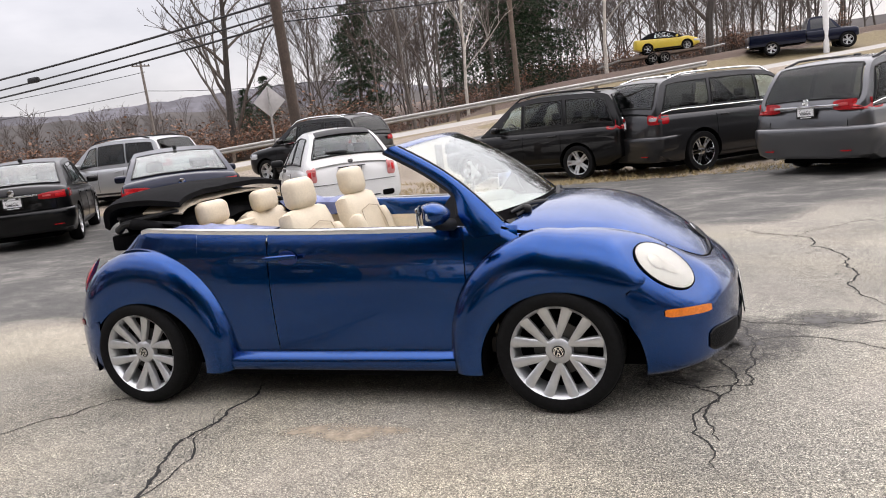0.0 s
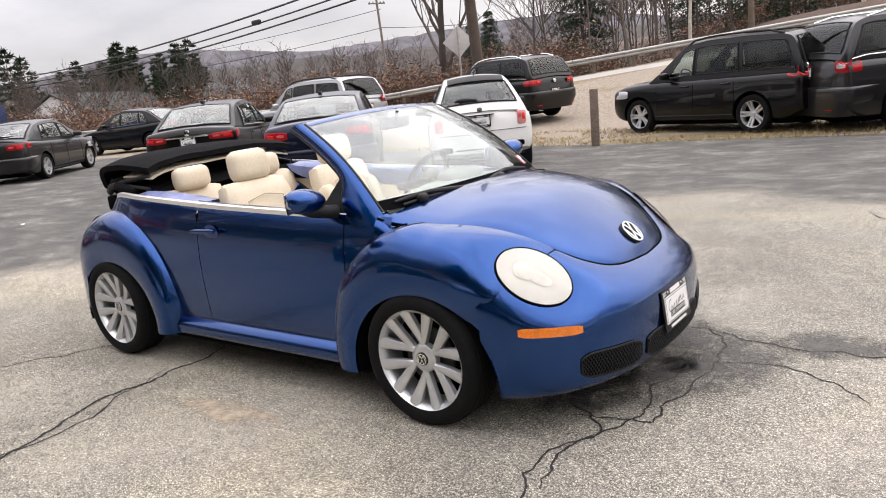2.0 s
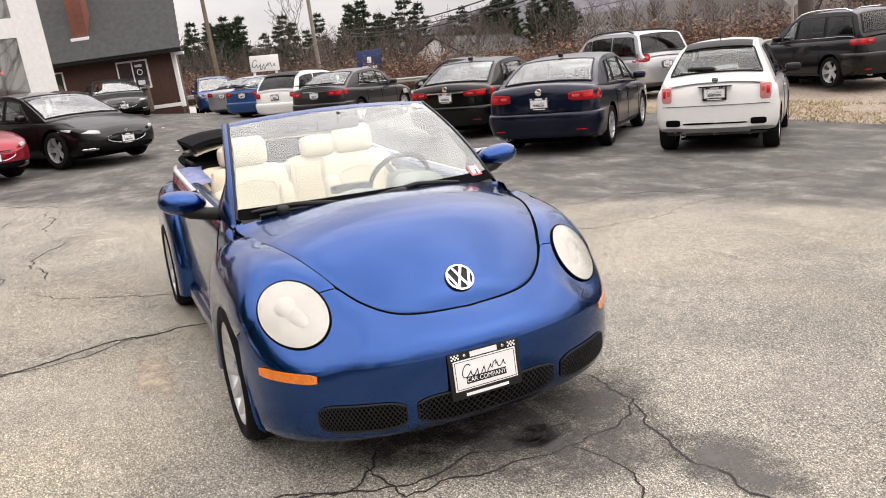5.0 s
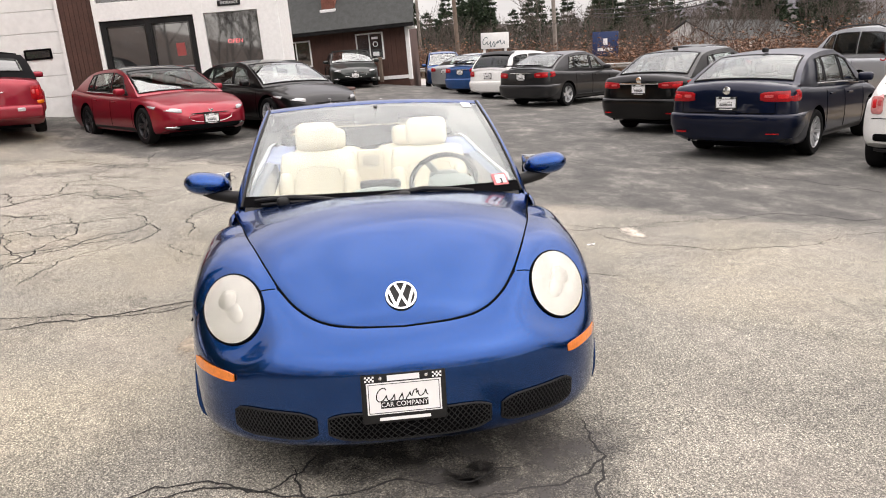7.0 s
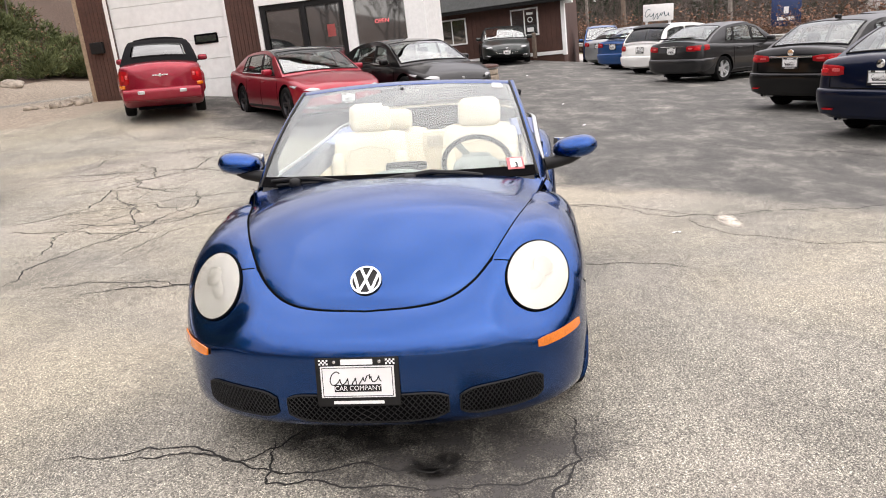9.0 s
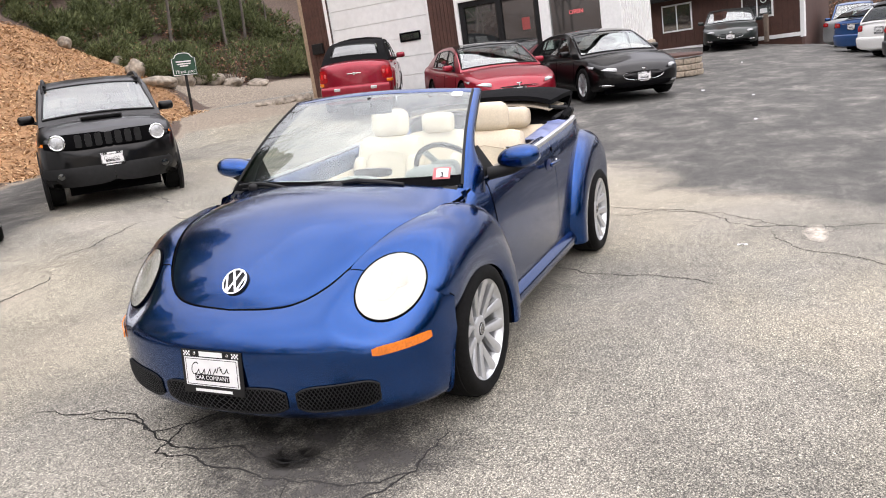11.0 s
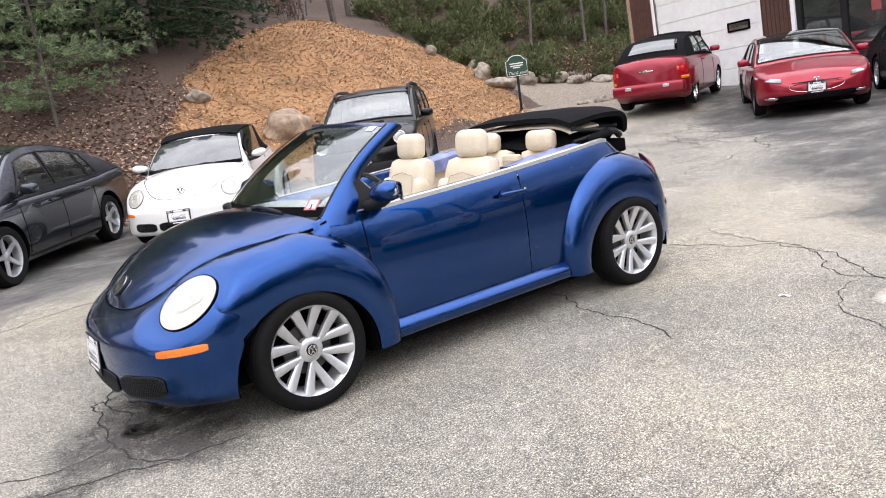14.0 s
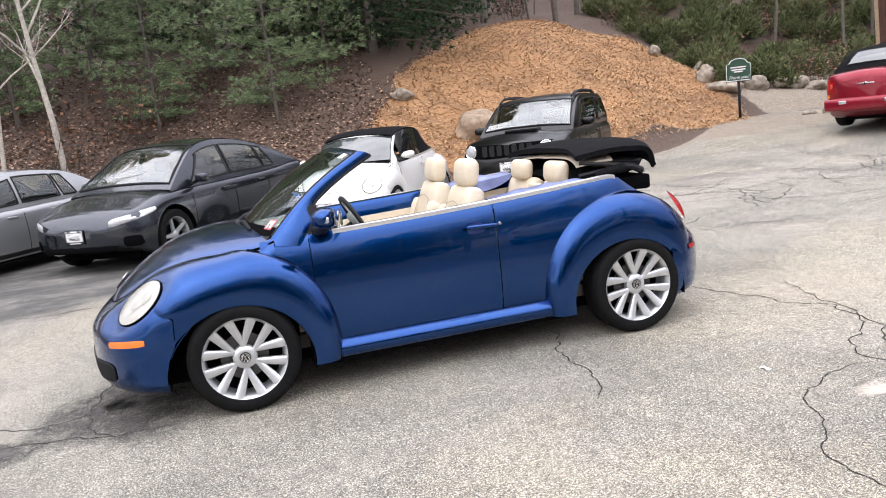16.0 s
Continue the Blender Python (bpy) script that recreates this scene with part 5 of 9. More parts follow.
                    gone = any(f_ < max(wide) and min(a, c) + 0.01 < x < max(a, c) - 0.01 for a, c, *wide in lids)
                if gone:
                    dead.append(bm.faces[i * (nv - 1) + j])
        bmesh.ops.delete(bm, geom=dead, context="FACES")
        return bm

    def lid_pane(self, xa, xb, wa=0.9, wb=0.9, off=0.006, n_=10):
        rows = []
        for i in range(n_ + 1):
            t = i / n_
            x, w_ = xa + (xb - xa) * t, wa + (wb - wa) * t
            row = []
            for j in range(13):
                f = (-1 + 2 * j / 12) * w_
                p = self.lid(x, f)
                d = (self.lid(x + 0.01, f) - self.lid(x - 0.01, f)).cross(self.lid(x, f + 0.01) - self.lid(x, f - 0.01)).normalized()
                if d.z < 0:
                    d = -d
                row.append(p + d * off)
            rows.append(row)
        bm, _ = grid_bm(rows)
        return bm

    def side_pane(self, s, xa, xb, v0=0.12, v1=0.86, off=0.006, rake_a=0.0, rake_b=0.0):
        """A side window; the rakes lean its ends."""
        rows = []
        for i in range(9):
            t = i / 8
            row = []
            for j in range(7):
                q = j / 6
                x = xa + rake_a * q + (xb + rake_b * q - xa - rake_a * q) * t
                p = self.cab(x, v0 + (v1 - v0) * q)
                row.append((p.x, s * (p.y + off), p.z))
            rows.append(row)
        bm, _ = grid_bm(rows)
        return bm

    def end_lens(self, s, front, y0, y1, z0, z1, wrap=0.0, off=0.008, slant=0.0, taper=0.0, round_ends=True):
        """A lamp round the corner of an end: from y0 out to y1, then wrap metres along the flank."""
        d, L = (self.d_f if front else self.d_r), self.L / 2
        sg = 1 if front else -1
        n_ = 3.2

        def plan_x(y, z):
            f = lerp_table([(v, q) for q, v in BODY_SEC], min(1, max(0, (z - self.clear - 0.1) / (self.zt(sg * (L - 0.2)) - self.clear - 0.1))))
            k = min(0.9999, abs(y) / (self.W / 2 * f))
            return L - d + d * max(0, 1 - k**n_) ** (1 / n_)
        path = [y0 + (y1 - y0) * i / 8 for i in range(9)]
        pts = [("y", y) for y in path]
        xe = plan_x(y1, (z0 + z1) / 2)
        pts += [("x", xe - wrap * i / 6) for i in range(1, 7)] if wrap > 0 else []
        rows = []
        n_p = len(pts)
        for i, (kind, v) in enumerate(pts):
            t = i / (n_p - 1)
            zz0, zz1 = z0 + slant * t + taper * t * 0.5, z1 + slant * t - taper * t * 0.5
            rnd = 0.5 * (zz1 - zz0) * 0.32 * (2 * abs(t - 0.5)) ** 8 if round_ends else 0.0
            zz0, zz1 = zz0 + rnd, zz1 - rnd
            row = []
            for q in (0, 0.12, 0.5, 0.88, 1):
                z = zz0 + (zz1 - zz0) * q
                o = off * (0.2 if q in (0, 1) else 1)
                if kind == "y":
                    row.append((sg * (plan_x(v, z) + o), s * (v + o * 0.3), z))
                else:
                    row.append((sg * v, s * (self.side(sg * v, z) + o), z))
            rows.append(row)
        bm, _ = grid_bm(rows)
        return bm

    def tail_bumper(self, z0, z1, off=0.04, run=0.40):
        """A bumper skin in one piece round the tail, dying into the flanks."""
        d, L, n_ = self.d_r, self.L / 2, 3.2
        plan = [(-L + d + run * (1 - i / 5), 1.0, 0.0, 1.0, smooth01(0, 4, i)) for i in range(5)]
        for i in range(13):
            a = math.pi / 2 * i / 12
            sn, cs = math.cos(a) ** (2 / n_), math.sin(a) ** (2 / n_)
            nx, ny = cs ** (n_ - 1) / d, sn ** (n_ - 1) / (self.W / 2)
            k = math.hypot(nx, ny)
            plan.append((-L + d - d * cs, sn, -nx / k, ny / k, 1.0))
        plan = [p + (1,) for p in plan] + [p + (-1,) for p in plan[-2::-1]]
        zb, zt = self.clear + 0.1, self.zt(-L + 0.2)
        rows = []
        for x, sn, nx, ny, k, s in plan:
            row = []
            for z, o in ((z1 + 0.012, -0.25), (z1, 0.5), (z1 - 0.02, 0.9), (z1 - 0.06, 1.0), ((z0 + z1) / 2 + 0.02, 1.0), ((z0 + z1) / 2, 0.82), (z0 + 0.05, 0.85), (z0 + 0.015, 0.6), (z0, 0.2), (z0 + 0.01, -0.8)):
                f = lerp_table([(v, q) for q, v in BODY_SEC], min(1, max(0, (z - zb) / (zt - zb))))
                o *= off * k if o > 0 else off
                row.append((x + nx * o, s * (self.W / 2 * f * sn + ny * o), z))
            rows.append(row)
        bm, _ = grid_bm(rows)
        return bm

    def end_x(self, y, front=True):
        d, L = (self.d_f if front else self.d_r), self.L / 2
        return L - d + d * max(0, 1 - (abs(y) / (self.W / 2)) ** 3.2) ** (1 / 3.2)


def road_wheel(parent, x, y, r, s, style, width=0.2, rim_mat=None, n_sp=5):
    """A wheel with its tyre, rim and spokes, built at the origin and set to its hub."""
    rim_mat = rim_mat or ALLOY
    rr, h = r * 0.70, width / 2
    w = part("tyre", lathe_bm([(rr * 0.98, -h * 0.9), (rr + 0.03, -h), (r - 0.02, -h), (r - 0.003, -h * 0.75), (r, -h * 0.3), (r, h * 0.3), (r - 0.003, h * 0.75), (r - 0.02, h), (rr + 0.03, h), (rr, h * 0.92), (rr * 0.97, h * 0.5)], 36), RUBBER, parent)
    rim = part("rim", lathe_bm([(rr * 0.93, -h * 0.6), (rr * 0.93, h * 0.5), (rr * 0.97, h * 0.86), (rr * 1.01, h * 0.9), (rr * 1.0, h * 0.6)], 36), rim_mat, w)
    part("wheel_back", lathe_bm([(0.001, -h * 0.2), (rr * 0.94, -h * 0.2), (rr * 0.94, -h * 0.3), (0.001, -h * 0.3)], 20), GAP, w)
    bm = bmesh.new()
    for k in range(n_sp):
        offs = (-0.022, 0.022) if style == "split" else (0.0,)
        for o in offs:
            a0 = 2 * math.pi * k / n_sp
            c, si = math.cos(a0), math.sin(a0)
            rows = []
            for i in range(5):
                q = i / 4
                rad = 0.03 + (rr * 0.97 - 0.03) * q
                lat = o * (0.7 + 0.9 * q)
                hf = (0.034 - 0.012 * q) if style == "wide" else (0.02 - 0.005 * q + (0.006 if style == "split" else 0))
                yo = h * (0.50 + 0.32 * q**1.5)
                rows.append([(rad * c - (lat + px * hf) * si, yo + py, rad * si + (lat + px * hf) * c) for px, py in ((-1, -0.025), (-0.8, 0), (0.8, 0), (1, -0.025))])
            grid_bm(rows, bm=bm)
    part("spokes", weld(bm), rim_mat, rim)
    part("hub", lathe_bm([(rr * 0.25, h * 0.3), (rr * 0.22, h * 0.55), (rr * 0.1, h * 0.62), (0.001, h * 0.62)], 20), rim_mat, rim)
    w.matrix_local = pose(x, y, r, 0, 0, 0 if s > 0 else 180)
    return w


def parked_car(name, sh, colour, m, glazing, lamps, wheel_style=("plain", 5, None), wr=0.33, extras=None, roof=None, trim=None, plate="rear", plate_z=0.85, pillar=None, mirror=None, framed=True):
    """One parked car from its outline. glazing: windshield, rear glass and side windows; lamps: list of lens calls."""
    car = empty_at(name, m)
    P = lambda nm, bm, mat, label="", par=None: part(nm, bm, mat, par or car, label)
    body = P("body", sh.body(), [colour, GAP])
    cutters = []
    for x in sh.wheels:
        for s in (1, -1):
            bm = bmesh.new()
            bmesh.ops.create_cone(bm, cap_ends=True, segments=40, radius1=wr * 1.16, radius2=wr * 1.16, depth=0.5, matrix=pose(x, s * (sh.W / 2 - 0.12), wr * 1.02, 90))
            for f in bm.faces:
                f.smooth = True
            cutters.append(part("cutter", bm, GAP))
    body.parent = None
    cut_with(body, cutters)
    body.parent = car
    for p in body.data.polygons:
        p.use_smooth = True
    body.data.set_sharp_from_angle(angle=radians(35))
    g = glazing
    P("cabin", weld(sh.cabin_bm(g["side"], (g["front"], g["rear"]), g.get("v0", 0.14), g.get("v1", 0.86))), pillar or colour)
    # cabin trim: a dark tray at the belt, dashboard, seats with headrests
    xa, xb = sh.cabin[0][0] + 0.06, sh.cabin[-1][0] - 0.06
    bm, _ = grid_bm([[(x, f * 0.86 * sh.w(x), sh.zt(x) + sh.crown * (1 - f * f) + 0.008) for f in [-1 + j / 5 for j in range(11)]] for x in [xa + (xb - xa) * i / 16 for i in range(17)]])
    P("cabin_trim", bm, TRIM_DARK)
    zs_ = sh.zt(0)
    for y in (-0.36, 0.36):
        for x in (sh.wheels[1] - 1.45, sh.wheels[0] + 0.25):
            st_ = P("seat", rotated(cushion(-0.06, 0.06, -0.24, 0.24, -0.25, 0.16, 0.05), pose(x, y, zs_, 0, -12, 0)), g.get("seat_mat", TRIM_DARK))
            P("headrest", rotated(cushion(-0.05, 0.05, -0.13, 0.13, 0.17, 0.33, 0.045), pose(x, y, zs_, 0, -10, 0)), g.get("seat_mat", TRIM_DARK), "", st_)
    P("steering_wheel", rotated(oval_ring((0, 0, 0), (0, 0, 1), (1, 0, 0), 0.18, 0.18, 0.015, 20), pose(sh.wheels[1] - 0.85, 0.36, zs_ + 0.02, 0, -62, 0)), BLACK_PLASTIC)
    if roof:
        xa, xb, rm = roof
        P("roof", thick(sh.lid_pane(xa, xb, 0.985, 0.985, 0.010), 0.01), rm)
    def pane(nm, bm, mat, t_):
        """A pane with its black rubber seal."""
        loop, e0 = [], [e for e in bm.edges if e.is_boundary]
        v = e0[0].verts[0]
        while len(loop) < len(e0):
            loop.append(v.co.copy())
            e = next((e for e in v.link_edges if e.is_boundary and e in todo), None) if loop[1:] else e0[0]
            if loop[1:] == []:
                todo = set(e0)
            if e is None:
                break
            todo.discard(e)
            v = e.other_vert(v)
        thick(bm, t_)
        bmesh.ops.recalc_face_normals(bm, faces=bm.faces[:])
        ob = P(nm, bm, mat)
        ob.visible_shadow = False
        P("window_seal", tube_bm(loop + loop[:1], 0.013, 5), BLACK_PLASTIC, "", ob)
        return ob
    pane("windshield", sh.lid_pane(*g["front"], off=0.007), g.get("front_mat", WIND_GLASS), 0.004)
    pane("rear_window", sh.lid_pane(*g["rear"], off=0.007), g.get("rear_mat", CAR_GLASS), 0.004)
    if g.get("rails"):
        for s in (1, -1):
            xs_ = [-sh.L / 2 + 0.55 + (sh.wheels[1] - 1.0 + sh.L / 2 - 0.55) * i / 8 for i in range(9)]
            P("roof_rail", tube_bm([(x, s * (sh.cab(x, 1).y - 0.06), sh.cab(x, 1).z + (0.01 if i in (0, 8) else 0.065)) for i, x in enumerate(xs_)], 0.02, 6), g["rails"])
    for s in (1, -1):
        for i_, q in enumerate(g["side"]):
            pane("side_window", sh.side_pane(s, *q[:2], off=0.008, rake_a=q[2], rake_b=q[3], v0=g.get("v0", 0.14), v1=g.get("v1", 0.86)), PRIVACY_GLASS if i_ < g.get("privacy", 0) else CAR_GLASS, 0.004 * -s)
        # black lower edge between the wheels
        xs_ = [sh.wheels[0] + wr * 1.2 + (sh.wheels[1] - sh.wheels[0] - wr * 2.4) * i / 10 for i in range(11)]
        bm, _ = grid_bm([[(x, s * (sh.side(x, z) + o), z) for z, o in ((sh.clear + 0.005, 0.0), (sh.clear + 0.02, 0.008), (sh.clear + 0.10, 0.008), (sh.clear + 0.115, 0.0))] for x in xs_])
        P("sill_trim", bm, BLACK_PLASTIC)
        if g.get("chrome"):
            xa, xb = g["side"][0][0] - 0.03, g["side"][-1][1] + 0.03
            pts = [tuple(Vector((sh.cab(x, 0.10).x, s * (sh.cab(x, 0.10).y + 0.012), sh.cab(x, 0.10).z))) for x in [min(xa, xb) + abs(xb - xa) * i / 14 for i in range(15)]]
            P("window_trim", tube_bm(pts, 0.010, 5), CHROME)
        # seams of doors
        for x in g.get("doors", ()):
            pts = [(x, s * (sh.side(x, z) + 0.001), z) for z in [sh.zb(x) + 0.12 + (sh.zt(x) - 0.03 - sh.zb(x) - 0.12) * i / 8 for i in range(9)]]
            P("door_seam", tube_bm(pts, 0.005, 4), GAP)
        for x in g.get("handles", ()):
            z = sh.zt(x) - 0.14
            P("door_handle", cushion(x - 0.1, x + 0.1, s * (sh.side(x, z) + 0.012) - 0.014, s * (sh.side(x, z) + 0.012) + 0.014, z - 0.016, z + 0.016, 0.012), g.get("handle_mat", colour))
        mx = g["mirror"]
        p = sh.cab(mx, 0.12)
        mir = P("mirror", rotated(cushion(-0.06, 0.07, -0.11, 0.11, -0.065, 0.065, 0.05, 0.01), pose(mx, s * (p.y + 0.15), p.z + 0.07, 0, 0, -10 * s)), mirror or colour)
        P("mirror_arm", tube_bm([(mx, s * (p.y - 0.02), p.z + 0.0), (mx, s * (p.y + 0.08), p.z + 0.03)], 0.025, 6), BLACK_PLASTIC, "", mir)
        for x in sh.wheels:
            road_wheel(car, x, s * (sh.W / 2 - 0.115), wr, s, wheel_style[0], 0.21, wheel_style[2], wheel_style[1])
        for nm, front, args, mat, *kw in lamps:
            lens = P(nm, thick(sh.end_lens(s, front, *args, **(kw[0] if kw else {})), 0.003), mat)
            if nm in ("tail_lamp", "headlamp"):
                y0, y1, z0, z1 = args[:4]
                dz, dy = (z1 - z0) * 0.26, (y1 - y0) * 0.14
                if nm == "tail_lamp":
                    P("lamp_bright", thick(sh.end_lens(s, front, y0 + dy, y0 + (y1 - y0) * 0.42, z0 + dz * 1.5, z1 - dz, off=0.011), 0.003), PALE_RED, "", lens)
                    P("lamp_bright", thick(sh.end_lens(s, front, y0 + (y1 - y0) * 0.56, y1 - dy, z0 + dz, z1 - dz, off=0.011), 0.003), HOT_RED, "", lens)
    if plate:
        f = plate == "front"
        x = (sh.L / 2 + 0.012) * (1 if f else -1)
        dealer_plate(car, Matrix.Translation((x, 0, plate_z)) @ pose(0, 0, 0, 90, 0, 90 if f else -90), framed=framed)
    if trim:
        for nm, front, args, mat in trim:
            for s in (1, -1):
                P(nm, thick(sh.end_lens(s, front, *args), 0.003), mat)
    P("underbody", box_bm(-sh.L / 2 + 0.4, sh.L / 2 - 0.4, -sh.W / 2 + 0.3, sh.W / 2 - 0.3, 0.15, 0.4), GAP)
    if extras:
        extras(car, sh, P)
    return car


def place(x, y, h, z=None, pitch=0.0):
    return Matrix.Translation((x, y, ground_z(x, y) if z is None else z)) @ pose(0, 0, 0, 0, pitch, h)


def sedan_shape(L, W, H, wb, fo, hood=0.82, belt=0.93, deck=1.03, back=0.2):
    ra = -L / 2 + (L - wb - fo)
    fa = ra + wb
    a, b = L / 2, -L / 2
    top = [(b, deck - 0.25), (b + 0.05, deck - 0.06), (b + 0.14, deck), (b + 0.5, deck + 0.0), (b + 1.2, belt + 0.06), (0.0, belt + 0.02), (fa - 0.55, belt), (fa + 0.1, hood + 0.06), (a - 0.45, hood - 0.04), (a - 0.15, hood - 0.16), (a, hood - 0.33)]
    cabin = [(b + 0.42, deck - 0.02), (b + 0.75, deck + 0.17), (b + 1.15, H - 0.09), (b + 1.65, H - 0.02), (0.0, H), (fa - 1.13 - back, H - 0.03), (fa - 0.85 - back, H - 0.10), (fa - 0.32 - back, belt + 0.16), (fa - 0.02 - back, belt - 0.02)]
    sh = Shape(L, W, H - 0.02, top, cabin, (ra, fa), d_r=0.30, d_f=0.7)
    sh.back = back
    return sh


def suv_shape(L, W, H, wb, fo, hood=1.02, belt=1.08, clear=0.24, rear_rake=0.35, tumble=0.15, back=0.3):
    ra = -L / 2 + (L - wb - fo)
    fa = ra + wb
    a, b = L / 2, -L / 2
    top = [(b, belt - 0.35), (b + 0.04, belt - 0.12), (b + 0.12, belt), (b + 1.2, belt + 0.01), (0.0, belt), (fa - 0.45, belt - 0.01), (fa + 0.1, hood), (a - 0.4, hood - 0.06), (a - 0.12, hood - 0.18), (a, hood - 0.38)]
    cabin = [(b + 0.06, belt), (b + 0.06 + rear_rake * 0.5, belt + (H - belt) * 0.6), (b + rear_rake, H - 0.10), (b + rear_rake + 0.3, H - 0.03), (-0.45, H), (fa - 1.1 - back, H - 0.03), (fa - 0.8 - back, H - 0.10), (fa - 0.27 - back, belt + 0.18), (fa + 0.03 - back, belt - 0.03)]
    sh = Shape(L, W, H - 0.02, top, cabin, (ra, fa), clear=clear, d_r=0.19, d_f=0.6, tumble=tumble)
    sh.back = back
    return sh

# cars of the lot
P_BLACK = paint("black_paint", (0.002, 0.002, 0.0023), 0.0, 0.3, 0.002, coat=0.5)
P_NAVY = paint("navy_paint", (0.002, 0.005, 0.020), 0.4, 0.3, 0.003, coat=0.6)
P_GREY = paint("dark_grey_paint", (0.034, 0.034, 0.036), 0.7, 0.3, 0.006, coat=0.6)
P_MIDGREY = paint("grey_paint", (0.11, 0.112, 0.118), 0.8, 0.3, 0.02)
P_SLATE = paint("slate_grey_paint", (0.042, 0.048, 0.060), 0.85, 0.25, 0.004)
P_SILVER = paint("silver_paint", (0.42, 0.43, 0.44), 0.75, 0.35, 0.08)
P_WHITE = paint("white_paint", (0.76, 0.76, 0.74), 0.0, 0.3, 0.06)
P_RED = paint("deep_red_paint", (0.27, 0.007, 0.022), 0.45, 0.3, 0.04)
P_CHERRY = paint("cherry_red_paint", (0.27, 0.012, 0.028), 0.5, 0.32, 0.05)
P_BLUE2 = paint("mid_blue_paint", (0.02, 0.08, 0.25), 0.5, 0.35, 0.05)
P_YELLOW = paint("yellow_paint", (0.62, 0.47, 0.06), 0.0, 0.3, 0.05)

SEDAN_A = sedan_shape(4.62, 1.76, 1.49, 2.70, 0.93)
SEDAN_B = sedan_shape(4.63, 1.78, 1.45, 2.65, 0.90)
SEDAN_C = sedan_shape(4.54, 1.76, 1.46, 2.60, 0.90)
SEDAN_D = sedan_shape(4.97, 1.96, 1.44, 2.96, 0.94, hood=0.82, belt=0.92, deck=1.04)
SEDAN_D.d_f = 0.95
WAGON_A = suv_shape(4.60, 1.80, 1.72, 2.64, 0.93, hood=1.0, belt=1.04)
WAGON_B = suv_shape(5.10, 2.00, 1.82, 3.02, 0.98, hood=1.08, belt=1.16)
VAN_A = suv_shape(5.15, 2.01, 1.74, 3.00, 0.98, hood=0.98, belt=1.04, clear=0.2, rear_rake=0.42, back=0.1)
WAGON_C = suv_shape(4.43, 1.81, 1.68, 2.60, 0.90)
WAGON_D = suv_shape(4.23, 1.80, 1.69, 2.57, 0.80, hood=1.08, belt=1.12, rear_rake=0.25, tumble=0.10)
HATCH_A = suv_shape(3.55, 1.63, 1.50, 2.30, 0.70, hood=0.86, belt=0.93, clear=0.19, rear_rake=0.50, tumble=0.27, back=0.1)
HATCH_C = suv_shape(4.40, 1.74, 1.50, 2.62, 0.90, hood=0.88, belt=0.95, clear=0.19, rear_rake=0.48)
HATCH_B = sedan_shape(4.75, 1.92, 1.62, 2.89, 0.87, hood=0.90, belt=1.00, deck=1.12, back=0.05)
HATCH_B.cabin = [(-2.10, 1.10), (-1.70, 1.28), (-1.20, 1.45), (-0.65, 1.565), (-0.15, 1.61), (0.25, 1.595), (0.62, 1.50), (1.05, 1.25), (1.45, 0.98)]
HATCH_B.tumble = 0.24


def four_door(sh, rear_wide=0.88, chrome=True, **kw):
    fa, ra, b = sh.wheels[1], sh.wheels[0], -sh.L / 2
    g = dict(front=(fa - 0.84 - sh.back, fa - 0.10 - sh.back, 0.90, 0.93), rear=(b + 1.18, b + 0.50, rear_wide, rear_wide), side=[(ra + 0.08, ra + 0.36, -0.05 + 0.24, 0.10), (ra + 0.44, -0.05, 0.06, 0.0), (0.03, fa - 0.46 - sh.back, 0.0, -0.42)], doors=(ra + 0.40, 0.0, fa - 0.46), handles=(ra + 0.62, 0.22), mirror=fa - 0.55 - sh.back, chrome=chrome)
    g.update(kw)
    return g


def wagon_glass(sh, rear_rake=0.35, **kw):
    fa, ra, b = sh.wheels[1], sh.wheels[0], -sh.L / 2
    g = dict(front=(fa - 0.78 - sh.back, fa - 0.08 - sh.back, 0.90, 0.93), rear=(b + rear_rake - 0.02, b + 0.10, 0.86, 0.9), side=[(b + 0.22, ra + 0.22, 0.22, 0.05), (ra + 0.30, -0.04, 0.06, 0.0), (0.03, fa - 0.38 - sh.back, 0.0, -0.40)], doors=(ra + 0.36, 0.0, fa - 0.48), handles=(ra + 0.55, 0.2), mirror=fa - 0.48 - sh.back, privacy=2, rear_mat=PRIVACY_GLASS, rails=BLACK_PLASTIC)
    g.update(kw)
    return g


def body_paint(car):
    return next(c for c in car.children if c.name.startswith("body")).data.materials[0]


def spoiler(car, sh, P):
    b = -sh.L / 2
    P("bumper_skin", sh.tail_bumper(0.27, 0.62), body_paint(car))
    P("chrome_bar", box_bm(b - 0.022, b + 0.05, -0.36, 0.36, 0.935, 0.955, 0.008), CHROME)
    P("spoiler", cushion(b + 0.02, b + 0.2, -0.62, 0.62, sh.zt(b + 0.15) + 0.10, sh.zt(b + 0.15) + 0.135, 0.015), GAP)


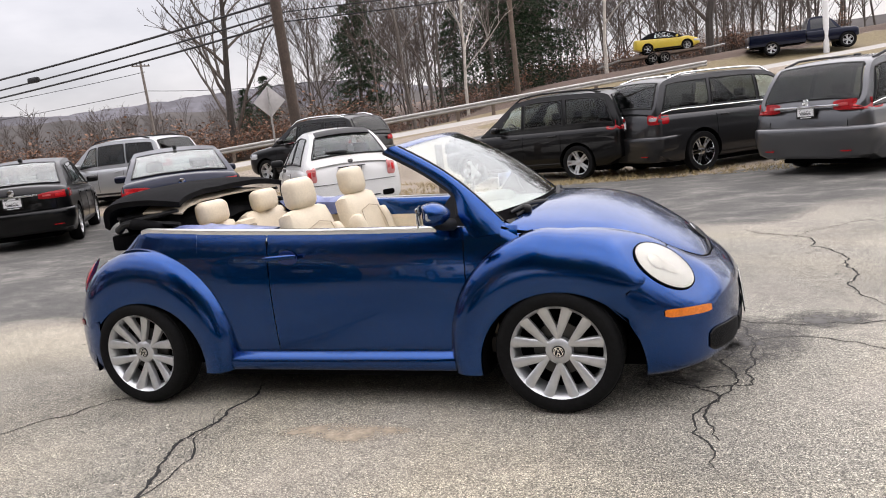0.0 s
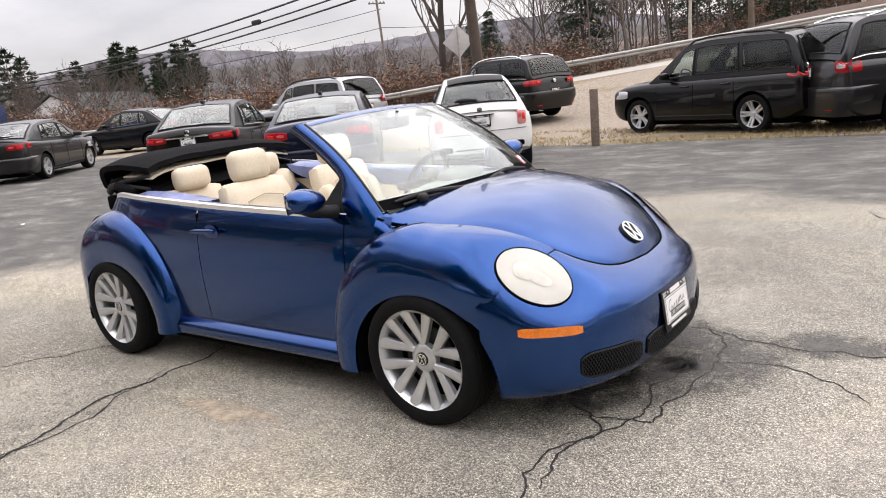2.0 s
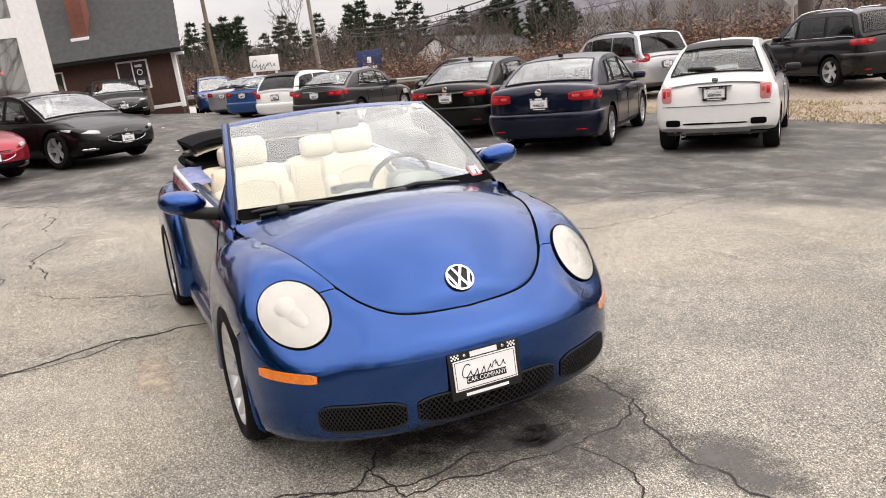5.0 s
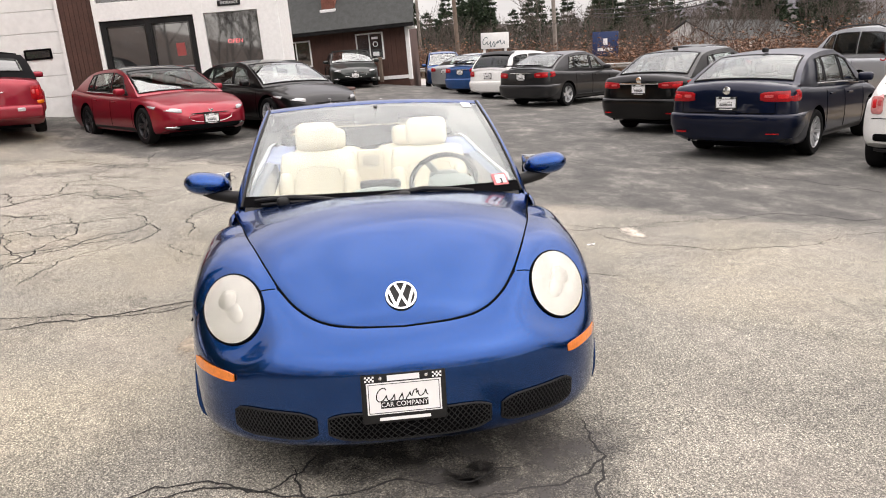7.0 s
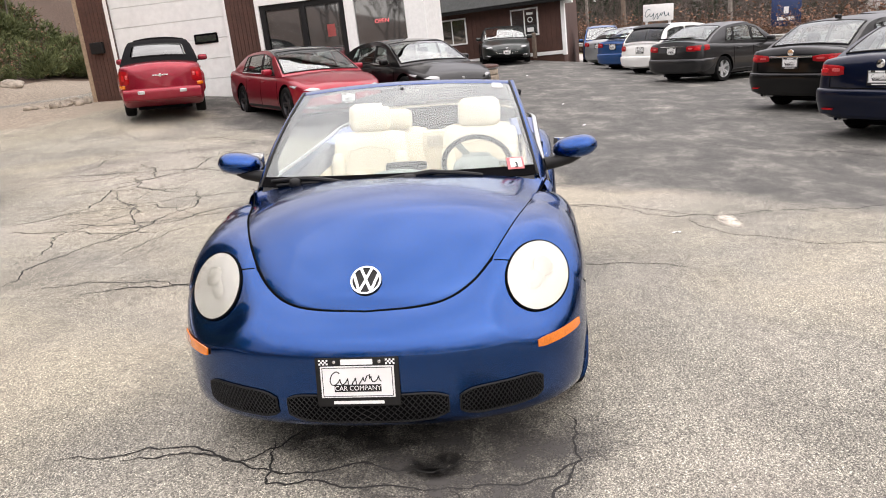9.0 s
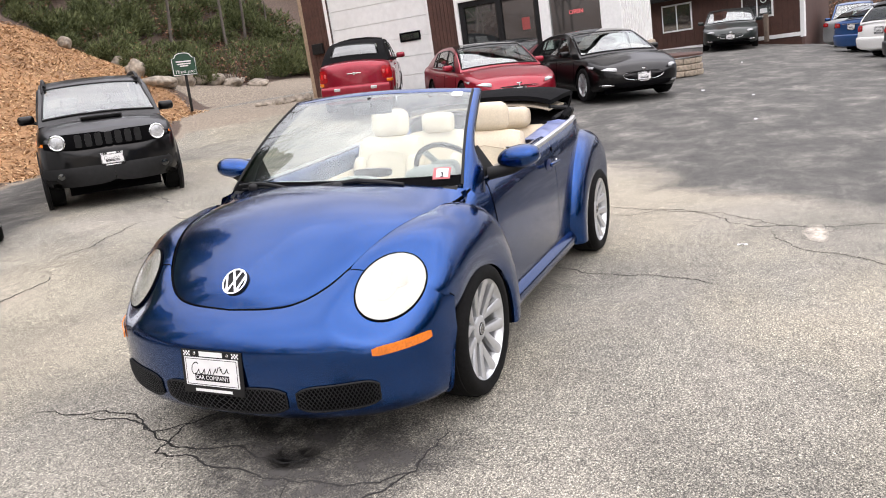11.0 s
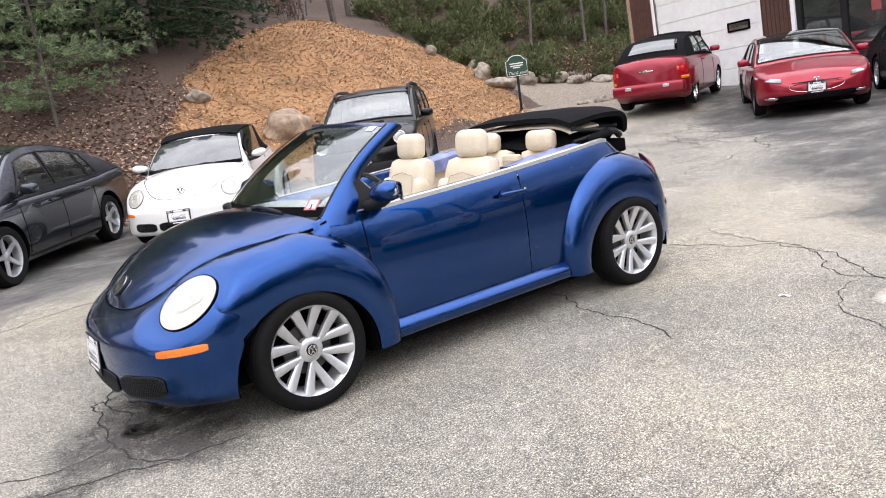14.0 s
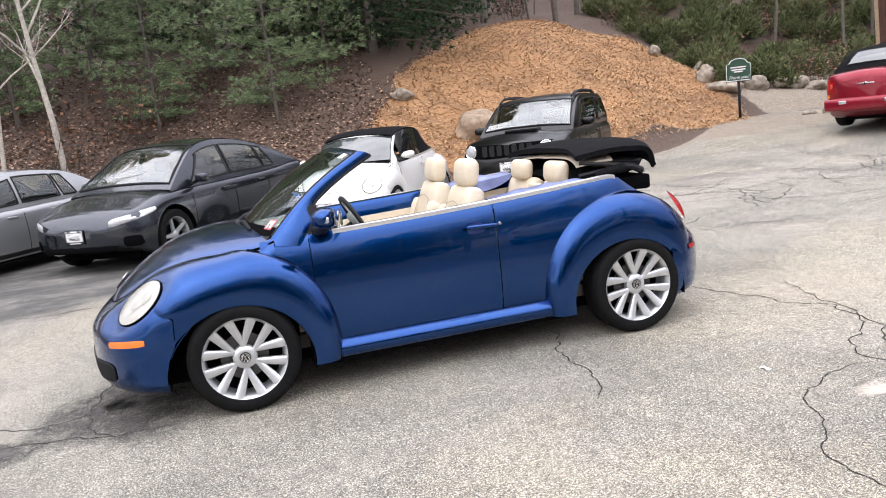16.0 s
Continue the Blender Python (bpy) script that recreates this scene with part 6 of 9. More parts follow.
def trunk_badge(z, chrome_bar=None):
    def f(car, sh, P):
        b = -sh.L / 2
        for s in (1, -1):
            xe = -sh.end_x(0.66, False)
            P("trunk_seam", tube_bm([(xe - 0.004, s * 0.66, 0.66), (xe - 0.004, s * 0.66, 0.80), (xe + 0.06, s * 0.655, sh.zt(b + 0.14) - 0.02), (b + 0.4, s * 0.64, sh.zt(b + 0.4) + 0.012)], 0.004, 4), GAP)
        P("trunk_seam", tube_bm([(-sh.end_x(y, False) - 0.004, y, 0.66) for y in [-0.66 + 0.132 * i for i in range(11)]], 0.005, 4), GAP)
        P("roof_antenna", cushion(-sh.L / 2 + 1.25, -sh.L / 2 + 1.40, -0.03, 0.03, sh.H + 0.02, sh.H + 0.09, 0.02), BLACK_PLASTIC)
        P("badge", rotated(lathe_bm([(0.055, -0.004), (0.052, 0.008), (0.001, 0.01)], 24), pose(b - 0.006, 0, z, 0, 0, 90)), CHROME)
        if chrome_bar:
            P("chrome_bar", box_bm(b - 0.022, b + 0.05, -chrome_bar, chrome_bar, z - 0.085, z - 0.05, 0.008), CHROME)
        P("exhaust", rotated(lathe_bm([(0.03, 0.0), (0.035, 0.0), (0.035, 0.1), (0.03, 0.1)], 14), pose(b + 0.12, sh.W * 0.3, 0.27, 0, 0, 90)), CHROME)
        bump = P("bumper_skin", sh.tail_bumper(0.27, 0.64 if sh.H < 1.6 else 0.74), body_paint(car))
        for s in (1, -1):
            P("bumper_reflector", thick(sh.end_lens(s, False, 0.56, 0.72, 0.375, 0.395, off=0.048), 0.003), RED_LENS, "", bump)
    return f


sedan_b = parked_car("sedan", SEDAN_B, P_NAVY, place(-6.92, 6.92, 129.5), four_door(SEDAN_B), [("tail_lamp", False, (0.46, 0.86, 0.815, 0.945, 0.20), RED_LENS, dict(taper=-0.03, slant=0.01)), ("headlamp", True, (0.5, 0.84, 0.58, 0.72, 0.3), CLEAR_LENS)], ("plain", 10, ALLOY), 0.32, trunk_badge(0.965), plate_z=0.79)
tagged(sedan_b, "dark navy four-door sedan with red tail lamps, parked on the asphalt", "car", "cars parked in the lot")
sedan_a = parked_car("sedan", SEDAN_A, P_BLACK, place(-10.43, 7.1, 127.5), four_door(SEDAN_A), [("tail_lamp", False, (0.40, 0.86, 0.83, 0.935, 0.26), RED_LENS, dict(taper=-0.04, slant=0.025)), ("headlamp", True, (0.5, 0.84, 0.6, 0.74, 0.3), CLEAR_LENS)], ("plain", 10, ALLOY), 0.32, trunk_badge(0.985, 0.40), plate_z=0.81)
tagged(sedan_a, "black four-door sedan with a chrome bar on its trunk", "car", "cars parked in the lot")
sedan_c = parked_car("sedan", SEDAN_C, P_GREY, place(-17.73, 6.5, 129), four_door(SEDAN_C, chrome=False), [("tail_lamp", False, (0.46, 0.86, 0.81, 0.95, 0.20), RED_LENS, dict(slant=0.03)), ("headlamp", True, (0.5, 0.84, 0.6, 0.74, 0.3), CLEAR_LENS)], ("split", 5, ALLOY), 0.32, spoiler, plate_z=0.84)
tagged(sedan_c, "dark grey four-door sedan with a trunk spoiler", "car", "cars parked in the lot")


def electric_face(car, sh, P):
    a = sh.L / 2
    ring = []
    for k in range(33):
        t = 2 * math.pi * k / 32
        y, z = 0.44 * abs(math.cos(t)) ** 0.7 * (1 if math.cos(t) > 0 else -1), 0.475 + 0.085 * math.sin(t) + 0.02 * (math.cos(t) ** 2)
        ring.append((sh.end_x(y) + 0.006, y, z))
    P("grille_ring", tube_bm(ring, 0.0035, 5), CHROME)
    for s in (1, -1):
        P("nose_panel", thick(sh.end_lens(s, True, 0.0, 0.40, 0.545, 0.575, taper=0.02), 0.003), BLACK_PLASTIC)
    for s in (1, -1):
        P("lower_intake", thick(sh.end_lens(s, True, 0.0, 0.66, 0.26, 0.36), 0.003), GAP)
        P("intake_trim", thick(sh.end_lens(s, True, 0.62, 0.86, 0.30, 0.34), 0.003), CHROME)
    P("badge", box_bm(a - 0.012, a + 0.012, -0.05, 0.05, 0.60, 0.63, 0.004), CHROME)
    P("badge_stem", box_bm(a - 0.012, a + 0.012, -0.012, 0.012, 0.53, 0.61, 0.004), CHROME)


SEDAN_D_GLASS = four_door(SEDAN_D, front=(SEDAN_D.wheels[1] - 1.13, SEDAN_D.wheels[1] - 0.30, 0.92, 0.94))
SEDAN_D_LAMPS = [("headlamp", True, (0.56, 0.90, 0.585, 0.665, 0.26), CLEAR_LENS, dict(slant=0.10, taper=0.05)), ("tail_lamp", False, (0.4, 0.9, 0.86, 0.96, 0.2), RED_LENS)]
electric_red = parked_car("sedan", SEDAN_D, P_RED, place(-12.48, -4.18, 36.2), SEDAN_D_GLASS, SEDAN_D_LAMPS, ("split", 5, DARK_ALLOY), 0.35, electric_face, roof=(-1.0, 0.55, DARK_GLASS), plate="front", plate_z=0.45)
tagged(electric_red, "deep red electric sedan with a black glass roof and dark wheels", "car", "cars parked by the building")
electric_black = parked_car("sedan", SEDAN_D, P_BLACK, place(-13.74, -1.88, 35), SEDAN_D_GLASS, SEDAN_D_LAMPS, ("split", 5, ALLOY), 0.35, electric_face, roof=(-1.0, 0.55, DARK_GLASS), plate="front", plate_z=0.45)
tagged(electric_black, "black electric sedan with silver wheels", "car", "cars parked by the building")
electric_green = parked_car("sedan", SEDAN_D, paint("dark_green_paint", (0.02, 0.026, 0.024), 0.5, 0.33, 0.04), place(-28.7, 0.19, 4), SEDAN_D_GLASS, SEDAN_D_LAMPS, ("split", 5, DARK_ALLOY), 0.35, electric_face, plate="front", plate_z=0.45)
tagged(electric_green, "very dark green electric sedan parked before the brown wing", "car", "cars parked by the building")

def hatch_tail(car, sh, P):
    b = -sh.L / 2
    P("badge", rotated(lathe_bm([(0.045, -0.004), (0.042, 0.008), (0.001, 0.01)], 24), pose(b + 0.062, 0, 1.0, -22, 0, 90)), CHROME)
    P("plate_bar", cushion(b - 0.03, b + 0.05, -0.22, 0.22, 0.905, 0.922, 0.01), BLACK_PLASTIC)
    P("bumper_seam", tube_bm([(-sh.end_x(y, False) - 0.004, y, 0.66) for y in [-0.7 + 0.14 * i for i in range(11)]], 0.004, 4), GAP)
    P("rear_wiper", tube_bm([tuple(sh.lid(b + 0.172 + 0.004 * i, 0.02 + 0.11 * i) + Vector((-0.03, 0, 0.012))) for i in range(6)], [0.022, 0.026, 0.024, 0.020, 0.016, 0.010], 6), BLACK_PLASTIC)
    P("roof_spoiler", thick(sh.lid_pane(b + 0.62, b + 0.42, 0.86, 0.82, 0.02), 0.02), BLACK_PLASTIC, "black roof spoiler")
    for s in (1, -1):
        P("mirror_decal", box_bm(0.30, 0.62, s * sh.side(0.45, 0.86) - 0.004 * s, s * sh.side(0.45, 0.86) + 0.006 * s, 0.80, 0.90), BLACK_PLASTIC)
    P("exhaust", rotated(lathe_bm([(0.03, 0.0), (0.035, 0.0), (0.035, 0.1), (0.03, 0.1)], 14), pose(b + 0.06, 0.42, 0.27, 0, 0, 90)), CHROME)
    P("lower_lip", thick(sh.end_lens(1, False, 0.0, 0.66, 0.255, 0.29), 0.003), BLACK_PLASTIC)
    P("lower_lip", thick(sh.end_lens(-1, False, 0.0, 0.66, 0.255, 0.29), 0.003), BLACK_PLASTIC)
    P("roof_antenna", tube_bm([(b + 0.75, 0, sh.H), (b + 0.62, 0, sh.H + 0.16)], [0.01, 0.004], 5), BLACK_PLASTIC)


hatch_a = parked_car("hatchback", HATCH_A, P_WHITE, place(-4.44, 8.03, 128), wagon_glass(HATCH_A, 0.5, rear=(-1.775 + 0.45, -1.775 + 0.15, 0.86, 0.88), rear_mat=CAR_GLASS, side=[(-1.3, -0.35, 0.30, 0.10), (-0.27, 0.62, 0.06, -0.40)], doors=(-0.38, 0.66), handles=(-0.2,), rails=None), [("tail_lamp", False, (0.575, 0.715, 0.715, 0.95, 0.0), plain("pinkish_lamp_lens", (0.62, 0.24, 0.23), 0.15, 0, 30, 0.2, coat=0.5)), ("bumper_vent", False, (0.46, 0.66, 0.385, 0.475), GAP), ("bumper_slot", False, (0.0, 0.42, 0.405, 0.425), GAP)], ("split", 6, ALLOY), 0.29, hatch_tail, plate_z=0.82, mirror=BLACK_PLASTIC)
tagged(hatch_a, "small white three-door hatchback with round shoulders", "car", "cars parked in the lot")
wagon_a = parked_car("sport_utility", WAGON_A, P_BLACK, place(-1.35, 12.25, 160), wagon_glass(WAGON_A), [("tail_lamp", False, (0.55, 0.84, 0.95, 1.12, 0.18), RED_LENS), ("headlamp", True, (0.5, 0.85, 0.72, 0.88, 0.32), CLEAR_LENS)], ("split", 5, ALLOY), 0.345, None)
tagged(wagon_a, "black sport utility with five split-spoke wheels", "car", "cars parked along the road")
wagon_b = parked_car("sport_utility", WAGON_B, P_GREY, place(2.38, 12.55, 41.7), wagon_glass(WAGON_B, rails=CHROME, chrome=True), [("tail_lamp", False, (0.74, 0.965, 0.97, 1.17, 0.16), RED_LENS), ("lamp_clear", False, (0.78, 0.93, 1.03, 1.10, 0.0, 0.013), CLEAR_LENS), ("bumper_strip", False, (0.0, 0.95, 0.64, 0.67, 0.1), CHROME), ("headlamp", True, (0.5, 0.9, 0.75, 0.95, 0.32), CLEAR_LENS)], ("split", 6, CHROME), 0.38, trunk_badge(1.12), plate_z=0.98)
tagged(wagon_b, "large dark grey sport utility with chrome wheels and roof rails", "car", "cars parked along the road")
van_a = parked_car("minivan", VAN_A, P_MIDGREY, place(5.19, 10.6, 48), wagon_glass(VAN_A, 0.42, chrome=True), [("tail_lamp", False, (0.45, 0.95, 0.98, 1.14, 0.26), RED_LENS), ("headlamp", True, (0.5, 0.9, 0.7, 0.85, 0.32), CLEAR_LENS)], ("plain", 7, ALLOY), 0.34, trunk_badge(1.13, 0.55), plate_z=0.98)
tagged(van_a, "grey minivan with a wide chrome tailgate bar", "car", "cars parked along the road")
wagon_c = parked_car("sport_utility", WAGON_C, P_BLACK, place(-8.76, 15.7, 166), wagon_glass(WAGON_C, rails=CHROME, chrome=True), [("tail_lamp", False, (0.5, 0.85, 0.92, 1.06, 0.2), RED_LENS), ("headlamp", True, (0.5, 0.85, 0.72, 0.88, 0.3), CLEAR_LENS)], ("split", 5, ALLOY), 0.345, trunk_badge(1.0), plate_z=0.7)
tagged(wagon_c, "black compact sport utility with silver wheels", "car", "cars parked along the road")
wagon_e = parked_car("sport_utility", WAGON_A, P_SILVER, place(-13.6, 13.0, 178), wagon_glass(WAGON_A), [("tail_lamp", False, (0.55, 0.84, 0.95, 1.15, 0.18), RED_LENS), ("headlamp", True, (0.5, 0.85, 0.72, 0.88, 0.32), CLEAR_LENS)], ("split", 5, ALLOY), 0.345, None)
tagged(wagon_e, "silver sport utility with a dark rear window", "car", "cars parked along the road")
def offroad_face(car, sh, P):
    for s in (1, -1):
        P("grille_panel", thick(sh.end_lens(s, True, 0.0, 0.80, 0.80, 1.0), 0.004), GAP)
        P("lower_bumper", thick(sh.end_lens(s, True, 0.0, 0.84, 0.30, 0.56, 0.12), 0.006), BLACK_PLASTIC)
        xl = sh.end_x(0.63) + 0.004
        lamp = P("headlamp", rotated(lathe_bm([(0.105, -0.03), (0.105, 0.012), (0.095, 0.022), (0.085, 0.014)], 28), pose(xl, s * 0.63, 0.905, 0, 0, -90 + 12 * s)), CHROME)
        P("lamp_lens", rotated(lathe_bm([(0.085, 0.012), (0.06, 0.02), (0.001, 0.026)], 28), pose(xl, s * 0.63, 0.905, 0, 0, -90 + 12 * s)), CLEAR_LENS, "", lamp)
        P("fog_lamp", rotated(lathe_bm([(0.05, 0.0), (0.045, 0.014), (0.001, 0.018)], 18), pose(sh.end_x(0.66) + 0.012, s * 0.66, 0.46, 0, 0, -90)), DARK_GLASS)
        P("side_marker", thick(sh.end_lens(s, True, 0.80, 0.86, 0.86, 0.94, 0.06), 0.004), AMBER)
        P("fender_flare", rotated(oval_ring((0, 0, 0), (0, s, 0), (0, 0, 1), 0.40, 0.40, 0.035), pose(sh.wheels[1], s * 0.885, 0.36)), BLACK_PLASTIC)
        P("fender_flare", rotated(oval_ring((0, 0, 0), (0, s, 0), (0, 0, 1), 0.40, 0.40, 0.035), pose(sh.wheels[0], s * 0.885, 0.36)), BLACK_PLASTIC)
        P("roof_rail", tube_bm([(-1.55, s * 0.66, sh.H - 0.06), (-1.4, s * 0.66, sh.H + 0.05), (0.0, s * 0.66, sh.H + 0.06), (0.25, s * 0.66, sh.H - 0.02)], 0.02, 6), BLACK_PLASTIC)
    for k in range(7):
        y = (k - 3) * 0.125
        P("grille_slot", cushion(sh.end_x(y) - 0.01, sh.end_x(y) + 0.016, y - 0.042, y + 0.042, 0.815, 0.985, 0.02), BLACK_PLASTIC)
    P("hood_scoop", cushion(0.95, 1.35, -0.28, 0.28, sh.zt(1.15) + 0.02, sh.zt(1.15) + 0.085, 0.05), P_BLACK)


wagon_d = parked_car("sport_utility", WAGON_D, P_BLACK, place(-4.57, -7.79, 50), wagon_glass(WAGON_D, 0.25), [("tail_lamp", False, (0.6, 0.8, 0.9, 1.1), RED_LENS)], ("split", 5, DARK_ALLOY), 0.35, offroad_face, plate="front", plate_z=0.62)
tagged(wagon_d, "boxy black small off-roader with round headlamps", "car", "cars parked below the bank")
hatch_b = parked_car("hatchback", HATCH_B, P_SLATE, place(1.75, -7.69, 54.2), four_door(HATCH_B, chrome=False, front=(0.50, 1.34, 0.91, 0.93), rear=(-1.2, -1.85, 0.86, 0.86)), [("headlamp", True, (0.55, 0.86, 0.60, 0.71, 0.28), CLEAR_LENS, dict(slant=0.13, taper=0.05)), ("lower_intake", True, (0.0, 0.62, 0.30, 0.38), GAP), ("bumper_vent", True, (0.70, 0.88, 0.34, 0.48), GAP)], ("wide", 5, ALLOY), 0.36, None, roof=(-1.15, 0.47, DARK_GLASS), plate="front", plate_z=0.52)
tagged(hatch_b, "slate grey electric hatchback with a domed black roof", "car", "cars parked below the bank")
silver = parked_car("sedan", SEDAN_C, P_SILVER, place(4.75, -7.9, 56), four_door(SEDAN_C, chrome=False), [("headlamp", True, (0.5, 0.84, 0.6, 0.74, 0.3), CLEAR_LENS)], ("split", 5, ALLOY), 0.32, None, plate="front", plate_z=0.5)
tagged(silver, "silver four-door sedan parked below the bank", "car", "cars parked below the bank")
white_b = round_convertible(P_WHITE, place(-1.34, -7.62, 56.2), interior=False)
tagged(white_b, "white convertible with its black roof closed", "car", "cars parked below the bank")

# ---- buildings ----
BROWN_BOARD = plain("brown_stained_boards", (0.075, 0.032, 0.022), 0.7, 0, 25, 0.25, 0.3)
WHITE_TRIM = plain("white_painted_wood", (0.78, 0.78, 0.77), 0.55, 0, 12, 0.05, 0.05)
WHITE_METAL = plain("white_door_panel", (0.74, 0.75, 0.74), 0.45, 0, 6, 0.06)
SHINGLE = plain("slate_grey_shingle", (0.060, 0.064, 0.062), 0.85, 0, 40, 0.3, 0.4)
BRICK = plain("red_brick", (0.22, 0.085, 0.06), 0.85, 0, 30, 0.25, 0.3)
STONE = plain("tan_fieldstone", (0.36, 0.30, 0.23), 0.85, 0, 14, 0.3, 0.5)
GREY_STONE = plain("grey_lichened_stone", (0.36, 0.31, 0.25), 0.9, 0, 7, 0.4, 0.8)
WINDOW = plain("dark_window_glass", (0.03, 0.033, 0.034), 0.03, 0, 2, 0.4)
WINDOW.node_tree.nodes["Principled BSDF"].inputs["IOR"].default_value = 2.8
POLE_WOOD = plain("weathered_pole_wood", (0.17, 0.13, 0.10), 0.85, 0, 30, 0.3, 0.4)
STEEL = plain("galvanised_steel", (0.42, 0.41, 0.39), 0.5, 0.5, 14, 0.2)
CABLE = plain("black_cable", (0.012, 0.012, 0.013), 0.6)

BX, BY, BZ = -16.0, -7.0, 0.55  # front face and the garage door's edge


def B(y0, y1, z0, z1, x0, x1, bevel=0.0):
    return box_bm(BX + x0, BX + x1, BY + y0, BY + y1, BZ + z0, BZ + z1, bevel)


# the lot falls gently towards the road, so plumb things lean a little from its plane
def plumb(x, y, z):
    return Matrix.Translation((x, y, z)) @ pose(0, 0, 0, 2.6, 0, 0) @ Matrix.Translation((-x, -y, -z))


shop = empty_at("showroom_building")
tagged(shop, "brown boarded garage with a white glazed showroom entrance", "building")
S = lambda nm, bm, mat, label="", par=None: part(nm, bm, mat, par or shop, label, smooth=False)
# walls round the openings
S("wall", B(-4.05, -3.2, -1.0, 6.2, -0.25, 0.0), BROWN_BOARD)
S("wall", B(0.0, 0.9, -1.0, 6.2, -0.25, 0.0), BROWN_BOARD)
S("wall", B(-3.2, 0.0, 3.2, 6.2, -0.25, 0.0), BROWN_BOARD)
S("wall", B(-4.05, -3.80, -1.0, 6.2, -5.0, -0.25), BROWN_BOARD)
for k in range(8):
    y = -4.05 + 0.11 * k
    S("board", B(y, y + 0.1, 0.12, 6.2, 0.0, 0.018, 0.004), BROWN_BOARD)
for k in range(8):
    y = 0.01 + 0.111 * k
    S("board", B(y, y + 0.1, 0.55, 6.2, 0.0, 0.018, 0.004), BROWN_BOARD)
S("corner_post", B(-4.17, -4.05, -0.6, 6.2, -0.1, 0.03, 0.01), plain("pale_wood_post", (0.34, 0.25, 0.17), 0.8, 0, 20, 0.2, 0.2))
S("base_board", B(-4.05, -3.2, 0.02, 0.12, 0.0, 0.04, 0.006), WHITE_TRIM)
gd = S("garage_door", B(-3.2, 0.0, 0.02, 3.2, -0.12, -0.08), WHITE_METAL, "white sectional garage door with small dark windows")
for k in range(6):
    S("door_panel", B(-3.19, -0.01, 0.03 + 0.53 * k, 0.03 + 0.53 * k + 0.518, -0.08, -0.055, 0.012), WHITE_METAL, "", gd)
for y in (-2.45, -0.95):
    w = S("door_window", B(y, y + 0.66, 1.50, 1.76, -0.06, -0.040, 0.03), GAP, "", gd)
    S("window_pane", B(y + 0.05, y + 0.61, 1.55, 1.71, -0.042, -0.036), WINDOW, "", gd)
S("door_trim", B(-3.3, -3.2, 0.0, 3.3, -0.1, 0.03, 0.01), WHITE_TRIM)
S("door_trim", B(0.0, 0.08, 0.0, 3.3, -0.1, 0.03, 0.01), WHITE_TRIM)
bx = S("letter_box", B(-3.86, -3.50, 1.55, 1.86, 0.02, 0.16, 0.03), BLACK_PLASTIC, "black wall letter box")
# fieldstone plinth by the entrance
for k in range(14):
    y, z = 0.04 + 0.12 * (k % 7), 0.0 + 0.26 * (k // 7)
    rs = random.Random(k)
    bm = cushion(-0.02, 0.07, -0.075, 0.075, -0.13, 0.13, 0.035)
    S("stone", rotated(bm, Matrix.Translation((BX + 0.02, BY + y + 0.02, BZ + z + 0.14)) @ pose(0, 0, 0, rs.uniform(-8, 8), 0, 0)), STONE)
# glazed entrance
for y0, y1, z0, z1 in ((0.9, 1.0, 0, 6.2), (3.30, 3.56, 0, 6.2), (4.90, 5.42, 0, 6.2), (0.9, 5.42, 2.28, 2.72), (0.9, 5.42, 5.2, 6.2), (3.56, 4.9, 0, 0.35)):
    S("white_frame", B(y0, y1, z0, z1, -0.12 + 0.004 * (y1 - y0 > 1), 0.10 - 0.006 * (y1 - y0 > 1), 0.01), WHITE_TRIM)
ent = S("entrance_door", B(1.0, 3.30, 0.0, 2.28, -0.08, -0.03), DARK_GLASS, "black framed double glass door")
for y in (1.0, 2.09, 3.16):
    S("door_frame", B(y, y + 0.14, 0, 2.28, -0.03, 0.03, 0.008), BLACK_PLASTIC, "", ent)
for z in (0.0, 2.14):
    S("door_frame", B(1.0, 3.3, z, z + 0.14, -0.035, 0.025, 0.008), BLACK_PLASTIC, "", ent)
for y0, y1, z0, z1 in ((3.56, 4.9, 0.35, 2.28), (1.0, 3.30, 2.72, 5.2), (3.56, 4.9, 2.72, 5.2)):
    S("window_pane", B(y0, y1, z0, z1, -0.05, -0.02), WINDOW)
for y0, y1, z0, z1 in ((1.18, 2.05, 0.14, 2.1), (2.26, 3.12, 0.14, 2.1)):
    S("door_pane", B(y0, y1, z0, z1, -0.03, -0.02), WINDOW, "", ent)
S("door_poster", B(2.76, 2.98, 1.30, 1.62, -0.02, -0.015), plain("faded_red_paper", (0.30, 0.06, 0.055), 0.7), "red notice on the door", ent)
S("arrow_board", B(3.95, 4.52, 2.42, 2.56, 0.10, 0.12, 0.008), BLACK_PLASTIC, "black arrow board reading entrance")
text_part("lettering", "ENTRANCE", 0.095, WHITE_PLATE, shop, Matrix.Translation((BX + 0.121, BY + 4.24, BZ + 2.49)) @ pose(0, 0, 0, 90, 0, 90), squash=0.9)
om = plain("open_sign_tube", (0.8, 0.15, 0.16), 0.4)
om.node_tree.nodes["Principled BSDF"].inputs["Emission Color"].default_value = (1, 0.12, 0.14, 1)
om.node_tree.nodes["Principled BSDF"].inputs["Emission Strength"].default_value = 0.35
text_part("open_sign", "OPEN", 0.15, om, shop, Matrix.Translation((BX - 0.015, BY + 4.25, BZ + 1.55)) @ pose(0, 0, 0, 90, 0, 90), label="glowing red open sign")
